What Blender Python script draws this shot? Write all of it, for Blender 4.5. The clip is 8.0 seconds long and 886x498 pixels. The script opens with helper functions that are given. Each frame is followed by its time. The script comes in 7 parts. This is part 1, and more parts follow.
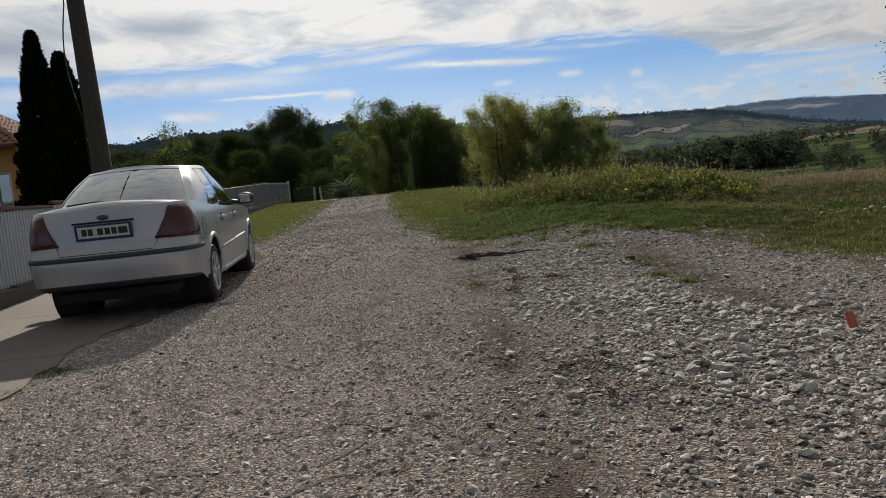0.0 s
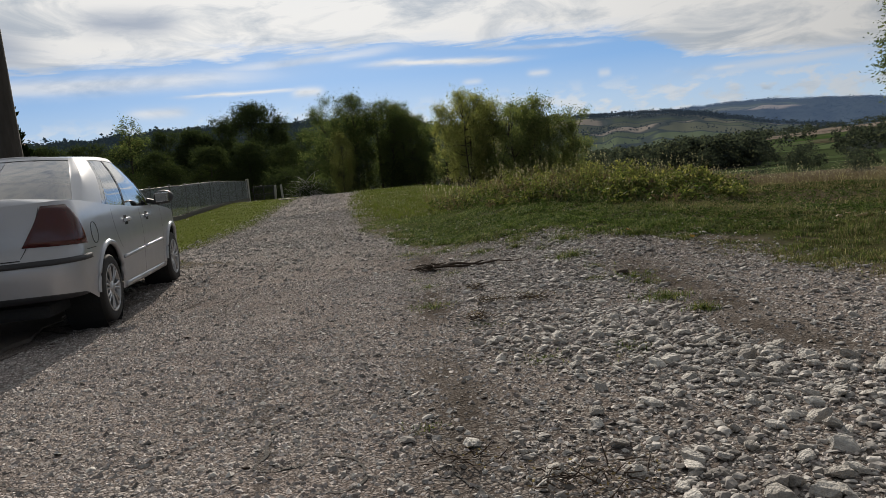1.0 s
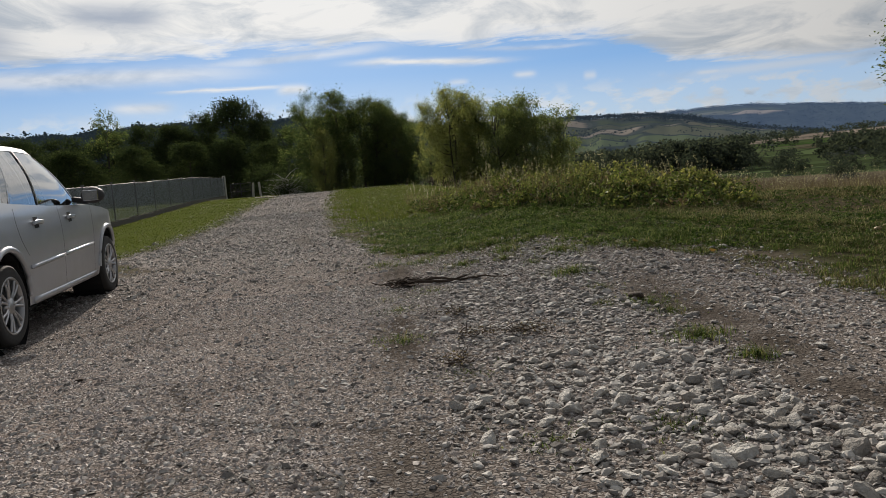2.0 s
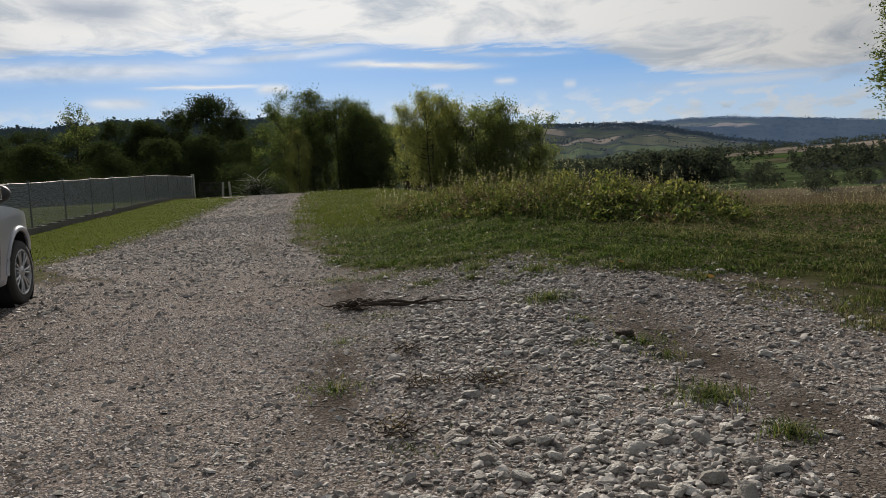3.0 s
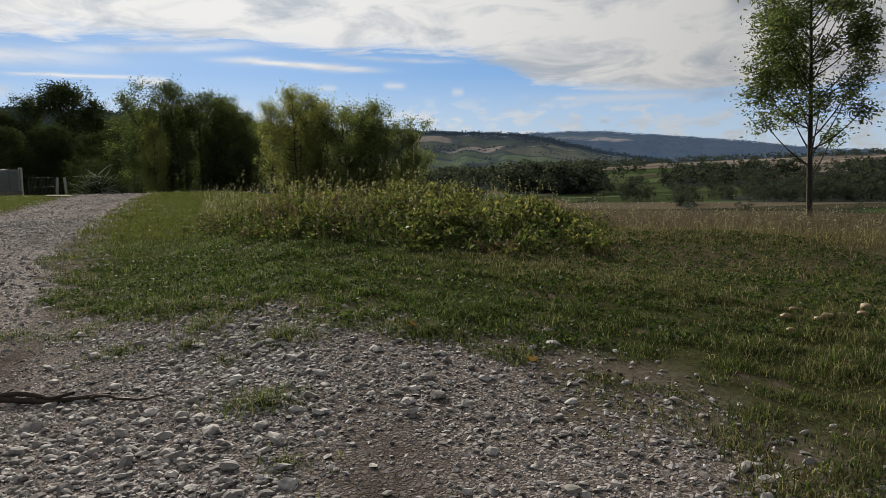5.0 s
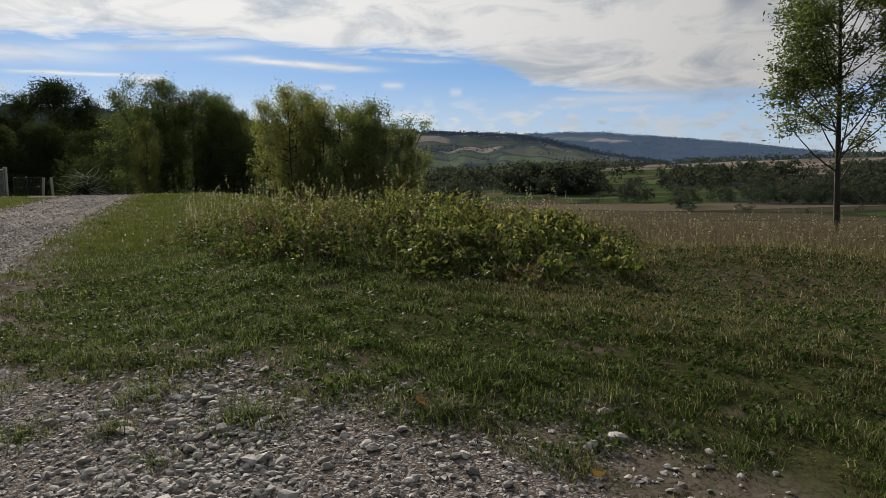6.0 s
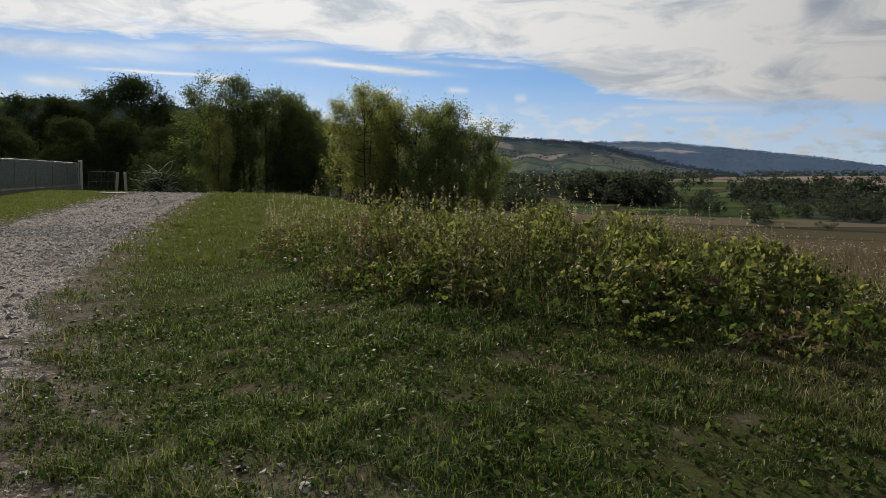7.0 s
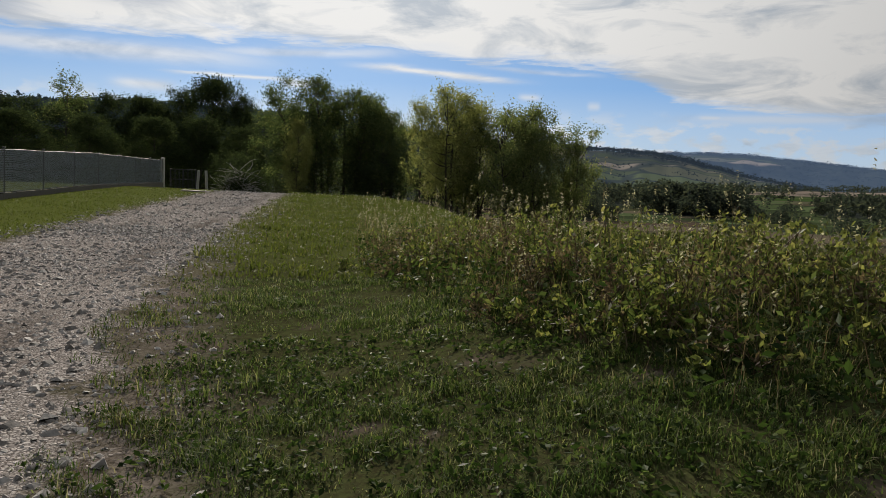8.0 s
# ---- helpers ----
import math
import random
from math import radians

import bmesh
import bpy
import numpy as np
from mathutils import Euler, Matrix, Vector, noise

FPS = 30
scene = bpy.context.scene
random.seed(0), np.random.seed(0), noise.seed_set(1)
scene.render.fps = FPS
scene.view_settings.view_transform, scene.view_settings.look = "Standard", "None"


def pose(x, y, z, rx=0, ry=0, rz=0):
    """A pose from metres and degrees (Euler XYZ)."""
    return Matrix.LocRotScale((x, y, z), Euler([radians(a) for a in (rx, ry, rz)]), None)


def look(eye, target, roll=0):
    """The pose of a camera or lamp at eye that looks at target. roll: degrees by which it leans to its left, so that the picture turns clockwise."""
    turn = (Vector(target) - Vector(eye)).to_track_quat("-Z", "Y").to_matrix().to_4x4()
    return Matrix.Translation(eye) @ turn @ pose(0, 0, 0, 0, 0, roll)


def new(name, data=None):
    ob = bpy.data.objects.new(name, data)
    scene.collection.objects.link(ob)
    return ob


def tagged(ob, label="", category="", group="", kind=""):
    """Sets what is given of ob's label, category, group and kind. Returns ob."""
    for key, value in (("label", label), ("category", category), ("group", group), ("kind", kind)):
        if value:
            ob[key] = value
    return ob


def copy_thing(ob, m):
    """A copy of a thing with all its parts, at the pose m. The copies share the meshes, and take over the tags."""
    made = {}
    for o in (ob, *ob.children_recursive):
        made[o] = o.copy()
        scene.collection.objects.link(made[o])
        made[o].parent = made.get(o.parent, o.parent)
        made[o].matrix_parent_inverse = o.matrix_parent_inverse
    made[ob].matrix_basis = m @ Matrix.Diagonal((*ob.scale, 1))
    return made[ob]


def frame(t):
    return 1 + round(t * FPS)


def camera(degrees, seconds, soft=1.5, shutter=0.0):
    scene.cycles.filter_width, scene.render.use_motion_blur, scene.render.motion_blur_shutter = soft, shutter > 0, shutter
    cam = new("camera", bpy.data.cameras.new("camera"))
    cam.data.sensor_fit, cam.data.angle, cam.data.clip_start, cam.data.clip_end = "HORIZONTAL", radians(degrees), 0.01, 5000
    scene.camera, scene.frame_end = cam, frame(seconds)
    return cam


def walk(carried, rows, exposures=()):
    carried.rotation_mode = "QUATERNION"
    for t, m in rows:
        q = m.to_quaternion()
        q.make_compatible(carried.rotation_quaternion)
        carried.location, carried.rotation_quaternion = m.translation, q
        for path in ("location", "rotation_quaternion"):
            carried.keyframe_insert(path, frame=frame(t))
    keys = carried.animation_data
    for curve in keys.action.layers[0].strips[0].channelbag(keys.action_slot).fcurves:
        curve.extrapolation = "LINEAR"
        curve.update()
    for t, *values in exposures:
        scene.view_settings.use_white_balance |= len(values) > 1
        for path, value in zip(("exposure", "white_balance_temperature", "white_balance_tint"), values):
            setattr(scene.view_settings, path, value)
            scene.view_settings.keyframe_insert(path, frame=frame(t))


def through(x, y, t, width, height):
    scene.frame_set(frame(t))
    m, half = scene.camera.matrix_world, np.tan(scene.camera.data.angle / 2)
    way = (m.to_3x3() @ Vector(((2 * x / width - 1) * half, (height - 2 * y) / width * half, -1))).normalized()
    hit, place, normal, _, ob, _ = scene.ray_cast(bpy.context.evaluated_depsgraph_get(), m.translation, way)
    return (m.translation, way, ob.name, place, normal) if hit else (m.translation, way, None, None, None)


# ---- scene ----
cam = camera(61.5, 8.0, soft=0.6)
PATH = [
    (0, (0.38, -0.834, 1.008), (0.271, 1.155, 0.838), -5.6),
    (0.5, (0.446, -0.037, 0.992), (0.377, 1.954, 0.817), -5.6),
    (1, (0.476, 0.707, 0.981), (0.448, 2.698, 0.799), -5.4),
    (1.5, (0.499, 1.402, 0.978), (0.502, 3.393, 0.789), -5.0),
    (2.8, (0.661, 2.651, 0.993), (0.711, 4.643, 0.814), -3.4),
    (3, (0.707, 2.863, 0.997), (0.784, 4.853, 0.818), -3.1),
    (3.5, (0.914, 3.414, 0.997), (1.055, 5.401, 0.821), -2.6),
    (4, (1.21, 3.952, 0.985), (1.432, 5.932, 0.811), -2.2),
    (4.5, (1.538, 4.451, 0.98), (1.838, 6.421, 0.803), -1.8),
    (4.7, (1.681, 4.676, 1.003), (2.026, 6.638, 0.824), -1.3),
    (5.8, (1.99, 5.829, 1.125), (2.398, 7.779, 0.95), -1.1),
    (6, (1.979, 6.145, 1.152), (2.368, 8.099, 0.974), -0.8),
    (6.5, (1.775, 7.162, 1.188), (2.095, 9.128, 1.016), 0.1),
    (7, (1.457, 8.165, 1.211), (1.69, 10.145, 1.046), 1.0),
    (7.5, (1.072, 9.093, 1.203), (1.2, 11.082, 1.044), 2.0),
    (8, (0.879, 9.769, 1.166), (0.933, 11.763, 1.012), 2.5),
]
walk(cam, [(t, look(eye, target, roll)) for t, eye, target, roll in PATH])

# ---- world and sun ----
SUN_AZ, SUN_EL = -10.0, 25.0
to_sun = Vector((math.sin(radians(SUN_AZ)) * math.cos(radians(SUN_EL)), math.cos(radians(SUN_AZ)) * math.cos(radians(SUN_EL)), math.sin(radians(SUN_EL))))
sun_data = bpy.data.lights.new("sun", "SUN")
sun_data.energy, sun_data.angle, sun_data.color = 5.0, radians(0.6), (1.0, 0.90, 0.78)
sun = new("sun", sun_data)
sun.matrix_world = look(to_sun * 60, (0, 0, 0))


def node(nt, kind, **sockets):
    """A node whose inputs are set by name: a value, or a socket to link."""
    n = nt.nodes.new(kind)
    for key, value in sockets.items():
        plug(nt, n, key.replace("_", " "), value)
    return n


def plug(nt, n, key, value):
    sock = n.inputs[int(key)] if key.isdigit() else n.inputs[key]
    if isinstance(value, bpy.types.NodeSocket):
        nt.links.new(value, sock)
    else:
        sock.default_value = value


def maths(nt, op, a, b=0.0, clamp=False):
    n = nt.nodes.new("ShaderNodeMath")
    n.operation, n.use_clamp = op, clamp
    plug(nt, n, "0", a)
    plug(nt, n, "1", b)
    return n.outputs[0]


def vmath(nt, op, a, b):
    n = nt.nodes.new("ShaderNodeVectorMath")
    n.operation = op
    plug(nt, n, "0", a)
    plug(nt, n, "1", b)
    return n.outputs["Value"] if op == "DOT_PRODUCT" else n.outputs["Vector"]


def ramp(nt, fac, *stops):
    n = nt.nodes.new("ShaderNodeValToRGB")
    plug(nt, n, "Fac", fac)
    el = n.color_ramp.elements
    while len(el) < len(stops):
        el.new(0.5)
    for e, (p, c) in zip(el, stops):
        e.position = p
        e.color = (c, c, c, 1) if isinstance(c, (int, float)) else (*c, 1)
    return n.outputs["Color"]


def blend(nt, fac, a, b, how="MIX"):
    n = nt.nodes.new("ShaderNodeMix")
    n.data_type, n.blend_type, n.clamp_factor = "RGBA", how, True
    plug(nt, n, "0", fac)
    plug(nt, n, "6", (*a, 1) if isinstance(a, tuple) and len(a) == 3 else a)
    plug(nt, n, "7", (*b, 1) if isinstance(b, tuple) and len(b) == 3 else b)
    return n.outputs[2]


def noise_tex(nt, vec, scale, detail=4.0, rough=0.55, distort=0.0):
    n = node(nt, "ShaderNodeTexNoise", Vector=vec, Scale=scale, Detail=detail, Roughness=rough, Distortion=distort)
    return n.outputs["Fac"]


def cells(nt, vec, scale, feature="F1", out="Distance", random=1.0):
    n = nt.nodes.new("ShaderNodeTexVoronoi")
    n.feature = feature
    plug(nt, n, "Vector", vec)
    plug(nt, n, "Scale", scale)
    plug(nt, n, "Randomness", random)
    return n.outputs[out]


def bump(nt, height, strength=0.5, distance=0.02):
    return node(nt, "ShaderNodeBump", Height=height, Strength=strength, Distance=distance).outputs["Normal"]


world = bpy.data.worlds.new("sky")
scene.world = world
world.use_nodes = True
wt = world.node_tree
wt.nodes.clear()
way = wt.nodes.new("ShaderNodeTexCoord").outputs["Generated"]
sky = wt.nodes.new("ShaderNodeTexSky")
sky.sky_type, sky.sun_disc = "NISHITA", False
sky.sun_elevation, sky.sun_rotation = radians(SUN_EL), radians(SUN_AZ)
sky.air_density, sky.dust_density, sky.ozone_density = 1.0, 0.6, 2.0
sep = node(wt, "ShaderNodeSeparateXYZ", Vector=way).outputs
up = maths(wt, "MAXIMUM", sep[2], 0.0)
flat = maths(wt, "ADD", up, 0.07)
deck = node(wt, "ShaderNodeCombineXYZ", X=maths(wt, "DIVIDE", sep[0], flat), Y=maths(wt, "DIVIDE", sep[1], flat), Z=0.0).outputs[0]
# bearing and height over the horizon, in degrees
bearing = maths(wt, "MULTIPLY", maths(wt, "ARCTAN2", sep[0], sep[1]), 57.2958)
rise = maths(wt, "MULTIPLY", maths(wt, "ARCSINE", sep[2]), 57.2958)
chart = node(wt, "ShaderNodeCombineXYZ", X=bearing, Y=rise, Z=0.0).outputs[0]
drawn = vmath(wt, "MULTIPLY", chart, (0.10, 0.62, 1.0))
billow = noise_tex(wt, drawn, 1.0, 7.0, 0.62, 0.5)
fibre = noise_tex(wt, vmath(wt, "MULTIPLY", chart, (0.22, 1.9, 1.0)), 1.0, 6.0, 0.6, 0.5)
puffy = noise_tex(wt, vmath(wt, "MULTIPLY", chart, (0.55, 1.1, 1.0)), 1.0, 6.0, 0.55, 0.2)
ragged = maths(wt, "ADD", maths(wt, "MULTIPLY", maths(wt, "SUBTRACT", billow, 0.5), 2.6), maths(wt, "MULTIPLY", maths(wt, "SUBTRACT", fibre, 0.5), 1.7))
# the lower edge of the high sheet of cloud, by bearing
EDGE = ((-60, 9.0), (-34, 9.8), (-27, 10.0), (-18, 10.5), (-11, 10.6), (-4, 10.9), (3, 9.9), (6, 10.3), (10, 10.1), (15, 9.1), (19, 7.4), (26, 6.3), (36, 6.1), (60, 6.6))
edge_line = maths(wt, "MULTIPLY", ramp(wt, maths(wt, "DIVIDE", maths(wt, "ADD", bearing, 60.0), 120.0), *[((a + 60) / 120, e / 20) for a, e in EDGE]), 20.0)
above = maths(wt, "ADD", maths(wt, "SUBTRACT", rise, edge_line), ragged)
sheets = ramp(wt, maths(wt, "ADD", maths(wt, "MULTIPLY", above, 0.4), 0.5), (0.32, 0.0), (0.46, 0.55), (0.60, 0.9), (0.9, 1.0))
overhead = ramp(wt, noise_tex(wt, vmath(wt, "MULTIPLY", deck, (0.75, 1.0, 1.0)), 0.9, 6.0, 0.6, 0.5), (0.30, 0.55), (0.5, 1.0))
sheets = maths(wt, "MULTIPLY", sheets, blend(wt, ramp(wt, up, (0.22, 0.0), (0.36, 1.0)), (1.0, 1.0, 1.0), overhead))


def streak(az, el, long, deep, slope, dense, rag=0.25):
    """A band of thin cloud round a bearing and a height, its edges frayed."""
    du = maths(wt, "DIVIDE", maths(wt, "SUBTRACT", bearing, az), long)
    mid = maths(wt, "ADD", maths(wt, "MULTIPLY", maths(wt, "SUBTRACT", bearing, az), slope), el)
    dv = maths(wt, "DIVIDE", maths(wt, "ADD", maths(wt, "SUBTRACT", rise, mid), maths(wt, "MULTIPLY", ragged, rag)), deep)
    du = maths(wt, "MULTIPLY", du, du)
    power = maths(wt, "ADD", maths(wt, "MULTIPLY", du, du), maths(wt, "MULTIPLY", dv, dv))
    return maths(wt, "MULTIPLY", maths(wt, "POWER", 2.718, maths(wt, "MULTIPLY", power, -1.0)), dense)


cloud = sheets
for az, el, long, deep, slope, dense in ((-24, 8.7, 11, 0.62, 0.02, 0.72), (-14.6, 7.65, 4.2, 0.15, 0.0, 0.85), (0.6, 8.75, 5.6, 0.22, -0.055, 0.95), (-9.5, 9.75, 7.0, 0.30, 0.06, 0.55), (-40, 8.0, 9, 0.7, 0.0, 0.7), (8.5, 9.2, 4.0, 0.16, -0.05, 0.4), (28, 5.9, 9, 0.35, 0.0, 0.5)):
    cloud = maths(wt, "MAXIMUM", cloud, streak(az, el, long, deep, slope, dense))
for az, el, long, deep, dense in ((-9.8, 7.45, 1.1, 0.34, 0.85), (7.6, 7.3, 0.8, 0.22, 0.6), (12.4, 6.75, 0.45, 0.26, 0.5), (2.6, 7.2, 0.7, 0.2, 0.5), (20.7, 6.0, 0.9, 0.2, 0.6), (-20.5, 6.6, 2.0, 0.35, 0.7)):
    cloud = maths(wt, "MAXIMUM", cloud, streak(az, el, long, deep, 0.0, dense, 0.12))
heaps = maths(wt, "MULTIPLY", ramp(wt, puffy, (0.47, 0.0), (0.60, 0.62)), ramp(wt, maths(wt, "DIVIDE", rise, 20.0), (0.0, 1.0), (0.25, 0.95), (0.33, 0.0)), True)
cloud = maths(wt, "MAXIMUM", cloud, heaps)
glow = maths(wt, "POWER", maths(wt, "MAXIMUM", vmath(wt, "DOT_PRODUCT", way, tuple(to_sun)), 0.0), 2.3)
bright = maths(wt, "ADD", maths(wt, "MULTIPLY", glow, 0.66), 0.24)
folds = noise_tex(wt, vmath(wt, "MULTIPLY", chart, (0.13, 0.42, 1.0)), 1.0, 7.0, 0.6, 0.6)
shade = ramp(wt, folds, (0.34, (0.60, 0.66, 0.74)), (0.52, (1.0, 1.0, 1.0)))
# two grey heaps with bright rims within the sheet
grey_heap = maths(wt, "MAXIMUM", streak(-21.6, 12.75, 3.2, 0.75, 0.0, 0.85, 0.3), maths(wt, "MAXIMUM", streak(-32.5, 11.6, 4.6, 1.3, -0.1, 0.9, 0.35), streak(33.0, 12.6, 1.3, 1.0, 0.0, 0.75, 0.3)))
shade = blend(wt, grey_heap, shade, (0.40, 0.47, 0.60))
cloud_col = blend(wt, 1.0, blend(wt, 1.0, (1.0, 0.99, 0.97), shade, "MULTIPLY"), bright, "MULTIPLY")
air = ramp(wt, up, (0.0, (0.56, 0.64, 0.74)), (0.09, (0.40, 0.55, 0.78)), (0.14, (0.19, 0.40, 0.76)), (0.30, (0.13, 0.28, 0.56)), (0.7, (0.06, 0.12, 0.25)))
blue = blend(wt, 0.7, blend(wt, 1.0, sky.outputs[0], (0.05, 0.06, 0.075), "MULTIPLY"), air)
total = blend(wt, cloud, blue, cloud_col)
back = node(wt, "ShaderNodeBackground", Color=total, Strength=1.0)
wt.links.new(back.outputs[0], wt.nodes.new("ShaderNodeOutputWorld").inputs["Surface"])


# ---- materials ----
def material(name):
    m = bpy.data.materials.new(name)
    m.use_nodes = True
    nt = m.node_tree
    bsdf = nt.nodes["Principled BSDF"]
    return m, nt, bsdf, nt.nodes.new("ShaderNodeTexCoord").outputs["Object"]


def plain(name, colour, rough=0.6, metal=0.0, vary=0.12, scale=14.0, relief=0.15, coat=0.0, depth=0.004):
    """Paint, plastic, metal or wood: one colour with two scales of wear, and fine relief."""
    m, nt, b, pos = material(name)
    wear = blend(nt, noise_tex(nt, pos, scale * 0.15, 3), tuple(c * (1 - vary) for c in colour), tuple(min(1, c * (1 + vary)) for c in colour))
    fine = noise_tex(nt, pos, scale * 3, 5)
    plug(nt, b, "Base Color", blend(nt, maths(nt, "MULTIPLY", fine, 0.35), wear, tuple(c * 0.7 for c in colour)))
    plug(nt, b, "Roughness", maths(nt, "ADD", maths(nt, "MULTIPLY", fine, 0.2), rough - 0.1))
    plug(nt, b, "Metallic", metal)
    plug(nt, b, "Coat Weight", coat)
    plug(nt, b, "Normal", bump(nt, fine, relief, depth))
    return m


def leafy(name, dark, light, tip=None, through=0.45, rough=0.55, shine=0.03):
    """Leaves and blades: each one its own shade, with light coming through it."""
    m, nt, b, pos = material(name)
    r = nt.nodes.new("ShaderNodeNewGeometry").outputs["Random Per Island"]
    stops = [(0.0, dark), (0.75, light)] + ([(0.9, tip)] if tip else [])
    col = ramp(nt, r, *stops)
    col = blend(nt, maths(nt, "MULTIPLY", noise_tex(nt, pos, 0.8, 3), 0.5), col, tuple(c * 0.6 for c in dark))
    plug(nt, b, "Base Color", col)
    plug(nt, b, "Roughness", rough)
    plug(nt, b, "Specular IOR Level", shine)
    t = node(nt, "ShaderNodeBsdfTranslucent", Color=blend(nt, 1.0, col, (1.08, 1.16, 0.74), "MULTIPLY"))
    mix = nt.nodes.new("ShaderNodeMixShader")
    mix.inputs[0].default_value = through
    nt.links.new(b.outputs[0], mix.inputs[1])
    nt.links.new(t.outputs[0], mix.inputs[2])
    nt.links.new(mix.outputs[0], nt.nodes["Material Output"].inputs["Surface"])
    return m


def attribute(nt, name):
    n = nt.nodes.new("ShaderNodeAttribute")
    n.attribute_name = name
    return n.outputs["Fac"]


def ground_material():
    m, nt, b, pos = material("ground")
    big, mid, fine = noise_tex(nt, pos, 0.35, 4), noise_tex(nt, pos, 2.2, 5), noise_tex(nt, pos, 26.0, 5)
    # packed chips of the road
    jumbled = vmath(nt, "ADD", pos, vmath(nt, "MULTIPLY", node(nt, "ShaderNodeTexNoise", Vector=pos, Scale=19.0, Detail=2.0).outputs["Color"], (0.035, 0.035, 0.0)))
    chip = cells(nt, jumbled, 46.0, "F1", "Color")
    coarse = node(nt, "ShaderNodeSeparateColor", Color=chip).outputs[0]
    tiny = node(nt, "ShaderNodeSeparateColor", Color=cells(nt, jumbled, 115.0, "F1", "Color")).outputs[0]
    grey = blend(nt, ramp(nt, coarse, (0.35, 0.9), (0.55, 0.15)), coarse, tiny)
    chips = ramp(nt, grey, (0.0, (0.055, 0.048, 0.044)), (0.4, (0.225, 0.198, 0.183)), (0.8, (0.45, 0.415, 0.39)), (1.0, (0.64, 0.605, 0.57)))
    dust = blend(nt, ramp(nt, mid, (0.35, 0.0), (0.65, 0.5)), chips, (0.285, 0.225, 0.20))
    road = blend(nt, ramp(nt, big, (0.3, 0.0), (0.7, 0.5)), dust, (0.18, 0.162, 0.15))
    crack = cells(nt, vmath(nt, "ADD", pos, vmath(nt, "MULTIPLY", node(nt, "ShaderNodeTexNoise", Vector=pos, Scale=2.5, Detail=4.0).outputs["Color"], (0.5, 0.5, 0.0))), 0.75, "DISTANCE_TO_EDGE")
    road = blend(nt, maths(nt, "MULTIPLY", ramp(nt, crack, (0.004, 0.8), (0.016, 0.0)), ramp(nt, big, (0.42, 0.0), (0.5, 1.0))), road, (0.055, 0.05, 0.045))
    # lane paled towards the brow: pale stones, plus sun glance in the colour
    streaky = noise_tex(nt, vmath(nt, "MULTIPLY", pos, (2.4, 0.5, 1.0)), 1.6, 5, 0.6)
    lane_paling = blend(nt, ramp(nt, streaky, (0.36, 0.0), (0.6, 1.0)), chips, blend(nt, grey, (0.15, 0.133, 0.123), (0.58, 0.545, 0.515)))
    road = blend(nt, attribute(nt, "lane"), road, lane_paling)
    # loose stony soil
    soil = blend(nt, mid, (0.066, 0.055, 0.049), (0.19, 0.158, 0.14))
    soil = blend(nt, ramp(nt, grey, (0.5, 0.0), (0.8, 0.85)), soil, (0.37, 0.348, 0.325))
    stony = blend(nt, attribute(nt, "loose"), road, soil)
    stony = blend(nt, maths(nt, "MULTIPLY", attribute(nt, "rut"), ramp(nt, mid, (0.3, 0.35), (0.6, 1.0))), stony, blend(nt, fine, (0.045, 0.038, 0.032), (0.11, 0.095, 0.08)))
    # gaps between chips: dark soil, with the shadow in them coloured in too
    joint = ramp(nt, cells(nt, jumbled, 46.0, "DISTANCE_TO_EDGE"), (0.02, 0.75), (0.10, 0.0))
    stony = blend(nt, joint, stony, blend(nt, fine, (0.035, 0.03, 0.026), (0.085, 0.072, 0.064)))
    # soil and thatch under the grass
    turf = blend(nt, mid, (0.038, 0.045, 0.018), (0.070, 0.078, 0.032))
    straw = blend(nt, fine, (0.085, 0.068, 0.048), (0.17, 0.138, 0.10))
    turf = blend(nt, maths(nt, "MULTIPLY", attribute(nt, "dry"), ramp(nt, mid, (0.25, 0.5), (0.6, 1.0))), turf, straw)
    turf = blend(nt, ramp(nt, fine, (0.42, 0.0), (0.6, 0.7)), turf, (0.03, 0.024, 0.015))
    turf = blend(nt, ramp(nt, noise_tex(nt, pos, 110.0, 3), (0.5, 0.0), (0.66, 0.5)), turf, (0.075, 0.085, 0.03))
    turf = blend(nt, maths(nt, "MULTIPLY", ramp(nt, attribute(nt, "gravel"), (0.0, 0.0), (0.3, 1.0)), ramp(nt, mid, (0.3, 0.5), (0.6, 1.0))), turf, blend(nt, grey, (0.03, 0.024, 0.019), (0.20, 0.172, 0.148)))
    turf = blend(nt, attribute(nt, "bare"), turf, blend(nt, fine, (0.05, 0.038, 0.03), (0.15, 0.122, 0.10)))
    turf = blend(nt, attribute(nt, "lawn"), turf, blend(nt, fine, (0.055, 0.075, 0.018), (0.13, 0.15, 0.04)))
    edge = maths(nt, "ADD", attribute(nt, "gravel"), maths(nt, "MULTIPLY", maths(nt, "SUBTRACT", mid, 0.5), 0.9))
    edge = maths(nt, "ADD", edge, maths(nt, "MULTIPLY", maths(nt, "SUBTRACT", fine, 0.5), 0.5))
    near = blend(nt, ramp(nt, edge, (0.42, 0.0), (0.58, 1.0)), turf, stony)
    # fields, meadows and woods across the valley
    far_pos = vmath(nt, "MULTIPLY", vmath(nt, "ADD", pos, vmath(nt, "MULTIPLY", node(nt, "ShaderNodeTexNoise", Vector=pos, Scale=0.006, Detail=3.0).outputs["Color"], (90.0, 40.0, 0.0))), (0.0062, 0.016, 0.0))
    plot = node(nt, "ShaderNodeSeparateColor", Color=cells(nt, far_pos, 1.0, "F1", "Color")).outputs[0]
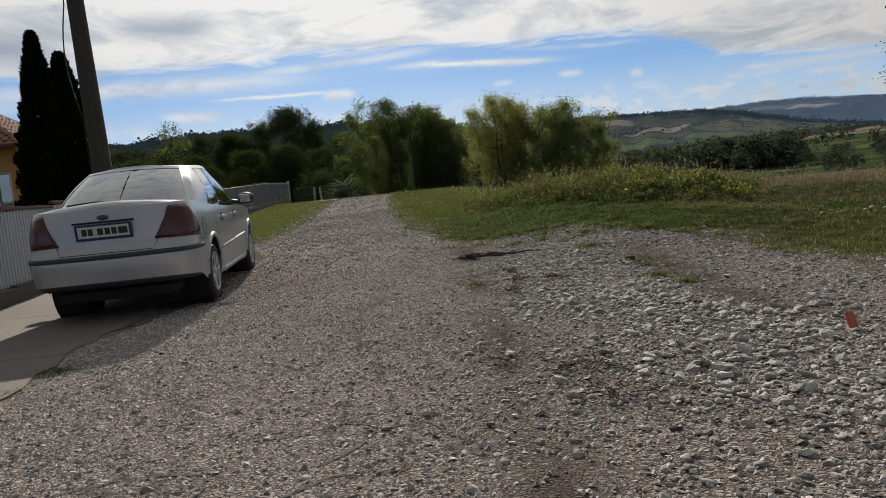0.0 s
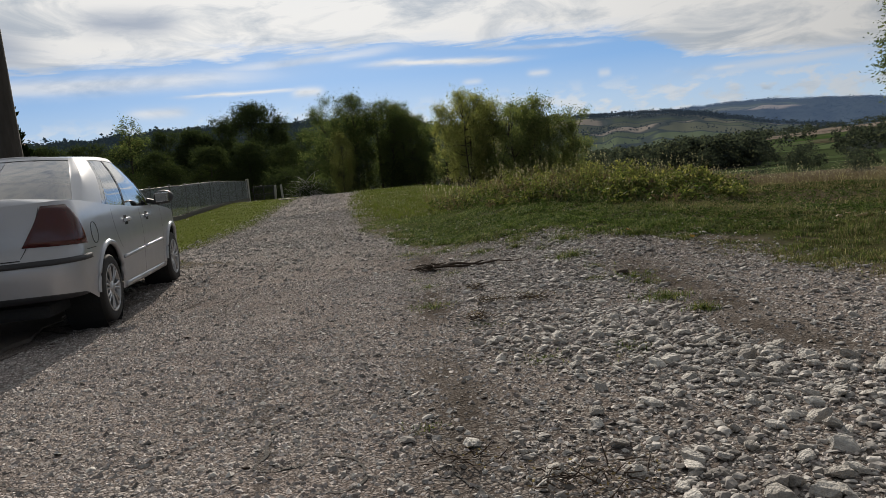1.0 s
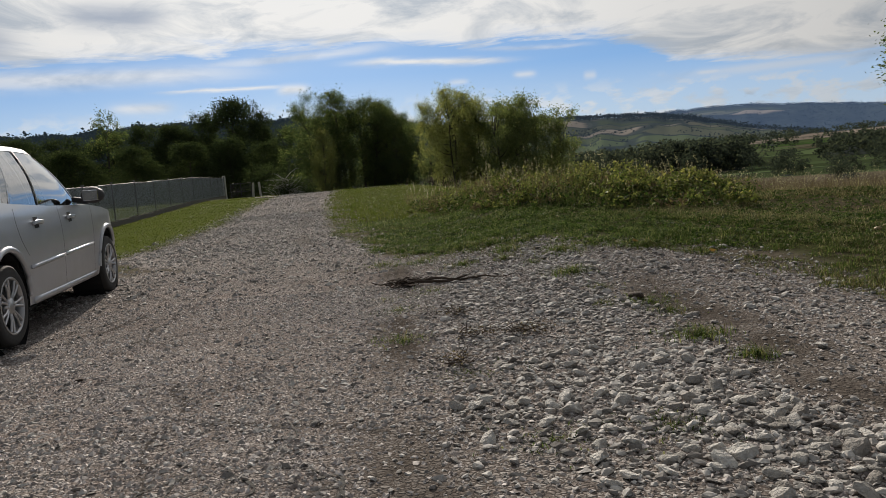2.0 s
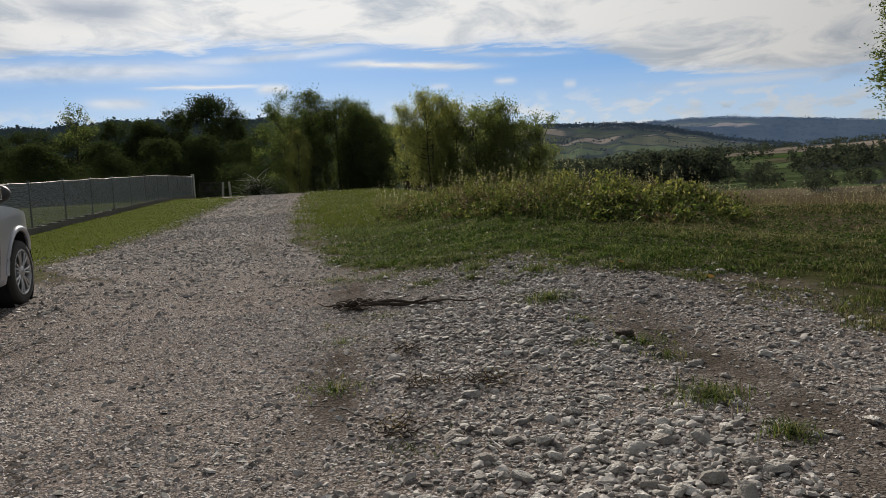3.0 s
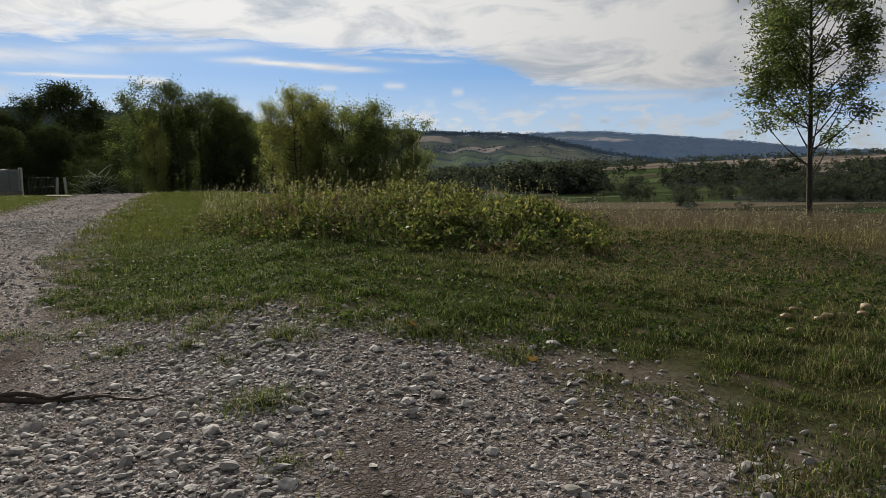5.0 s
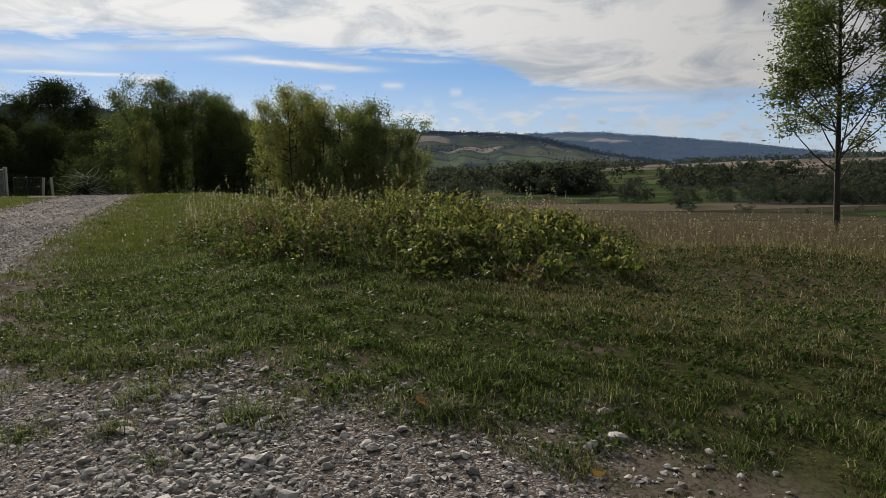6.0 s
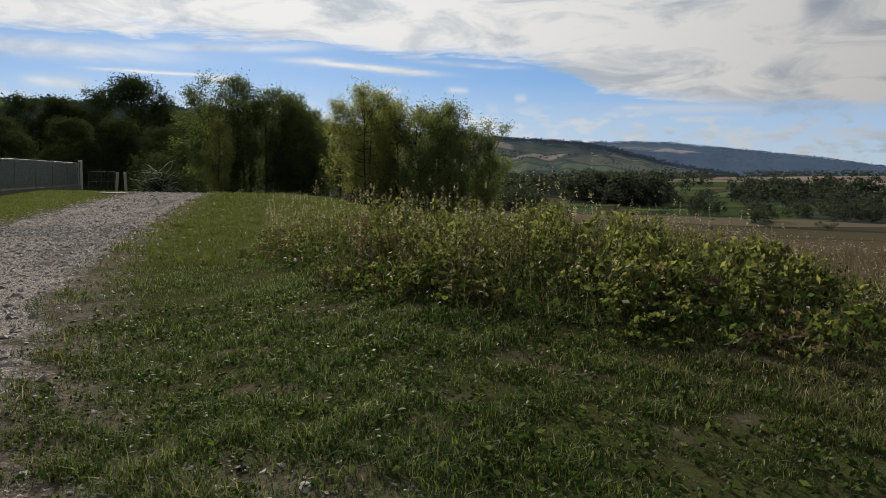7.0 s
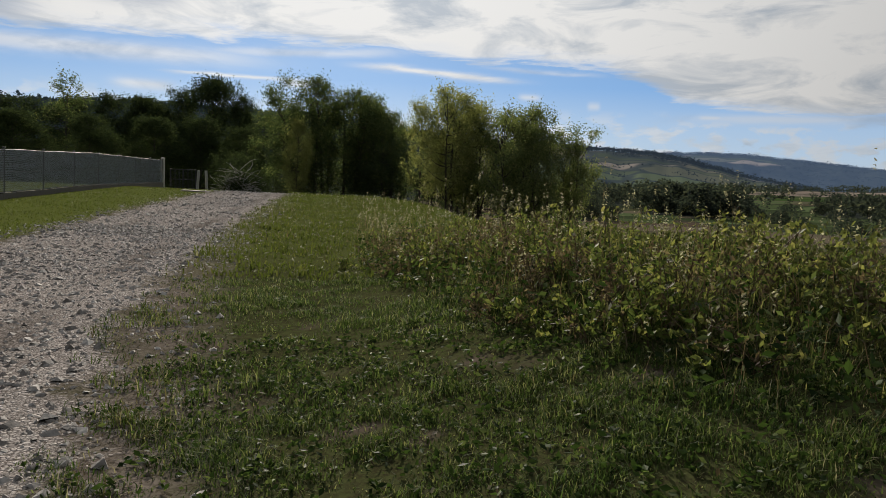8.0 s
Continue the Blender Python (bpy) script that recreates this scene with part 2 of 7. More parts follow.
    field = ramp(nt, plot, (0.0, (0.028, 0.034, 0.02)), (0.22, (0.05, 0.085, 0.028)), (0.40, (0.075, 0.058, 0.045)), (0.55, (0.034, 0.036, 0.026)), (0.72, (0.12, 0.10, 0.075)), (0.86, (0.045, 0.065, 0.03)), (1.0, (0.06, 0.046, 0.038)))
    tone = ramp(nt, plot, (0.0, 0.6), (0.5, 1.0), (1.0, 1.4))
    field = blend(nt, ramp(nt, attribute(nt, "meadow"), (0.4, 0.0), (0.6, 1.0)), field, blend(nt, 1.0, (0.058, 0.080, 0.037), tone, "MULTIPLY"))
    field = blend(nt, ramp(nt, attribute(nt, "stubble"), (0.4, 0.0), (0.6, 1.0)), field, blend(nt, 1.0, (0.165, 0.140, 0.120), tone, "MULTIPLY"))
    hedge = cells(nt, far_pos, 1.0, "DISTANCE_TO_EDGE")
    field = blend(nt, ramp(nt, hedge, (0.012, 0.8), (0.03, 0.0)), field, (0.025, 0.032, 0.022))
    wood = ramp(nt, maths(nt, "ADD", maths(nt, "MULTIPLY", maths(nt, "SUBTRACT", noise_tex(nt, pos, 0.012, 5, 0.6), 0.5), 0.3), attribute(nt, "wood")), (0.44, 0.0), (0.56, 1.0))
    # wood colour leans to blue-grey, with a little haze mixed in
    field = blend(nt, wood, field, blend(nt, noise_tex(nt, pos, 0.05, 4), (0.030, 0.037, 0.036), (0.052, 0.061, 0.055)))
    full = blend(nt, attribute(nt, "field"), near, field)
    plug(nt, b, "Base Color", full)
    plug(nt, b, "Roughness", 0.92)
    plug(nt, b, "Specular IOR Level", 0.0)
    gap = cells(nt, jumbled, 46.0, "DISTANCE_TO_EDGE")
    lump = maths(nt, "ADD", maths(nt, "MULTIPLY", ramp(nt, gap, (0.0, 0.0), (0.25, 1.0)), maths(nt, "MULTIPLY", coarse, 0.7)), maths(nt, "MULTIPLY", maths(nt, "ADD", fine, tiny), 0.35))
    lump = maths(nt, "MULTIPLY", lump, ramp(nt, edge, (0.40, 0.0), (0.6, 1.0)))
    plug(nt, b, "Normal", bump(nt, maths(nt, "ADD", lump, maths(nt, "MULTIPLY", fine, 0.4)), 0.9, 0.013))
    return m


def stone_material(name, dark, light):
    m, nt, b, pos = material(name)
    r = nt.nodes.new("ShaderNodeNewGeometry").outputs["Random Per Island"]
    col = ramp(nt, r, (0.0, dark), (0.5, tuple((a + c) / 2 for a, c in zip(dark, light))), (1.0, light))
    col = blend(nt, ramp(nt, noise_tex(nt, pos, 45.0, 5), (0.35, 0.0), (0.7, 0.6)), col, tuple(c * 0.72 for c in dark))
    plug(nt, b, "Base Color", col)
    plug(nt, b, "Roughness", 0.85)
    plug(nt, b, "Normal", bump(nt, noise_tex(nt, pos, 90.0, 4), 0.5, 0.004))
    return m


def bark_material(name, dark, light):
    m, nt, b, pos = material(name)
    g = noise_tex(nt, vmath(nt, "MULTIPLY", pos, (9.0, 9.0, 1.6)), 2.5, 6)
    plug(nt, b, "Base Color", blend(nt, g, dark, light))
    plug(nt, b, "Roughness", 0.9)
    plug(nt, b, "Normal", bump(nt, g, 0.8, 0.03))
    return m


def glass_material(name, tint, film=1.8):
    m, nt, b, pos = material(name)
    plug(nt, b, "Base Color", (*tint, 1))
    plug(nt, b, "Roughness", maths(nt, "MULTIPLY", ramp(nt, noise_tex(nt, pos, 5.0, 5), (0.4, 0.0), (0.8, 1.0)), 0.10))
    plug(nt, b, "Transmission Weight", 1.0)
    plug(nt, b, "IOR", 1.9)
    plug(nt, b, "Coat Weight", 1.0)
    plug(nt, b, "Coat IOR", film)
    return m


GROUND = ground_material()
BARK = bark_material("bark", (0.022, 0.018, 0.013), (0.06, 0.05, 0.038))
POLE_WOOD = bark_material("weathered_pole", (0.035, 0.03, 0.026), (0.085, 0.076, 0.068))
DEAD = bark_material("dead_wood", (0.26, 0.25, 0.23), (0.5, 0.49, 0.46))
LEAF_DARK = leafy("dark_leaves", (0.036, 0.050, 0.026), (0.064, 0.086, 0.042), (0.11, 0.13, 0.058), 0.38, shine=0.0)
LEAF_MID = leafy("olive_leaves", (0.066, 0.092, 0.044), (0.140, 0.182, 0.076), (0.27, 0.27, 0.115), 0.5, shine=0.0)
LEAF_OLIVE = leafy("sunlit_green_leaves", (0.10, 0.125, 0.058), (0.21, 0.245, 0.104), (0.35, 0.35, 0.155), 0.55, shine=0.0)
LEAF_GOLD = leafy("half_yellow_leaves", (0.155, 0.172, 0.072), (0.34, 0.345, 0.145), (0.50, 0.47, 0.21), 0.58, shine=0.0)
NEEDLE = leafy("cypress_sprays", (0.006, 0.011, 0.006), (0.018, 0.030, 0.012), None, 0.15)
FENCE_STEEL = plain("dull_fence_steel", (0.13, 0.135, 0.14), 0.6, 0.4, 0.15, 20.0, 0.05)
# kerb concrete darkened all over to stand in for its shaded face
SHADED_KERB = plain("shade_dark_concrete", (0.11, 0.10, 0.088), 0.9, 0, 0.3, 5.0, 0.5)
APRON = plain("stained_apron_concrete", (0.15, 0.13, 0.113), 0.9, 0, 0.4, 7.0, 0.6, 0.0, 0.01)
WHITE_SLAT = plain("white_painted_slat", (0.50, 0.52, 0.55), 0.5, 0, 0.08, 8.0, 0.1)
RAIL_RED = plain("brown_red_rail", (0.13, 0.045, 0.035), 0.5, 0, 0.2, 8.0)
GALV = plain("galvanised_wire", (0.27, 0.30, 0.34), 0.45, 0.6, 0.1, 20.0, 0.05)
ORANGE = plain("orange_render", (0.62, 0.30, 0.12), 0.9, 0, 0.08, 5.0, 0.5)
TILE = plain("roof_tile", (0.28, 0.135, 0.085), 0.85, 0, 0.3, 9.0, 0.4)
WHITE_FRAME = plain("white_window_frame", (0.7, 0.7, 0.68), 0.4)
DARK_RUBBER = plain("black_rubber", (0.018, 0.018, 0.018), 0.75, 0, 0.2, 12.0)
PANE = glass_material("window_glass", (0.75, 0.8, 0.8))


# ---- building blocks ----
def mesh_np(name, verts, faces, mat, smooth=False):
    """A mesh from arrays of places and of faces that all have the same number of corners."""
    me = bpy.data.meshes.new(name)
    verts, faces = np.asarray(verts, float), np.asarray(faces, np.int32)
    me.vertices.add(len(verts))
    me.vertices.foreach_set("co", verts.ravel())
    me.loops.add(faces.size)
    me.loops.foreach_set("vertex_index", faces.ravel())
    me.polygons.add(len(faces))
    me.polygons.foreach_set("loop_start", np.arange(0, faces.size, faces.shape[1], dtype=np.int32))
    me.polygons.foreach_set("use_smooth", np.full(len(faces), smooth))
    me.update(calc_edges=True)
    if mat:
        me.materials.append(mat)
    return me


def under(ob, parent):
    ob.parent = parent
    return ob


def part(name, bm, mat, parent=None, label="", smooth=False):
    me = bpy.data.meshes.new(name)
    bmesh.ops.recalc_face_normals(bm, faces=bm.faces)
    for f in bm.faces:
        f.smooth = smooth
    bm.to_mesh(me)
    bm.free()
    me.materials.append(mat)
    ob = new(name, me)
    if parent:
        ob.parent = parent
    return tagged(ob, label)


def part_np(name, verts, faces, mat, parent=None, label="", smooth=False):
    ob = new(name, mesh_np(name, verts, faces, mat, smooth))
    if parent:
        ob.parent = parent
    return tagged(ob, label)


def add_box(bm, m, size, bevel=0.0):
    geo = bmesh.ops.create_cube(bm, size=1.0, matrix=m @ Matrix.Diagonal((*size, 1)))
    if bevel:
        edges = {e for v in geo["verts"] for e in v.link_edges}
        bmesh.ops.bevel(bm, geom=list(edges), offset=bevel, segments=2, affect="EDGES", profile=0.6)


def box(m, size, bevel=0.0):
    bm = bmesh.new()
    add_box(bm, m, size, bevel)
    return bm


def tube(path, radii, sides=7):
    """Places and quads of a tapered tube along a path."""
    path, radii = np.asarray(path, float), np.asarray(radii, float)
    step = np.gradient(path, axis=0)
    step /= np.linalg.norm(step, axis=1, keepdims=True) + 1e-9
    ref = np.where(np.abs(step[:, 2:3]) > 0.9, np.array([[1.0, 0, 0]]), np.array([[0, 0, 1.0]]))
    a = np.cross(step, ref)
    a /= np.linalg.norm(a, axis=1, keepdims=True) + 1e-9
    b = np.cross(step, a)
    th = np.arange(sides) * 2 * np.pi / sides
    v = path[:, None] + radii[:, None, None] * (np.cos(th)[None, :, None] * a[:, None] + np.sin(th)[None, :, None] * b[:, None])
    n = len(path)
    i, j = np.meshgrid(np.arange(n - 1), np.arange(sides), indexing="ij")
    k = (j + 1) % sides
    f = np.stack([i * sides + j, i * sides + k, (i + 1) * sides + k, (i + 1) * sides + j], -1).reshape(-1, 4)
    return v.reshape(-1, 3), f


def joined(pieces):
    """Several (places, faces) in one."""
    vs, fs, n = [], [], 0
    for v, f in pieces:
        vs.append(v)
        fs.append(f + n)
        n += len(v)
    return np.concatenate(vs), np.concatenate(fs)


def leaf_cards(rng, centres, size, aspect=0.55, droop=0.0):
    """Small folded leaves, two triangles each side of the midrib, turned every way."""
    n = len(centres)
    size = np.broadcast_to(size, (n,))[:, None]
    d = rng.normal(size=(n, 3))
    d[:, 2] = d[:, 2] * 0.6 - droop
    d /= np.linalg.norm(d, axis=1, keepdims=True) + 1e-9
    s = np.cross(d, rng.normal(size=(n, 3)))
    s /= np.linalg.norm(s, axis=1, keepdims=True) + 1e-9
    up = np.cross(s, d)
    a, c = centres - d * size * 0.5, centres + d * size * 0.5
    m = centres + up * size * 0.07
    b, e = m + s * size * aspect * 0.5 - up * size * 0.1, m - s * size * aspect * 0.5 - up * size * 0.1
    v = np.stack([a, b, c, e], 1).reshape(-1, 3)
    f = (np.arange(n)[:, None] * 4 + np.array([[0, 1, 2, 3]]))
    return v, f


def smooth_step(v, a, b):
    t = np.clip((v - a) / (b - a), 0, 1)
    return t * t * (3 - 2 * t)


def wave(x, y, scale, seed=0.0):
    """Cheap smooth noise, about -1 to 1, for arrays."""
    x, y = x / scale + seed * 1.7, y / scale - seed * 0.9
    return (np.sin(x * 1.3 + 1.9 * np.sin(y * 0.9 + seed)) + np.sin(y * 1.7 + 1.6 * np.sin(x * 1.1 - seed)) + np.sin((x + y) * 2.3 + seed) * 0.5) / 2.5


# ---- the lie of the land ----
def near_height(x, y):
    z = 0.03 * (np.clip(y, 9, 37) - 9) - 0.04 * np.clip(y - 38, 0, 30)
    z = z + 0.28 * smooth_step(x, 0.0, 2.0) * smooth_step(y, 6.3, 11.2) * (1 - 0.6 * smooth_step(y, 16, 30))
    z = z + 0.16 * smooth_step(x, 0.2, 2.2) * smooth_step(y, 11, 14) * (1 - smooth_step(y, 18, 26))
    z = z - 0.26 * smooth_step(x, 3.0, 6.2) * smooth_step(y, 8.3, 11.5)
    return z - 0.05 * smooth_step(-x, 1.5, 2.8) * (1 - smooth_step(y, 7.5, 11))


def height(x, y):
    x, y = np.asarray(x, float), np.asarray(y, float)
    d, az = np.hypot(x - 1, y - 6), np.degrees(np.arctan2(x - 1, y - 6))
    right = smooth_step(az, -6, 8) * (1 - smooth_step(az, 95, 150))
    zr = np.interp(d, [0, 14, 20, 40, 80, 150, 250, 400, 700, 1200, 1500, 9000], [0.15, -0.05, -0.45, -1.2, -2.6, -4.8, -6.0, -4.5, 4, 24, 14, 0])
    zl = np.interp(d, [0, 40, 70, 120, 250, 450, 600, 9000], [0.5, 0.8, -0.3, -1.0, 5, 14, 6, 0])
    far = right * zr + (1 - right) * zl + wave(x, y, 260.0, 2.0) * smooth_step(d, 200, 800) * 5
    w = smooth_step(d, 13, 34) * right + smooth_step(d, 48, 90) * (1 - right)
    z = near_height(x, y) * (1 - w) + far * w
    # the field falls away to the valley
    z = z - smooth_step(az, 19, 33) * (1 - smooth_step(az, 95, 130)) * smooth_step(d, 8.5, 15) * (0.28 + 0.5 * smooth_step(d, 15, 40)) * (1 - smooth_step(d, 120, 250))
    fine = wave(x, y, 0.9, 1.0) * 0.012 + wave(x, y, 0.33, 3.0) * 0.006
    return z + fine * (1 - smooth_step(d, 20, 40))


def road_left(y):
    return np.interp(y, [0, 11.5, 13, 16, 20, 26.5, 33, 37, 60], [-2.8, -2.9, -4.3, -4.2, -4.4, -5.4, -6.2, -6.6, -8.5])


def road_right(y):
    return np.interp(y, [10.5, 11, 12.3, 14.8, 17.7, 21, 28, 37, 60], [0.1, -0.05, -0.4, -1.15, -1.75, -2.25, -3.1, -4.1, -6.0])


def gravel_depth(x, y):
    """How far inside the gravel a place lies, in metres; below nought in the grass."""
    lane = np.minimum(road_right(y) - x, x - road_left(y))
    front = np.interp(x, [-0.5, 0.1, 0.7, 1.2, 1.6, 2.0, 2.5, 2.85], [11.5, 10.9, 10.3, 10.1, 9.8, 9.4, 9.1, 8.6]) - y
    side = np.interp(y, [-4, 4, 5.3, 6.5, 7.5, 8.4, 8.8], [4.6, 3.95, 3.6, 3.3, 3.15, 2.95, 2.75]) - x
    yard = np.minimum(np.minimum(front, side), x + 3.1 + 0.165 * np.clip(y - 3.6, 0, 5.2))
    return np.maximum(lane, yard)


def rut_line(x, y):
    """Soil tracks without stones, along the heap of gravel and along the edge of the packed road."""
    heap = np.interp(y, [0, 2.5, 5, 9], [2.0, 1.85, 1.35, 1.25])
    a = np.exp(-((x - heap - 0.86 - 0.10 * wave(x, y, 0.9, 2.0)) / 0.24) ** 2) * smooth_step(y, 3.4, 4.6) * (1 - smooth_step(y, 7.2, 8.6))
    b = 1.0 * np.exp(-((x - 0.30 - 0.06 * wave(x, y, 0.7, 4.0) + 0.05 * (y - 6)) / 0.17) ** 2) * np.clip(0.65 + wave(x, y, 0.8, 9.0), 0, 1)
    u = (x - road_left(y)) / (road_right(y) - road_left(y))
    lane = (0.85 * np.exp(-((u - 0.80) / 0.05) ** 2) + 0.5 * np.exp(-((u - 0.30) / 0.05) ** 2)) * smooth_step(y, 10, 13) * np.clip(0.6 + 0.6 * wave(x, y, 1.3, 6.0), 0, 1)
    return np.clip(a + b + lane, 0, 1)


def axis_steps(low, high, a, b, fine, grow):
    """Even fine steps from a to b, growing ones out to low and high."""
    mid = np.arange(a, b + fine, fine)
    out, step, v = [], fine, mid[-1]
    while v < high:
        step *= grow
        v += step
        out.append(v)
    back, step, v = [], fine, mid[0]
    while v > low:
        step *= grow
        v -= step
        back.append(v)
    return np.array(back[::-1] + list(mid) + out)


def sector_mask(x, y, *sectors):
    """About 1 inside any of the sectors (bearing from, to, distance from, to) of the valley, with wavering edges."""
    d, az = np.hypot(x - 1, y - 6), np.degrees(np.arctan2(x - 1, y - 6))
    far = np.maximum(d, 1.0) * (1 + 0.07 * wave(x, y, 33.0, 4.0) + 0.04 * wave(x, y, 12.0, 7.0))
    az = az + 0.8 * wave(x, y, 41.0, 2.0) + 0.4 * wave(x, y, 14.0, 9.0)
    out = np.zeros_like(d)
    for a0, a1, d0, d1 in sectors:
        inside = np.minimum(np.minimum(az - a0, a1 - az) / 0.8, np.minimum(np.log(far / d0), np.log(d1 / far)) / 0.08)
        out = np.maximum(out, np.clip(0.5 + inside, 0, 1))
    return out


WOODS = (
    (16.2, 22.6, 330, 490), (9.0, 14.0, 230, 300), (11.0, 16.0, 470, 560), (28.0, 35.5, 425, 540), (34.0, 62.0, 205, 330), (24.5, 26.0, 230, 262), (29.0, 30.5, 175, 200),
    (16.0, 40.0, 1160, 1300), (24.5, 27.0, 640, 690), (33.0, 60.0, 560, 610), (4.0, 9.0, 420, 900), (40.0, 62.0, 420, 600), (22.5, 24.0, 760, 800), (9.0, 12.0, 520, 560), (31.5, 33.0, 235, 275), (38.0, 62.0, 1150, 1300),
    (26.8, 27.9, 190, 215), (13.5, 18.0, 700, 760), (15.5, 20.0, 860, 1000), (8.0, 16.0, 980, 1060),
)
MEADOWS = ((20.5, 34.5, 215, 600), (14.0, 19.0, 250, 330), (11.0, 15.0, 590, 680))
STUBBLE = ((22.3, 48.0, 800, 1150), (9.0, 13.0, 700, 860), (13.0, 16.0, 560, 640), (31.0, 44.0, 620, 740))


def woodland(x, y):
    """Where the valley and the far slopes are wooded: 1 in the woods, 0 in the fields, 0.5 at their edge."""
    d, az = np.hypot(x - 1, y - 6), np.degrees(np.arctan2(x - 1, y - 6))
    w = sector_mask(x, y, *WOODS)
    hedge = 0.8 * np.exp(-(wave(x, y, 95.0, 3.0) / 0.07) ** 2) * smooth_step(d, 560, 700)
    w = np.maximum(w, hedge * (1 - 0.8 * sector_mask(x, y, *STUBBLE)))
    return np.maximum(w, (1 - smooth_step(az, -4, 3)) * smooth_step(d, 70, 100))


def bare_spots(x, y):
    """Small worn places in the short grass, with soil and dead leaves."""
    return smooth_step(wave(x, y, 0.23, 31.0) + 0.6 * wave(x, y, 0.085, 5.0), 0.72, 1.05) * (1 - smooth_step(y, 14, 16))


def build_ground():
    xs, ys = axis_steps(-4200, 4600, -4.6, 6.4, 0.115, 1.057), axis_steps(-2500, 4800, 1.0, 15.0, 0.115, 1.057)
    gx, gy = np.meshgrid(xs, ys, indexing="ij")
    verts = np.stack([gx, gy, height(gx, gy)], -1).reshape(-1, 3)
    nx, ny = len(xs), len(ys)
    i, j = np.meshgrid(np.arange(nx - 1), np.arange(ny - 1), indexing="ij")
    faces = np.stack([i * ny + j, (i + 1) * ny + j, (i + 1) * ny + j + 1, i * ny + j + 1], -1).reshape(-1, 4)
    me = mesh_np("ground", verts, faces, GROUND, True)
    x, y = verts[:, 0], verts[:, 1]
    d = np.hypot(x - 1, y - 6)
    masks = {
        "gravel": np.clip(0.5 + gravel_depth(x, y) / 1.6, 0, 1),
        "loose": smooth_step(x, -0.4, 0.9) * (1 - smooth_step(y, 10, 12)) * np.clip(0.75 + wave(x, y, 1.4, 5) * 0.5, 0, 1),
        "rut": rut_line(x, y),
        "lane": smooth_step(y, 8.5, 13.0) * 0.75 * (1 - 0.5 * rut_line(x, y)),
        "dry": np.clip(smooth_step(x, 2.4, 6.5) * (0.35 + 0.6 * smooth_step(y, 10.5, 12)) + wave(x, y, 2.0, 7) * 0.22 + 0.4 * np.exp(-((gravel_depth(x, y) + 0.25) / 0.35) ** 2), 0, 1),
        "field": smooth_step(d, 60, 110),
        "bare": bare_spots(x, y),
        "lawn": np.clip((road_left(y) - x) / 0.4, 0, 1) * smooth_step(y, 11.5, 13) * 0.85 + 0.45 * smooth_step(y, 16, 20) * (x > road_right(y)) * (1 - smooth_step(x, 2, 5)),
        "wood": woodland(x, y),
        "meadow": sector_mask(x, y, *MEADOWS),
        "stubble": sector_mask(x, y, *STUBBLE),
    }
    for name, values in masks.items():
        me.attributes.new(name, "FLOAT", "POINT").data.foreach_set("value", values.astype(np.float32))
    return tagged(new("ground", me), "hilltop ground of packed gravel and rough grass, falling to a valley of fields", "ground", kind="structure")


build_ground()


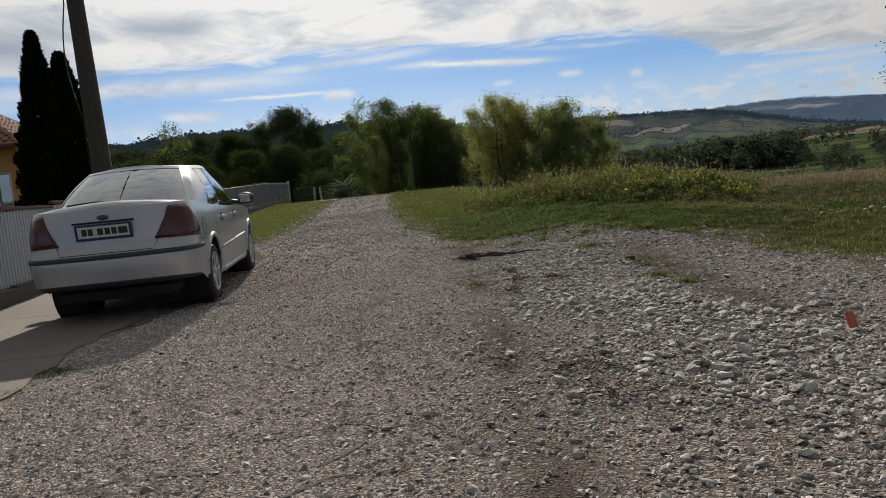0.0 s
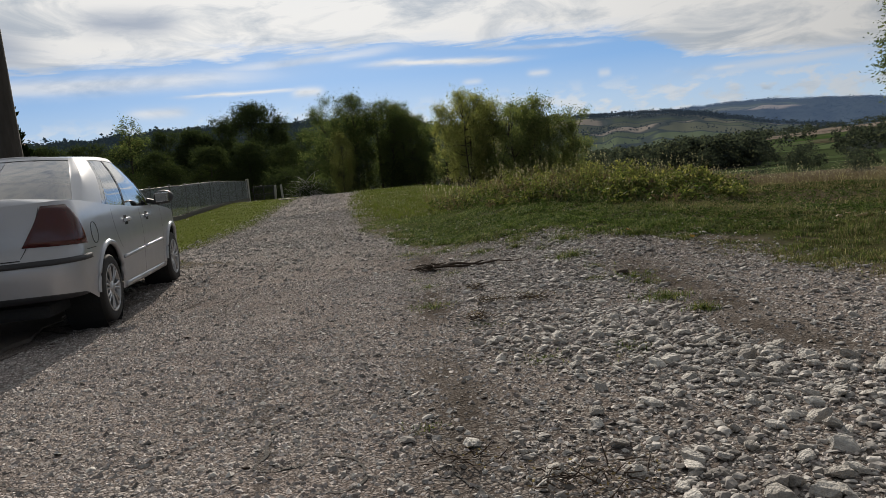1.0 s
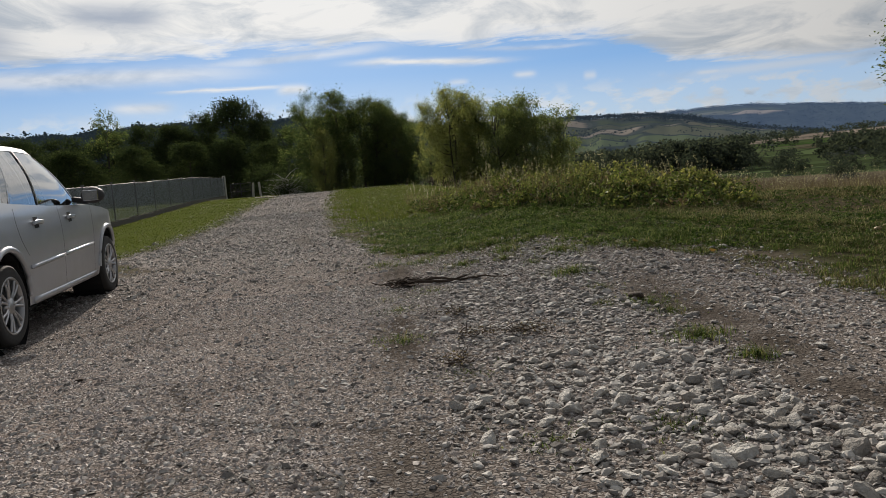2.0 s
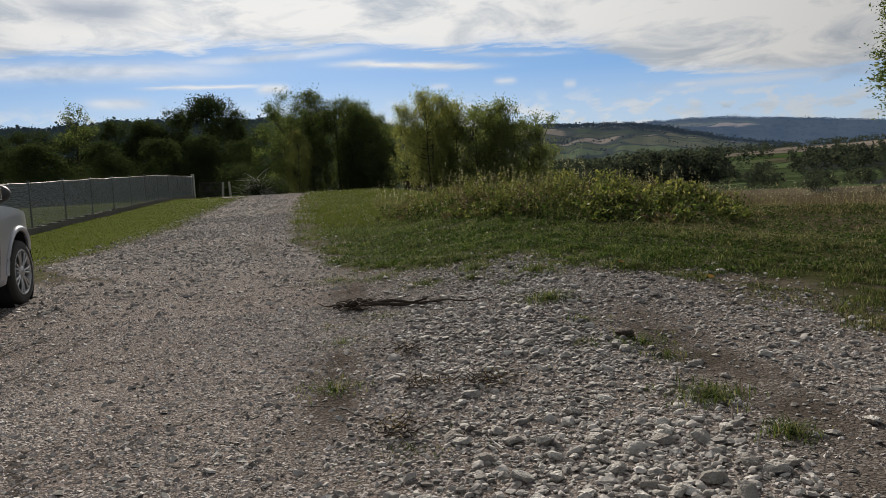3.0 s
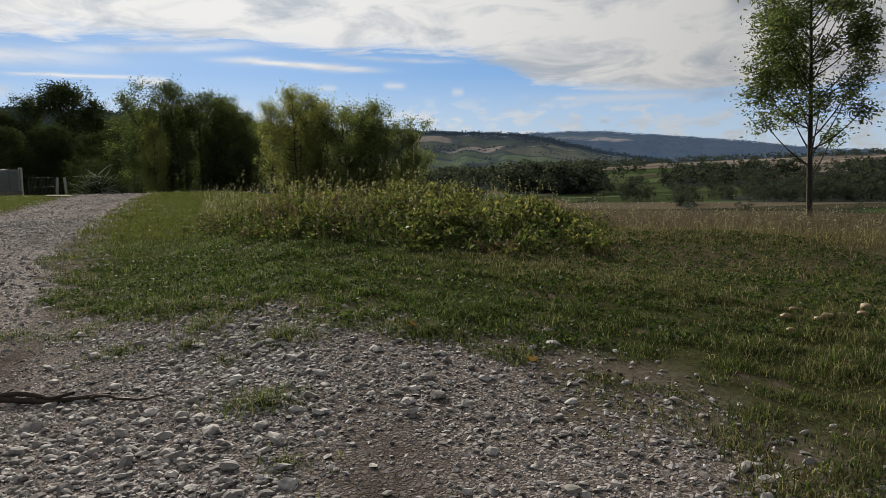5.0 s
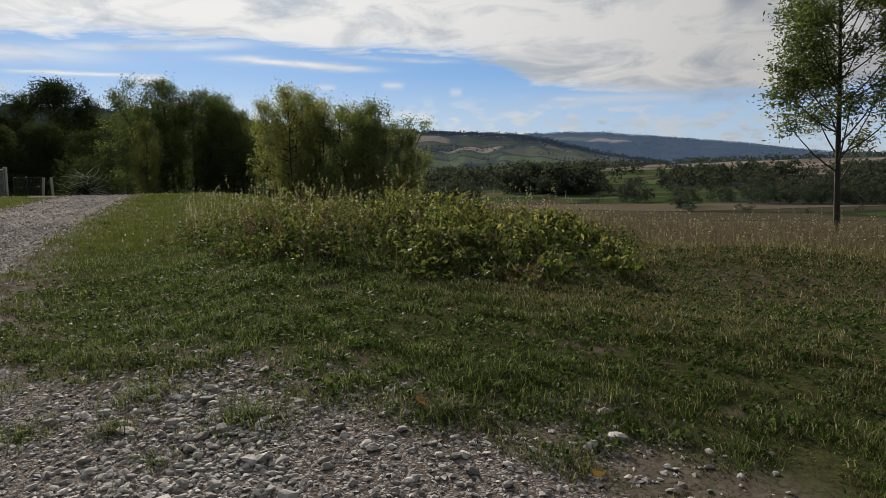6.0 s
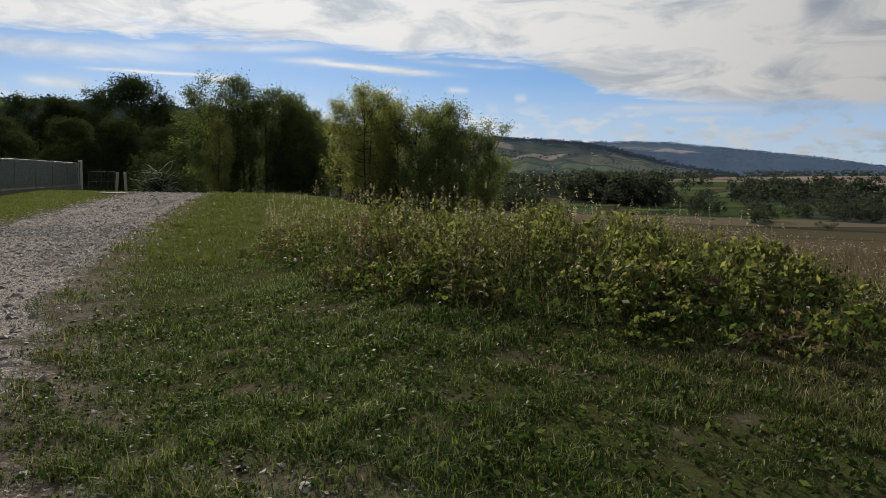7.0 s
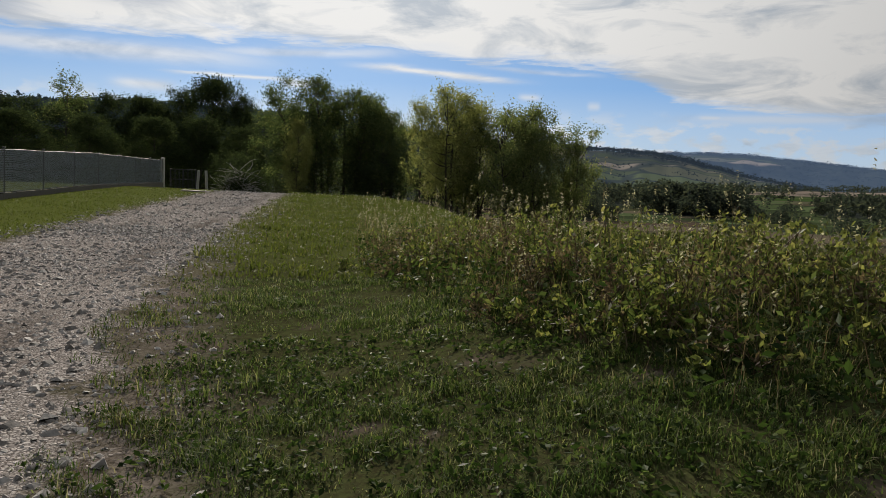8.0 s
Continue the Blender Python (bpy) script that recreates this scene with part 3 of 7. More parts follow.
# ---- trees ----
def tree(name, seed, tall, bare, spread, leaf_mat, leaves, leaf, label, slim=0.5, lobes=20, lobe=0.30, trunk_r=None, stems=1, peak=0.45, flat=0.75, gaps=0.35, group="trees"):
    """Tapered stems with limbs to a crown of lobes, each lobe a cloud of small sprays of leaves.

    spread: half the crown's width at its widest, at the part peak of its height; lobe: a lobe's radius as a part of spread."""
    rng = np.random.default_rng(seed)
    r0 = trunk_r or tall * 0.016
    root = tagged(new(name), label, "tree", group)
    wood, centres, sizes = [], [], []
    feet = [np.array([0.0, 0.0])] + [rng.normal(0, spread * 0.22, 2) for _ in range(stems - 1)]
    t = np.linspace(0, 1, 8)
    trunks = []
    for k, foot in enumerate(feet):
        top = tall * (0.86 if k == 0 else rng.uniform(0.6, 0.8))
        drift = np.cumsum(rng.normal(0, 0.02, (8, 2)), axis=0) * tall * 0.2
        path = np.column_stack([foot[0] * (1 + t * 1.3) + drift[:, 0] * t, foot[1] * (1 + t * 1.3) + drift[:, 1] * t, t * top])
        trunks.append(path)
        wood.append(tube(path, r0 * (1 if k == 0 else 0.7) * (1 - 0.9 * t) + 0.006, 7))
    for k in range(lobes):
        h = bare + (1 - bare) * ((k + rng.random()) / lobes) ** 0.78
        u = (h - bare) / (1 - bare)
        shape = np.interp(u, [0, peak * 0.5, peak, 0.75, 0.92, 1.0], [0.72, 0.94, 1.0, 0.90, 0.68, 0.42])
        r = spread * lobe * rng.choice([0.55, 0.8, 1.1, 1.35]) * (0.55 + 0.45 * shape)
        r = max(r, 0.17 * spread)
        a = k * 2.4 + rng.normal(0, 0.5)
        out = max(0.0, spread * shape - r * 0.7) * rng.uniform(0.55, 1.1)
        path = trunks[rng.integers(0, len(trunks))]
        start = max(0.12, h - rng.uniform(0.07, 0.18))
        p0 = np.array([np.interp(start * tall, path[:, 2], path[:, i]) for i in range(3)])
        axis = np.array([np.interp(h * tall, path[:, 2], path[:, i]) for i in range(2)])
        c = np.array([axis[0] + math.cos(a) * out, axis[1] + math.sin(a) * out, min(h * tall, tall - r * flat)])
        s = np.linspace(0, 1, 5)[:, None]
        limb = p0 + (c - p0) * s + np.array([0, 0, -0.10]) * np.sin(s * np.pi) * out
        wood.append(tube(limb, r0 * 0.34 * (1 - 0.55 * h) * (1 - 0.8 * s[:, 0]) + 0.005, 5))
        centres.append(c)
        sizes.append(r)
        for q in range(3):
            o = rng.normal(0, 1, 3)
            o /= np.linalg.norm(o)
            wood.append(tube(np.linspace(c, c + o * r * 0.95, 3), np.array([0.10, 0.06, 0.02]) * r0 + 0.003, 4))
    centres, sizes = np.array(centres), np.array(sizes)
    # sprays: small groups of leaves, thicker towards the outside of a lobe, leaving gaps
    per = 7
    n = leaves // per
    pick = rng.choice(len(sizes), n, p=sizes**2 / (sizes**2).sum())
    o = rng.normal(0, 1, (n, 3))
    o /= np.linalg.norm(o, axis=1, keepdims=True)
    away = (0.30 + 0.85 * rng.random(n) ** 0.6) * (1 + gaps * np.sin(o[:, 0] * 7 + pick) * np.sin(o[:, 1] * 6 + o[:, 2] * 5 + pick * 2))
    spray = centres[pick] + o * (away * sizes[pick])[:, None] * np.array([1, 1, flat])
    reach = np.repeat(o * 0.9 + rng.normal(0, 0.7, (n, 3)) + np.array([0, 0, 0.08]), per, axis=0)
    along = np.tile(np.linspace(-1, 1, per), n)[:, None]
    at = np.repeat(spray, per, axis=0) + reach * along * leaf * 1.5 + rng.normal(0, leaf * 0.55, (n * per, 3))
    at[:, 2] = np.maximum(at[:, 2], 0.05)
    v, f = leaf_cards(rng, at, leaf * rng.uniform(0.6, 1.3, n * per), slim, 0.15)
    part_np("trunk", *joined(wood), BARK, root, "", True)
    part_np("crown", v, f, leaf_mat, root)
    return root


def stand(ob, x, y, turn=0.0, scale=1.0, sink=0.06):
    ob.matrix_world = pose(x, y, float(height(x, y)) - sink, 0, 0, turn) @ Matrix.Scale(scale, 4)
    return ob


def again(ob, x, y, turn, scale, wide=1.0, sink=0.06):
    return copy_thing(ob, pose(x, y, float(height(x, y)) - sink, 0, 0, turn) @ Matrix.Diagonal((scale * wide, scale * wide, scale, 1)))


def polar(az, d):
    return 1.54 + d * math.sin(radians(az)), 4.45 + d * math.cos(radians(az))


def sized(src, tall, az, d, el, half, turn, wide_of):
    """A copy of a tree at a bearing and distance, its top at el degrees over the horizon, half degrees to each side."""
    x, y = polar(az, d)
    want = 0.98 + d * math.tan(radians(el)) - float(height(x, y)) + 0.06
    scale = want / tall
    return again(src, x, y, turn, scale, d * math.tan(radians(half)) / (wide_of * scale))


def plant_trees():
    wood_label = "tall dark green broadleaf tree in the wood beyond the fence"
    dark = [tree("broadleaf_tree", 11 + k, 13.0, 0.06, 4.0, LEAF_DARK, 32000, 0.22, wood_label, 0.5, 44, 0.34, peak=0.4, gaps=0.12) for k in range(2)]
    kinds = {
        "dark": (dark[0], 13.0, 4.0), "dim": (dark[1], 13.0, 4.0),
        "airy": (tree("broadleaf_tree", 13, 11.8, 0.28, 2.2, LEAF_MID, 5200, 0.20, "tall thin-crowned tree standing clear of the dark wood", 0.45, 18, 0.34, peak=0.55, gaps=0.5), 11.8, 2.2),
        "green": (tree("locust_tree", 14, 8.4, 0.04, 2.2, LEAF_MID, 27000, 0.15, "dense dark green locust tree beside the gravel road", 0.42, 60, 0.32, stems=3, peak=0.42), 8.4, 1.95),
        "leafy": (tree("locust_tree", 15, 8.4, 0.05, 2.2, LEAF_MID, 25000, 0.15, "dense dark green locust tree beside the gravel road", 0.42, 54, 0.33, stems=2, peak=0.5), 8.4, 1.95),
        "yellow": (tree("locust_tree", 25, 6.4, 0.14, 1.9, LEAF_GOLD, 21000, 0.125, "young yellowing locust tree on the brow of the hill", 0.4, 50, 0.32, stems=3, peak=0.5, gaps=0.5), 6.4, 1.7),
        "olive": (tree("locust_tree", 26, 6.2, 0.10, 1.8, LEAF_OLIVE, 22000, 0.125, "young green locust tree on the brow of the hill", 0.4, 50, 0.32, stems=3, peak=0.45, gaps=0.45), 6.2, 1.6),
        "bush": (tree("bush", 27, 3.2, 0.0, 1.8, LEAF_DARK, 7000, 0.12, "low dark green bush under the trees", 0.45, 18, 0.42, stems=3, peak=0.4), 3.2, 1.8),
    }
    rows = {}
    for kind, az, d, el, half, turn in (
        ("dark", -15.5, 95, 7.15, 2.5, 0), ("dim", -13.4, 96, 6.1, 1.5, 80), ("dim", -17.6, 98, 6.2, 1.8, 200), ("dark", -19.6, 96, 5.5, 1.9, 140), ("dim", -21.6, 94, 5.5, 1.9, 30),
        ("dark", -24.2, 92, 5.1, 2.0, 330), ("dim", -27.0, 92, 4.9, 2.2, 310), ("dark", -30.0, 90, 4.9, 2.2, 60), ("dim", -33.5, 88, 5.0, 2.4, 120), ("dark", -37.5, 80, 5.2, 2.8, 250), ("dim", -43, 70, 5.4, 3.5, 10), ("dark", -50, 62, 6, 4, 10),
        ("dim", -11.9, 84, 4.85, 1.3, 200), ("dark", -10.3, 78, 3.9, 1.3, 300), ("dim", -16.0, 80, 4.4, 1.8, 95), ("dark", -19.0, 78, 4.2, 1.9, 40), ("dim", -22.8, 76, 4.1, 2.0, 70), ("dark", -27.0, 74, 4.0, 2.4, 180), ("dim", -13.4, 78, 3.9, 1.6, 100),
        ("airy", -24.4, 86, 6.7, 1.5, 40),
        ("green", -8.6, 57, 7.35, 1.55, 0), ("leafy", -6.3, 57, 6.8, 1.55, 120), ("green", -4.3, 58, 6.6, 1.35, 220), ("leafy", -3.1, 56, 5.5, 1.2, 30), ("green", -7.4, 60, 6.0, 1.9, 300), ("leafy", -5.2, 60, 6.0, 1.8, 200), ("green", -2.4, 58, 4.6, 1.2, 100),
        ("yellow", -9.6, 55, 4.6, 0.9, 30),
        ("yellow", -1.2, 46, 6.3, 1.25, 100), ("yellow", 0.8, 45, 7.0, 1.75, 0), ("yellow", 2.8, 46, 6.3, 1.45, 210), ("olive", 1.9, 47, 5.6, 1.9, 60),
        ("olive", 5.6, 43, 6.2, 1.7, 0), ("olive", 7.3, 42, 4.7, 1.3, 150), ("olive", 4.3, 44, 5.2, 1.4, 260), ("olive", 8.3, 43, 3.7, 0.8, 300), ("olive", 6.4, 45, 5.3, 1.7, 80),
        ("bush", -10.9, 66, 2.5, 1.4, 10), ("bush", -8.2, 56, 2.2, 1.7, 160), ("bush", -5.6, 56, 2.2, 1.9, 30), ("bush", -3.0, 55, 2.0, 1.7, 200), ("bush", -0.5, 50, 1.4, 1.6, 90), ("bush", 2.6, 50, 1.4, 1.9, 140), ("bush", 5.4, 48, 1.4, 1.7, 260), ("bush", -12.6, 70, 2.3, 1.8, 220),
    ):
        if kind not in rows:
            rows[kind] = (az, d, el, half, turn)
            continue
        src, tall, wide = kinds[kind]
        sized(src, tall, az, d, el, half, turn, wide)
    for kind, (az, d, el, half, turn) in rows.items():
        src, tall, wide = kinds[kind]
        x, y = polar(az, d)
        scale = (0.98 + d * math.tan(radians(el)) - float(height(x, y)) + 0.06) / tall
        broad = d * math.tan(radians(half)) / wide
        src.matrix_world = pose(x, y, float(height(x, y)) - 0.06, 0, 0, turn) @ Matrix.Diagonal((broad, broad, scale, 1))
    lone = tree("ash_tree", 21, 7.9, 0.24, 1.5, LEAF_MID, 44000, 0.10, "slender ash tree with an airy crown above the dry grass", 0.34, 58, 0.24, 0.062, stems=1, peak=0.5, flat=0.7, gaps=0.5, group="")
    stand(lone, 13.6, 20.4, 40, 1.04)


plant_trees()


def thuja(name, seed, tall, wide):
    """A columnar evergreen: a stem hidden by upright sprays."""
    rng = np.random.default_rng(seed)
    root = tagged(new(name), "dark green columnar cypress behind the white fence", "cypress", "pair of cypresses")
    v, f = tube([(0, 0, 0), (0, 0, tall * 0.5), (0, 0, tall * 0.97)], [0.09, 0.06, 0.01])
    part_np("trunk", v, f, BARK, root, "", True)
    n = 16000
    h = rng.random(n) ** 0.85
    r = wide * np.clip((1 - h) * 1.28 + 0.01, 0, 1) ** 0.82 * (0.82 + 0.18 * np.clip(h / 0.18, 0, 1))
    a = rng.random(n) * 2 * np.pi
    r = r * (0.55 + 0.45 * rng.random(n) ** 0.4) * (1 + 0.12 * np.sin(a * 5 + h * 17) + 0.08 * np.sin(h * 60))
    c = np.column_stack([np.cos(a) * r, np.sin(a) * r, 0.1 + h * tall * 0.98])
    d = np.column_stack([np.cos(a) * 0.5, np.sin(a) * 0.5, np.ones(n)]) + rng.normal(0, 0.3, (n, 3))
    d /= np.linalg.norm(d, axis=1, keepdims=True)
    s = np.cross(d, rng.normal(size=(n, 3)))
    s /= np.linalg.norm(s, axis=1, keepdims=True)
    size = rng.uniform(0.08, 0.17, n)[:, None]
    q = np.stack([c, c + d * size * 0.5 + s * size * 0.25, c + d * size, c + d * size * 0.5 - s * size * 0.25], 1).reshape(-1, 3)
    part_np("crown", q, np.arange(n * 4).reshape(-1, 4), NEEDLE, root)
    return root


stand(thuja("cypress", 31, 5.05, 0.70), -9.18, 15.6)
stand(thuja("cypress", 32, 4.62, 0.92), -8.88, 16.1)


# ---- pole ----
def utility_pole():
    root = tagged(new("utility_pole"), "thick round weathered utility pole with a black cable", "utility pole")
    v, f = tube([(0, 0, -0.3), (0, 0, 2), (0, 0, 5), (0, 0, 9)], [0.19, 0.182, 0.155, 0.13], 20)
    part_np("shaft", v, f, POLE_WOOD, root, "", True)
    z = np.linspace(1.6, 7.0, 26)
    sway = 0.16 * np.sin(np.clip((z - 2.9) / 2.2, 0, 1) * np.pi)
    v, f = tube(np.column_stack([-0.165 - sway, -0.10 + 0 * z, z]), np.full(26, 0.012), 6)
    part_np("cable", v, f, DARK_RUBBER, root, "black cable hanging in a slack loop", True)
    return root


utility_pole().matrix_world = pose(-6.80, 13.4, float(height(-6.80, 13.4)) - 0.06, 0, -1.5, 0)


# ---- fences ----


def fence_spot(y):
    return -7.45 - 0.136 * (y - 17.0)


def fence_foot(y):
    """The top of the kerb: it follows the ground, then runs on nearly level to the gate."""
    y = np.asarray(y, float)
    low = np.minimum(y, 34.0)
    return height(fence_spot(low), low) + 0.012 * np.maximum(y - 34.0, 0)


def wire_fence():
    """Posts, rails and a netting of crossing wires on a low concrete kerb."""
    root = tagged(new("wire_fence"), "galvanised wire netting fence on a dark concrete kerb", "fence")
    y0, y1, tall = 15.2, 44.2, 1.14
    ys = np.linspace(y0, y1, 13)
    for y in ys:
        x, z = fence_spot(y), float(fence_foot(y))
        v, f = tube([(x, y, z - 0.1), (x, y, z + tall + 0.04)], [0.022, 0.022], 8)
        part_np("post", v, f, FENCE_STEEL, root, "", True)
        bm = box(pose(x, y, z + tall + 0.05), (0.06, 0.06, 0.03), 0.008)
        part("post_cap", bm, FENCE_STEEL, root)
    line = np.linspace(y0, y1, 40)
    lx = fence_spot(line)
    lz = fence_foot(line)
    for h in (0.16, 0.62, tall):
        v, f = tube(np.column_stack([lx, line, lz + h]), np.full(40, 0.010 if h < 1 else 0.013), 6)
        part_np("rail", v, f, FENCE_STEEL, root, "", True)
    for a, b in zip(line[:-1], line[1:]):
        x, y = fence_spot((a + b) / 2), (a + b) / 2
        part("kerb", box(pose(x, y, float(fence_foot(y)) - 0.07, 0, 0, 7.74), (0.12, (b - a) * 1.004, 0.42), 0.012), SHADED_KERB, root)
    w, pitch, quads = 0.006, 0.055, []
    for lean in (1, -1):
        s = np.arange(y0 - 1.1, y1 + 1.1, pitch)
        for t0 in s:
            ya, yb = t0, t0 + lean * (tall - 0.16)
            lo, hi = max(min(ya, yb), y0), min(max(ya, yb), y1)
            if hi - lo < 0.05:
                continue
            pa, pb = np.array([lo, hi]), None
            h = 0.16 + (pa - ya) / (yb - ya) * (tall - 0.16)
            x = fence_spot(pa)
            z = fence_foot(pa) + h
            p = np.column_stack([x + 0.004 * lean, pa, z])
            for o in (np.array([0, w * 0.7, -w * 0.7 * lean]),):
                quads.append(np.stack([p[0] - o, p[0] + o, p[1] + o, p[1] - o]))
    v = np.concatenate(quads)
    part_np("netting", v, np.arange(len(v)).reshape(-1, 4), GALV, root, "fine crossed wires")
    # end post in pale concrete
    x, y = fence_spot(y1 + 0.15), y1 + 0.15
    part("end_post", box(pose(x, y, float(fence_foot(y)) + 0.60, 0, 0, 6.5), (0.16, 0.16, 1.35), 0.02), plain("pale_concrete", (0.5, 0.49, 0.46), 0.85), root, "pale concrete end post")
    return root


wire_fence()


def picket_fence():
    root = tagged(new("picket_fence"), "white slat fence with a dark red rail on concrete", "fence")
    a, b = Vector((-5.45, 5.4, 0)), Vector((-7.28, 15.9, 0))
    d = (b - a).normalized()
    long, turn = (b - a).length, math.degrees(math.atan2(-d.x, d.y))
    n = int(long / 0.098)
    slat = box(Matrix.Identity(4), (0.022, 0.066, 1.02), 0.009)
    me = None
    for k in range(n):
        p = a + d * (k + 0.5) * long / n
        z = float(height(p.x, p.y))
        if me is None:
            first = part("slat", slat, WHITE_SLAT, root)
            me = first.data
            ob = first
        else:
            ob = under(new("slat", me), root)
        ob.matrix_local = pose(p.x, p.y, z + 0.74, 0, 0, turn)
    mid = (a + b) / 2
    for k in range(6):
        p = a + d * (k + 0.5) * long / 6
        z = float(height(p.x, p.y))
        part("base", box(pose(p.x, p.y, z + 0.05, 0, 0, turn), (0.20, long / 6 + 0.004, 0.34), 0.015), SHADED_KERB, root)
        part("top_rail", box(pose(p.x, p.y, z + 1.27, 0, 0, turn), (0.07, long / 6 + 0.004, 0.05), 0.008), RAIL_RED, root)
        part("lower_rail", box(pose(p.x - 0.03, p.y, z + 0.42, 0, 0, turn), (0.03, long / 6, 0.05), 0.004), RAIL_RED, root)
    return root


picket_fence()


# ---- house ----
def house():
    root = tagged(new("house"), "single-storey house with orange render and a brown tiled roof", "house")
    root.matrix_world = pose(-12.3, 19.5, float(height(-12.3, 19.5)) - 0.1, 0, 0, 9)
    wide, deep, tall = 10.0, 4.6, 3.05
    # front wall has a window opening near its corner; local x runs from -wide to 0
    win = (-1.15, -0.25, 1.15, 2.35)
    bm = bmesh.new()
    for x0, x1, z0, z1 in ((-wide, win[0], 0, tall), (win[1], 0, 0, tall), (win[0], win[1], 0, win[2]), (win[0], win[1], win[3], tall)):
        add_box(bm, Matrix.Translation(((x0 + x1) / 2, 0.15, (z0 + z1) / 2)), (x1 - x0, 0.3, z1 - z0))
    add_box(bm, Matrix.Translation((-0.15, deep / 2, tall / 2)), (0.3, deep - 0.6, tall))
    add_box(bm, Matrix.Translation((-wide + 0.15, deep / 2, tall / 2)), (0.3, deep - 0.6, tall))
    add_box(bm, Matrix.Translation((-wide / 2, deep - 0.15, tall / 2)), (wide, 0.3, tall))
    part("wall", bm, ORANGE, root)
    wn = part("window", box(Matrix.Translation(((win[0] + win[1]) / 2, 0.14, 1.75)), (0.84, 0.012, 1.14)), PANE, root)
    bm = bmesh.new()
    for x, z, sx, sz in ((win[0] + 0.04, 1.75, 0.08, 1.2), (win[1] - 0.04, 1.75, 0.08, 1.2), (-0.7, 2.31, 0.74, 0.08), (-0.7, 1.19, 0.74, 0.08), (-0.7, 1.75, 0.07, 1.04)):
        add_box(bm, Matrix.Translation((x, 0.1, z)), (sx, 0.08, sz), 0.006)
    part("frame", bm, WHITE_FRAME, wn)
    part("sill", box(Matrix.Translation((-0.7, -0.04, 1.12)), (1.05, 0.16, 0.05), 0.008), WHITE_FRAME, wn)
    # hipped roof: sheathing, and rows of tiles on the two slopes towards the road
    over, rise = 0.40, 1.7
    x0, x1, y0, y1 = -wide - over, over, -over, deep + over
    run = (y1 - y0) / 2
    ridge0, ridge1 = (x0 + run, y0 + run), (x1 - run, y0 + run)
    bm = bmesh.new()
    low = [bm.verts.new(p) for p in ((x0, y0, tall), (x1, y0, tall), (x1, y1, tall), (x0, y1, tall))]
    top = [bm.verts.new((*ridge0, tall + rise)), bm.verts.new((*ridge1, tall + rise))]
    for q in ((low[0], low[1], top[1], top[0]), (low[1], low[2], top[1]), (low[2], low[3], top[0], top[1]), (low[3], low[0], top[0]), (low[3], low[2], low[1], low[0])):
        bm.faces.new(q)
    part("roof", bm, TILE, root)
    rng, pieces = np.random.default_rng(5), []
    pitch, rows = math.atan2(rise, run), 18
    for r in range(rows):
        s = (r + 0.5) / rows
        for side in (0, 1):
            span = (x1 - x0 - 2 * run * s) if side == 0 else (y1 - y0 - 2 * run * s)
            cols = max(1, int(span / 0.24))
            for c in range(cols):
                o = -span / 2 + (c + 0.5) * span / cols
                w, l = span / cols * 0.47, run / rows / math.cos(pitch) * 0.62
                dz = rng.normal(0, 0.006)
                base = np.array([[-w, -l, 0.035], [w, -l, 0.035], [w, l, 0.015], [-w, l, 0.015], [0, -l, 0.065], [0, l, 0.04]])
                q = np.column_stack([base[:, 0] + o, base[:, 1] * math.cos(pitch) - base[:, 2] * math.sin(pitch), base[:, 1] * math.sin(pitch) + base[:, 2] * math.cos(pitch) + dz])
                q[:, 1] += run * s
                q[:, 2] += tall + rise * s
                if side == 0:
                    q[:, 0] += (x0 + x1) / 2
                    q[:, 1] += y0
                else:
                    q = np.column_stack([x1 - q[:, 1], q[:, 0] + (y0 + y1) / 2, q[:, 2]])
                pieces.append((q, np.array([[0, 4, 5, 3], [4, 1, 2, 5]])))
    v, f = joined(pieces)
    tagged(part_np("roof_tiles", v, f, TILE, root), kind="stuff")
    part("gutter", box(Matrix.Translation(((x0 + x1) / 2, y0 - 0.03, tall - 0.03)), (x1 - x0, 0.12, 0.10), 0.03), RAIL_RED, root)
    return root


house()


# ---- car ----
def paint_material(name, colour):
    m, nt, b, pos = material(name)
    dirt = ramp(nt, noise_tex(nt, pos, 1.6, 5, 0.6), (0.42, 0.0), (0.75, 0.30))
    plug(nt, b, "Base Color", blend(nt, dirt, colour, (0.26, 0.24, 0.21)))
    plug(nt, b, "Metallic", 0.5)
    plug(nt, b, "Roughness", maths(nt, "ADD", maths(nt, "MULTIPLY", noise_tex(nt, pos, 7.0, 5), 0.2), 0.25))
    plug(nt, b, "Coat Weight", 0.6)
    plug(nt, b, "Coat Roughness", 0.08)
    plug(nt, b, "Normal", bump(nt, noise_tex(nt, pos, 400.0, 2), 0.03, 0.001))
    return m


SILVER = paint_material("silver_car_paint", (0.45, 0.465, 0.50))
TRIM = plain("dark_grey_trim", (0.035, 0.036, 0.04), 0.55, 0, 0.15, 10.0)
SEAM = plain("panel_gap", (0.012, 0.012, 0.013), 0.8)
TYRE = plain("tyre_rubber", (0.03, 0.029, 0.028), 0.85, 0, 0.3, 16.0, 0.5)
ALLOY = plain("alloy_wheel", (0.46, 0.46, 0.47), 0.35, 0.75, 0.12, 10.0)
LAMP_RED = plain("tail_lamp_red", (0.06, 0.005, 0.005), 0.22, 0, 0.2, 6.0, 0.03, 0.3)
CAR_GLASS = glass_material("car_glass", (0.16, 0.18, 0.18))
REAR_GLASS = glass_material("mirrored_rear_glass", (0.16, 0.18, 0.18), 3.2)
CLOTH = plain("dark_seat_cloth", (0.03, 0.03, 0.034), 0.95, 0, 0.2, 20.0)
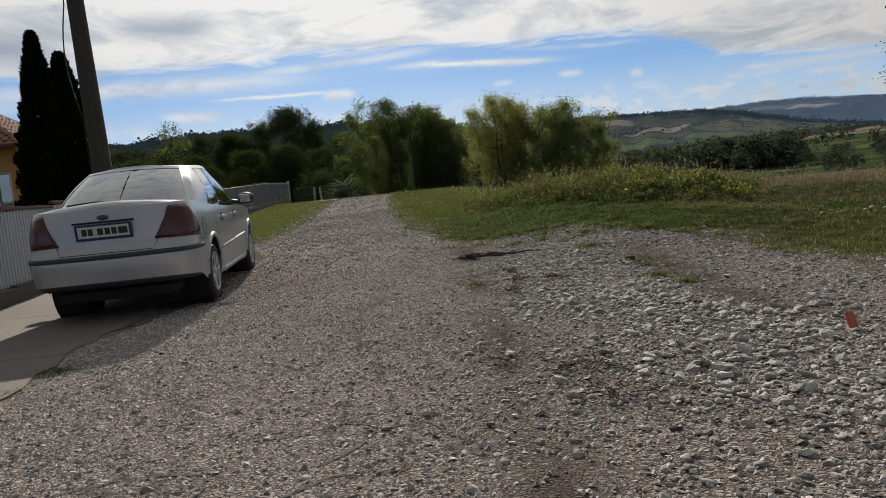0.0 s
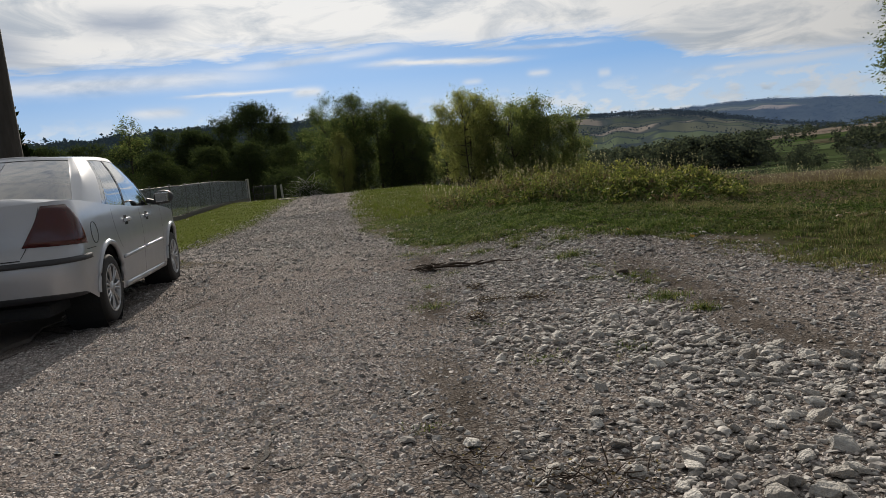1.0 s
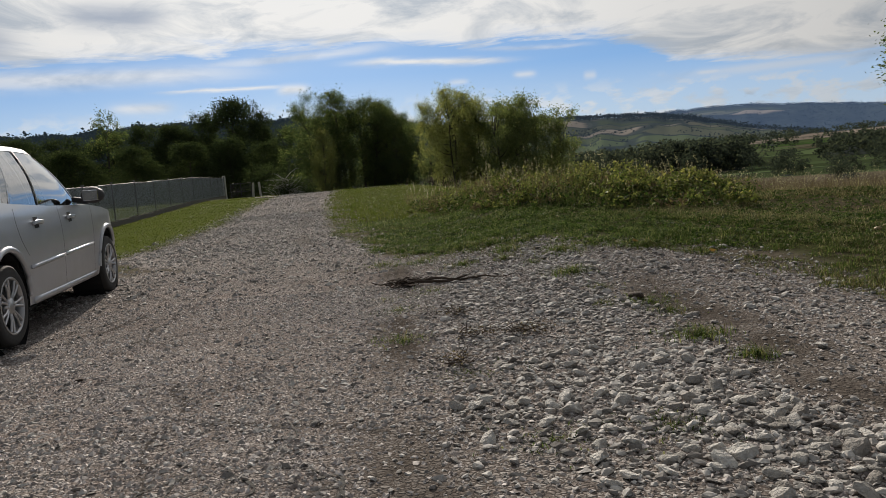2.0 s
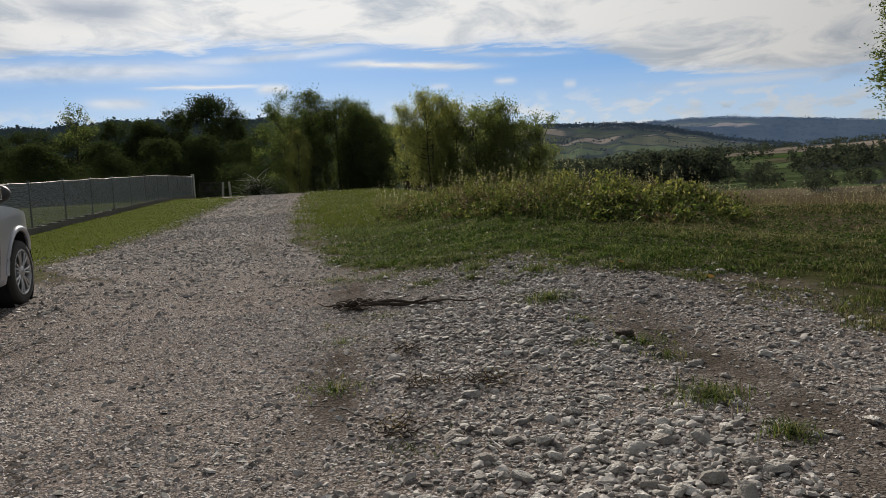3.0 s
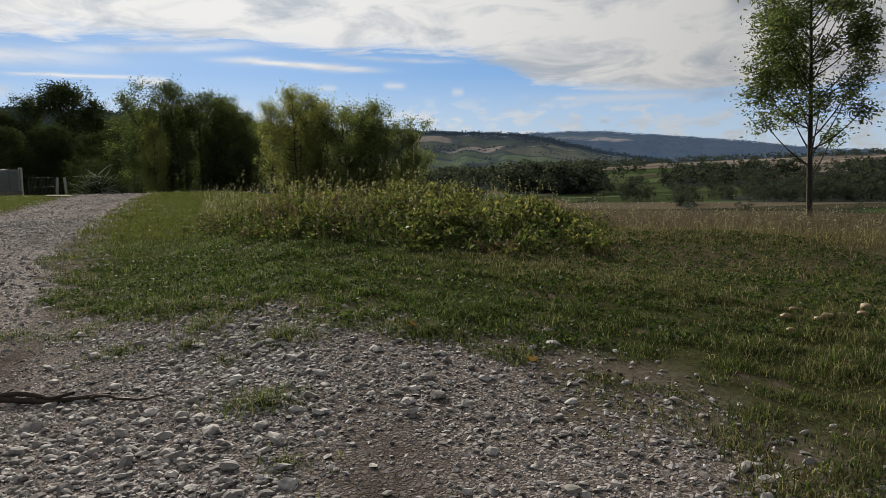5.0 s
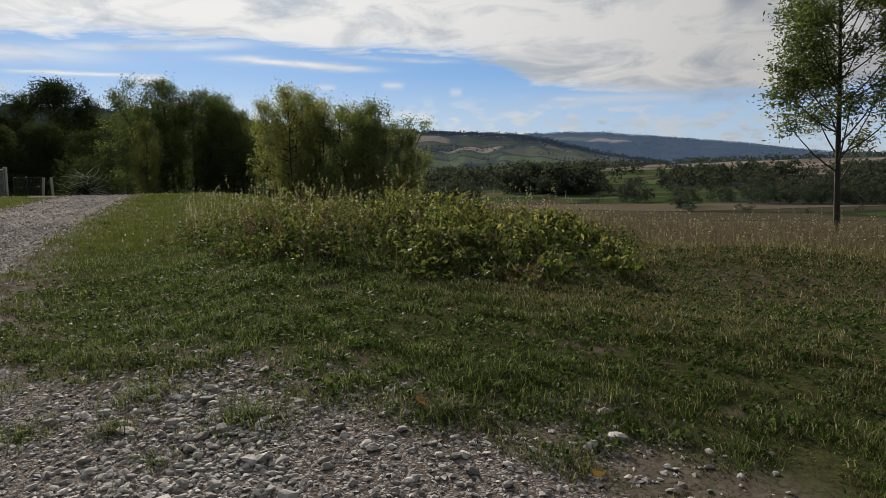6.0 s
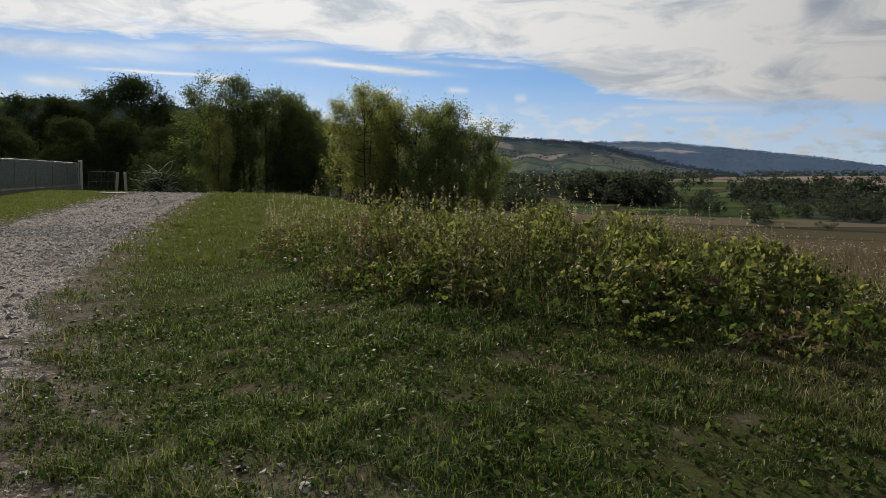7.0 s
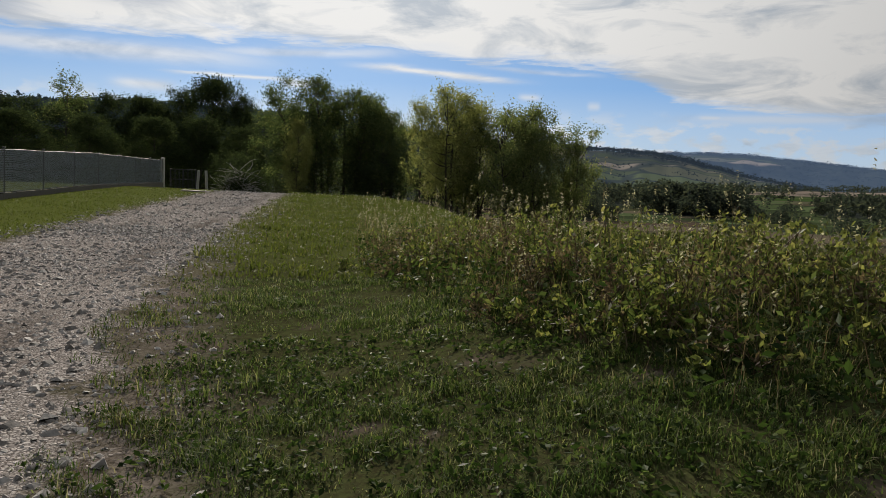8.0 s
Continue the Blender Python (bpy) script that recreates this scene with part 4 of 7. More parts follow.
PLATE_WHITE = plain("plate_white", (0.62, 0.62, 0.60), 0.5, 0, 0.06)
PLATE_INK = plain("plate_ink", (0.03, 0.03, 0.035), 0.6)
PLATE_BLUE = plain("plate_blue", (0.02, 0.035, 0.11), 0.5)
MIRROR = plain("mirror_silvering", (0.85, 0.87, 0.88), 0.03, 1.0, 0.0, 4.0, 0.0)

TAIL, NOSE, HALF, AXLE = -1.04, 3.68, 0.87, 2.754
WHEEL_R, ARCH_R, TALL = 0.32, 0.375, 1.09


def plan_line():
    """Half of the body's outline from above, from the middle of the tail round the right side to the middle of the nose."""
    pts = [(x, TAIL + 0.085 * (x / 0.62) ** 2) for x in np.linspace(0, 0.62, 9)]
    cx, cy, ax, ay = 0.62, TAIL + 0.085 + 0.30, HALF - 0.62 - 0.02, 0.30
    pts += [(cx + ax * math.sin(t), cy - ay * math.cos(t)) for t in np.linspace(0.12, math.pi / 2, 10)]
    y0 = pts[-1][1]
    ys = np.linspace(y0, 2.85, 66)[1:]
    pts += [(HALF - 0.02 + 0.02 * math.sin(math.pi * (y - y0) / (2.85 - y0)), y) for y in ys]
    cx, cy, ax, ay = 0.42, 2.85, HALF - 0.42 - 0.02, 0.62
    pts += [(cx + ax * math.cos(t), cy + ay * math.sin(t)) for t in np.linspace(0.08, math.pi / 2, 14)]
    pts += [(x, NOSE - 0.21 + 0.21 * (1 - (x / 0.42) ** 2)) for x in np.linspace(0.40, 0, 6)]
    return np.array(pts)


PLAN = plan_line()
ALONG = np.concatenate([[0], np.cumsum(np.linalg.norm(np.diff(PLAN, axis=0), axis=1))])


def shoulder(y):
    """Height of the body's upper edge."""
    return np.interp(y, [TAIL, -0.9, -0.4, 0.3, 1.2, 2.2, 2.7, 3.2, 3.5, NOSE], [1.055, 1.072, 1.055, 0.995, 0.945, 0.92, 0.875, 0.80, 0.735, 0.69])


def sill(y):
    """Height of the body's lower edge, with the wheel arches."""
    z = np.interp(y, [TAIL, -0.7, -0.4, 0.4, 2.4, 3.1, NOSE], [0.39, 0.36, 0.27, 0.235, 0.235, 0.26, 0.28])
    for c in (0.0, AXLE):
        d = np.abs(y - c)
        z = np.maximum(z, np.where(d < ARCH_R, 0.30 + np.sqrt(np.maximum(ARCH_R**2 - d**2, 0)), 0))
    return z


def skin(s, z, off=0.0, side=1):
    """A place on the body at the way s along the outline and the height z, off metres proud of it."""
    x, y = np.interp(s, ALONG, PLAN[:, 0]), np.interp(s, ALONG, PLAN[:, 1])
    e = 0.01
    tx = np.interp(s + e, ALONG, PLAN[:, 0]) - np.interp(s - e, ALONG, PLAN[:, 0])
    ty = np.interp(s + e, ALONG, PLAN[:, 1]) - np.interp(s - e, ALONG, PLAN[:, 1])
    n = math.hypot(tx, ty) + 1e-9
    nx, ny = ty / n, -tx / n
    k = np.interp(z, [0.18, 0.3, 0.5, 0.66, 0.8, 0.92, 1.02, 1.1], [0.955, 0.98, 0.998, 1.006, 0.998, 0.980, 0.945, 0.91])
    rear = 1 - smooth_step(np.array(y), TAIL + 0.15, TAIL + 0.7)
    front = smooth_step(np.array(y), 3.0, 3.6)
    dent = rear * np.interp(z, [0.30, 0.38, 0.54, 0.62, 0.66, 0.72, 0.88, 1.02, 1.1], [0.06, 0.02, 0.0, 0.005, 0.03, 0.075, 0.085, 0.11, 0.15])
    dent = dent - front * np.interp(z, [0.2, 0.35, 0.55, 0.7], [0.06, 0.0, 0.02, 0.09])
    return (side * (x * k + nx * off), y + dent + ny * off, z)


def patch(s_of, z_of, cols, rows, off, side):
    """A piece of the skin; s_of(u, v) and z_of(u, v) for u, v from 0 to 1."""
    u, v = np.linspace(0, 1, cols + 1), np.linspace(0, 1, rows + 1)
    verts = [skin(s_of(a, b), z_of(a, b), off, side) for a in u for b in v]
    i, j = np.meshgrid(np.arange(cols), np.arange(rows), indexing="ij")
    m = rows + 1
    f = np.stack([i * m + j, (i + 1) * m + j, (i + 1) * m + j + 1, i * m + j + 1], -1).reshape(-1, 4)
    return np.array(verts, float), f if side > 0 else f[:, ::-1]


def s_at_y(y):
    """The way along the outline at which its side passes y."""
    k = np.argmax(PLAN[:, 0] > HALF - 0.03)
    return float(np.interp(y, PLAN[k:90, 1], ALONG[k:90]))


def thick(v, f, d):
    """Gives a sheet a rim and a back, d metres towards the car's middle."""
    c = np.array([0, 1.2, 0.6])
    inward = c - v
    inward[:, 1] *= 0.3
    inward /= np.linalg.norm(inward, axis=1, keepdims=True)
    n = len(v)
    edges = {}
    for q in f:
        for a, b in zip(q, np.roll(q, -1)):
            edges[(a, b)] = 1
    rim = [(b, a, a + n, b + n) for a, b in edges if (b, a) not in edges]
    return np.concatenate([v, v + inward * d]), np.concatenate([f, f[:, ::-1] + n, np.array(rim)])


# the cabin above the shoulder: (low x, low y, top x, top y) from the rear window's middle round to the windscreen's
CABIN = np.array([
    (0.00, -0.44, 0.00, 0.30), (0.30, -0.42, 0.22, 0.31), (0.56, -0.36, 0.40, 0.34), (0.69, -0.27, 0.495, 0.38), (0.745, -0.17, 0.535, 0.43),
    (0.775, 0.02, 0.555, 0.52), (0.79, 0.20, 0.565, 0.62), (0.80, 0.34, 0.57, 0.70), (0.80, 0.38, 0.57, 0.74), (0.805, 0.90, 0.575, 1.04), (0.805, 0.96, 0.575, 1.09),
    (0.80, 1.50, 0.56, 1.40), (0.79, 2.02, 0.53, 1.56), (0.75, 2.16, 0.50, 1.60), (0.55, 2.34, 0.36, 1.66), (0.28, 2.43, 0.18, 1.69), (0.0, 2.46, 0.0, 1.70)])


def smooth_row(k):
    """A row of the cabin's outline between its corners, by a Catmull-Rom curve."""
    i = int(min(max(math.floor(k), 0), len(CABIN) - 2))
    t = k - i
    p = [CABIN[min(max(i + j, 0), len(CABIN) - 1)] for j in (-1, 0, 1, 2)]
    return 0.5 * (2 * p[1] + (p[2] - p[0]) * t + (2 * p[0] - 5 * p[1] + 4 * p[2] - p[3]) * t**2 + (3 * p[1] - p[0] - 3 * p[2] + p[3]) * t**3)


def cabin_point(k, v, off=0.0, side=1):
    lx, ly, tx, ty = smooth_row(k)
    z0 = float(shoulder(ly)) - 0.012 + 0.02 * (lx < 0.7)
    z1 = 1.445 + 0.04 * (1 - (tx / 0.58) ** 2) - 0.055 * abs(ty - 1.0) ** 2
    bulge = 0.05 * math.sin(math.pi * v)
    x, y, z = lx + (tx - lx) * v, ly + (ty - ly) * v, z0 + (z1 - z0) * v
    out_x, out_y = (1.0, 0.0) if 3.5 < k < 13 else (0.2, -1.0 if k < 8 else 1.0)
    return (side * (x + out_x * (bulge * 0.8 + off)), y + out_y * (bulge * 0.55 + off), z + off * 0.6 + bulge * 0.25)


def cabin_patch(k0, k1, v0, v1, off, side, cols=6, rows=6, skew=None):
    verts = []
    for a in np.linspace(0, 1, cols + 1):
        for b in np.linspace(v0, v1, rows + 1):
            lo, hi = (k0, k1) if skew is None else skew(b)
            verts.append(cabin_point(lo + (hi - lo) * a, b, off, side))
    i, j = np.meshgrid(np.arange(cols), np.arange(rows), indexing="ij")
    m = rows + 1
    f = np.stack([i * m + j, (i + 1) * m + j, (i + 1) * m + j + 1, i * m + j + 1], -1).reshape(-1, 4)
    return np.array(verts, float), f if side > 0 else f[:, ::-1]


def wheel(root, x, y, side):
    hub = under(new("wheel"), root)
    hub.matrix_local = pose(x, y, WHEEL_R / TALL) @ Matrix.Diagonal((1, 1, 1 / TALL, 1)) @ (pose(0, 0, 0, 0, 0, 180) if side < 0 else Matrix.Identity(4))
    prof = np.array([(-0.095, 0.215), (-0.102, 0.25), (-0.10, 0.285), (-0.085, 0.308), (-0.04, 0.315), (0.04, 0.315), (0.085, 0.308), (0.10, 0.285), (0.102, 0.25), (0.095, 0.215)])

    def turned(p, seg=40, close=False):
        th = np.arange(seg) * 2 * np.pi / seg
        v = np.stack([np.broadcast_to(p[:, 0][:, None], (len(p), seg)), p[:, 1][:, None] * np.cos(th), p[:, 1][:, None] * np.sin(th)], -1).reshape(-1, 3)
        i, j = np.meshgrid(np.arange(len(p) - 1), np.arange(seg), indexing="ij")
        k = (j + 1) % seg
        return v, np.stack([i * seg + j, i * seg + k, (i + 1) * seg + k, (i + 1) * seg + j], -1).reshape(-1, 4)

    part_np("tyre", *turned(prof), TYRE, hub, "", True)
    rim = np.array([(0.098, 0.222), (0.102, 0.212), (0.092, 0.204), (0.05, 0.196), (-0.07, 0.19), (-0.09, 0.215)])
    part_np("rim", *turned(rim), ALLOY, hub, "", True)
    spokes = []
    for k in range(7):
        for o in (-0.10, 0.10):
            a, b = k * 2 * math.pi / 7 + o, k * 2 * math.pi / 7 + o * 1.55
            p = [(0.075, 0.055 * math.cos(a), 0.055 * math.sin(a)), (0.088, 0.12 * math.cos(a * 0.5 + b * 0.5), 0.12 * math.sin(a * 0.5 + b * 0.5)), (0.088, 0.203 * math.cos(b), 0.203 * math.sin(b))]
            spokes.append(tube(p, [0.014, 0.011, 0.013], 6))
    v, f = joined(spokes)
    part_np("spokes", v, f, ALLOY, hub, "", True)
    part_np("hub_cap", *turned(np.array([(0.05, 0.07), (0.082, 0.066), (0.095, 0.05), (0.098, 0.0)]), 24), ALLOY, hub, "", True)
    part_np("brake_disc", *turned(np.array([(0.0, 0.15), (0.015, 0.15), (0.015, 0.0)]), 24), TRIM, hub)
    return hub


def car():
    root = tagged(new("car"), "dusty silver four-door saloon parked half on the concrete apron", "car")
    # lower body, both sides in one shell
    S = ALONG[-1]
    cols = np.unique(np.concatenate([np.linspace(0, S, 90), [s_at_y(c + d) for c in (0.0, AXLE) for d in np.linspace(-0.40, 0.40, 33)]]))
    rows = 14
    shell = []
    for side in (1, -1):
        verts = []
        for s in cols:
            y = float(np.interp(s, ALONG, PLAN[:, 1]))
            z0, z1 = float(sill(y)), float(shoulder(y))
            for r in range(rows + 1):
                verts.append(skin(s, z0 + (z1 - z0) * r / rows, 0.0, side))
        m = rows + 1
        i, j = np.meshgrid(np.arange(len(cols) - 1), np.arange(rows), indexing="ij")
        f = np.stack([i * m + j, (i + 1) * m + j, (i + 1) * m + j + 1, i * m + j + 1], -1).reshape(-1, 4)
        shell.append((np.array(verts, float), f if side > 0 else f[:, ::-1]))
    part_np("body", *joined(shell), SILVER, root, "", True)
    # boot lid and bonnet tops, crowned across
    for name, a, b in (("boot_lid", 0, 0.15), ("bonnet", 2.02, 9)):
        vs, nc = [], 0
        for s in cols:
            y = float(np.interp(s, ALONG, PLAN[:, 1]))
            if (name == "boot_lid" and y > b) or (name == "bonnet" and y < a):
                continue
            nc += 1
            for w in np.linspace(1, -1, 9):
                p = skin(s, float(shoulder(y)), 0.0, 1)
                vs.append((p[0] * w, p[1], p[2] + 0.045 * (1 - w * w) * min(1, abs(p[0]) / 0.5) + (0.012 * (1 - abs(w)) if name == "boot_lid" else 0)))
        i, j = np.meshgrid(np.arange(nc - 1), np.arange(8), indexing="ij")
        f = np.stack([i * 9 + j, i * 9 + j + 1, (i + 1) * 9 + j + 1, (i + 1) * 9 + j], -1).reshape(-1, 4)
        part_np(name, np.array(vs), f, SILVER, root, "", True)
    # roof
    vs = []
    ks = np.linspace(0, len(CABIN) - 1, 60)
    for k in ks:
        p = cabin_point(k, 1.0)
        for w in np.linspace(1, -1, 9):
            vs.append((p[0] * w, p[1], p[2] + 0.03 * (1 - w * w) * min(1, abs(p[0]) / 0.4)))
    i, j = np.meshgrid(np.arange(59), np.arange(8), indexing="ij")
    part_np("roof", np.array(vs), np.stack([i * 9 + j, i * 9 + j + 1, (i + 1) * 9 + j + 1, (i + 1) * 9 + j], -1).reshape(-1, 4), SILVER, root, "", True)
    # pillars and frames round the glass, then the panes
    for name, k0, k1, v0, v1 in (("rear_pillar", 3.0, 6.0, 0, 1), ("rear_window_head", 0, 3.0, 0.93, 1), ("front_pillar", 12.2, 13.3, 0, 1), ("windscreen_head", 13.3, 16, 0.94, 1), ("door_head", 6.0, 12.2, 0.92, 1), ("rear_window_foot", 0, 3.0, 0.0, 0.04), ("scuttle", 13.3, 16, 0, 0.05), ("window_foot", 6.0, 12.2, 0.0, 0.03)):
        for side in (1, -1):
            part_np(name, *cabin_patch(k0, k1, v0, v1, 0.0, side, 10, 8), SILVER, root, "", True)
    for side in (1, -1):
        for k0, k1 in ((7.05, 7.6), (9.1, 9.95)):
            part_np("door_pillar", *cabin_patch(k0, k1, 0.03, 0.93, 0.003, side, 2, 6), TRIM, root, "black door pillar", True)
    panes = [joined([cabin_patch(0, 3.0, 0.04, 0.93, -0.004, s, 8, 8) for s in (1, -1)])]
    part_np("rear_window", *panes[0], REAR_GLASS, root, "tinted rear window", True)
    part_np("windscreen", *joined([cabin_patch(13.3, 16, 0.05, 0.94, -0.004, s, 8, 8) for s in (1, -1)]), CAR_GLASS, root, "", True)
    for side in (1, -1):
        for k0, k1 in ((6.0, 7.05), (7.6, 9.1), (9.95, 12.2)):
            part_np("side_window", *cabin_patch(k0, k1, 0.03, 0.92, -0.004, side, 6, 6), CAR_GLASS, root, "", True)
    # lamps, bumper strip, seams
    for side in (1, -1):
        inner, s_low, s_top = 0.47, s_at_y(-0.60), s_at_y(-0.70)
        v, f = patch(lambda u, w: (inner + 0.20 * w) * (1 - u) + (s_low + (s_top - s_low) * w - 0.12 * w * w) * u, lambda u, w: 0.745 + 0.295 * w - 0.02 * u * (1 - w), 14, 8, 0.006, side)
        part_np("tail_lamp", *thick(v, f, 0.03), LAMP_RED, root, "dark red wraparound tail lamp", True)
        v, f = patch(lambda u, w: u * s_at_y(-0.50), lambda u, w: 0.603 + 0.042 * w, 24, 2, 0.012, side)
        part_np("bumper_strip", *thick(v, f, 0.03), TRIM, root, "dark bumper strip", True)
        v, f = patch(lambda u, w: u * s_at_y(-0.43), lambda u, w: 0.335 + 0.085 * w, 24, 2, -0.01, side)
        part_np("rear_valance", *thick(v, f, 0.05), TRIM, root, "dark lower valance", True)
        v, f = patch(lambda u, w: s_at_y(0.42 + 0.82 * u), lambda u, w: 0.50 + 0.028 * w + 0.02 * u, 8, 2, 0.016, side)
        part_np("door_strip", *thick(v, f, 0.02), SILVER, root, "", True)
        v, f = patch(lambda u, w: s_at_y(1.27 + 0.88 * u), lambda u, w: 0.522 + 0.028 * w + 0.015 * u, 8, 2, 0.016, side)
        part_np("door_strip", *thick(v, f, 0.02), SILVER, root, "", True)
        v, f = patch(lambda u, w: s_at_y(0.46 + 1.80 * u), lambda u, w: 0.235 + 0.045 * w, 12, 2, 0.012, side)
        part_np("side_sill", *thick(v, f, 0.04), SILVER, root, "", True)
        # wheel arch lips
        for c in (0.0, AXLE):
            th = np.linspace(0.02, math.pi - 0.02, 30)
            path = [np.array(skin(s_at_y(c - ARCH_R * 1.03 * math.cos(t)), 0.30 + ARCH_R * 1.03 * math.sin(t), 0.0, side)) for t in th]
            part_np("wheel_arch", *tube(path, np.full(30, 0.024), 8), SILVER, root, "", True)
        seams = []
        for y0, y1, z0, z1 in ((1.255, 1.255, 0.25, 0.93), (2.18, 2.26, 0.25, 0.915)):
            seams.append(patch(lambda u, w: s_at_y(y0 + (y1 - y0) * w) + (u - 0.5) * 0.007, lambda u, w: z0 + (z1 - z0) * w, 1, 12, 0.002, side))
        seams.append(patch(lambda u, w: s_at_y(0.12 + 0.30 * (1 - w) ** 2 + 0.16 * w) + (u - 0.5) * 0.007, lambda u, w: 0.60 + 0.36 * w, 1, 12, 0.002, side))
        seams.append(patch(lambda u, w: s_at_y(-0.62 + 0.26 * u), lambda u, w: 0.675 + 0.005 * w, 8, 1, 0.002, side))
        seams.append(patch(lambda u, w: 0.46 + 0.006 * u + 0.19 * w, lambda u, w: 0.67 + 0.36 * w, 1, 10, 0.003, side))
        seams.append(patch(lambda u, w: 0.46 * u, lambda u, w: 0.655 + 0.006 * w, 10, 1, 0.003, side))
        for piece in seams:
            part_np("panel_gap", *piece, SEAM, root)
        for y in (0.56, 1.42):
            s0, s1 = s_at_y(y), s_at_y(y + 0.20)
            v, f = patch(lambda u, w: s0 + (s1 - s0) * u, lambda u, w: 0.825 + 0.03 * w + 0.006 * math.sin(math.pi * u), 8, 3, 0.034, side)
            part_np("door_handle", *thick(v, f, 0.03), SILVER, root, "", True)
            # flat dark patch drawn for the shaded hollow behind the handle
            v, f = patch(lambda u, w: s0 + (s1 - s0) * (0.25 + 0.5 * u), lambda u, w: 0.795 + 0.085 * w, 4, 3, 0.004, side)
            part_np("handle_recess", v, f, SEAM, root)
        # door mirrors
        bm = bmesh.new()
        geo = bmesh.ops.create_uvsphere(bm, u_segments=16, v_segments=10, radius=1.0, matrix=pose(side * 0.985, 1.93, 1.005) @ Matrix.Diagonal((0.115, 0.085, 0.075, 1)))
        mir = part("door_mirror", bm, TRIM, root, "", True)
        part("mirror_glass", box(pose(side * 0.985, 1.846, 1.005, 0, 0, -side * 6), (0.15, 0.012, 0.095), 0.005), MIRROR, mir)
        part("mirror_arm", box(pose(side * 0.86, 1.95, 0.965, 0, side * 12, 0), (0.16, 0.07, 0.05), 0.015), TRIM, mir)
        bm = bmesh.new()
        for k in range(20):
            a = k * 2 * math.pi / 20
            p = skin(s_at_y(-0.335 + 0.085 * math.cos(a)), 0.79 + 0.085 * math.sin(a), 0.001, 1)
            if side > 0:
                add_box(bm, pose(p[0], p[1], p[2], math.degrees(a), 0, 0), (0.003, 0.006, 0.027))
        if side > 0:
            part("fuel_flap_gap", bm, SEAM, root)
        else:
            bm.free()
        for y in (0.0, AXLE):
            wheel(root, side * 0.755, y, side)
            v, f = tube([(side * 0.52, y, 0.30), (side * 0.83, y, 0.30)], [ARCH_R * 0.99, ARCH_R * 0.99], 28)
            part_np("wheel_well", v, f, SEAM, root)
    # tail details
    back_y = skin(0.0, 0.87)[1]
    frame_ob = part("number_plate", box(pose(0, back_y - 0.014, 0.855, 7), (0.555, 0.016, 0.15), 0.006), PLATE_BLUE, root, "white number plate in a dark blue holder")
    part("plate_face", box(pose(0, back_y - 0.024, 0.858, 7), (0.50, 0.006, 0.105), 0.003), PLATE_WHITE, frame_ob)
    for x, w in ((-0.185, 0.05), (-0.125, 0.05), (-0.03, 0.055), (0.04, 0.05), (0.105, 0.05), (0.19, 0.09)):
        part("plate_bar", box(pose(x, back_y - 0.028, 0.858, 7), (w, 0.003, 0.062)), PLATE_INK, frame_ob)
    bm = bmesh.new()
    bmesh.ops.create_uvsphere(bm, u_segments=20, v_segments=10, radius=1.0, matrix=pose(0, back_y + 0.006, 0.985) @ Matrix.Diagonal((0.058, 0.012, 0.024, 1)))
    part("badge", bm, plain("badge_blue", (0.05, 0.06, 0.10), 0.25), root, "plain dark oval badge", True)
    part("boot_grip", box(pose(0, back_y - 0.006, 0.945), (0.60, 0.025, 0.016), 0.006), SEAM, root)
    v, f = tube([(-0.02, -0.50, 1.115), (-0.24, -0.47, 1.125), (-0.52, -0.40, 1.115)], [0.016, 0.014, 0.010], 6)
    part_np("wiper", v, f, SEAM, root, "black rear wiper", True)
    bm = bmesh.new()
    bmesh.ops.create_cone(bm, segments=12, radius1=0.016, radius2=0.005, depth=0.03, cap_ends=True, matrix=pose(0.05, 0.36, 1.445))
    part("aerial", bm, SEAM, root)
    part("underbody", box(pose(0, 1.32, 0.25), (1.16, 4.3, 0.10), 0.03), SEAM, root)
    part("cabin_floor", box(pose(0, 1.0, 0.42), (1.30, 2.6, 0.06), 0.02), CLOTH, root)
    for x, y, w in ((-0.37, 1.25, 0.50), (0.37, 1.25, 0.50), (0, 0.35, 1.25)):
        seat = part("seat", box(pose(x, y + 0.28, 0.55), (w, 0.5, 0.18), 0.05), CLOTH, root, "", True)
        part("seat_back", box(pose(x, y, 0.84, 14), (w, 0.14, 0.60), 0.05), CLOTH, seat, "", True)
        for hx in ((0,) if w < 1 else (-0.38, 0.38)):
            part("head_rest", box(pose(x + hx, y - 0.09, 1.20, 10), (0.26, 0.09, 0.17), 0.04), CLOTH, seat, "", True)
    return root


the_car = car()
the_car.matrix_world = pose(-3.55, 7.44, -0.035, 1.2, 0, 8.8) @ Matrix.Diagonal((1, 1, TALL, 1))


# ---- gravel and stones ----
LIMESTONE = stone_material("pale_limestone", (0.14, 0.128, 0.116), (0.60, 0.575, 0.54))
CHIP = stone_material("road_chips", (0.17, 0.148, 0.136), (0.74, 0.675, 0.635))


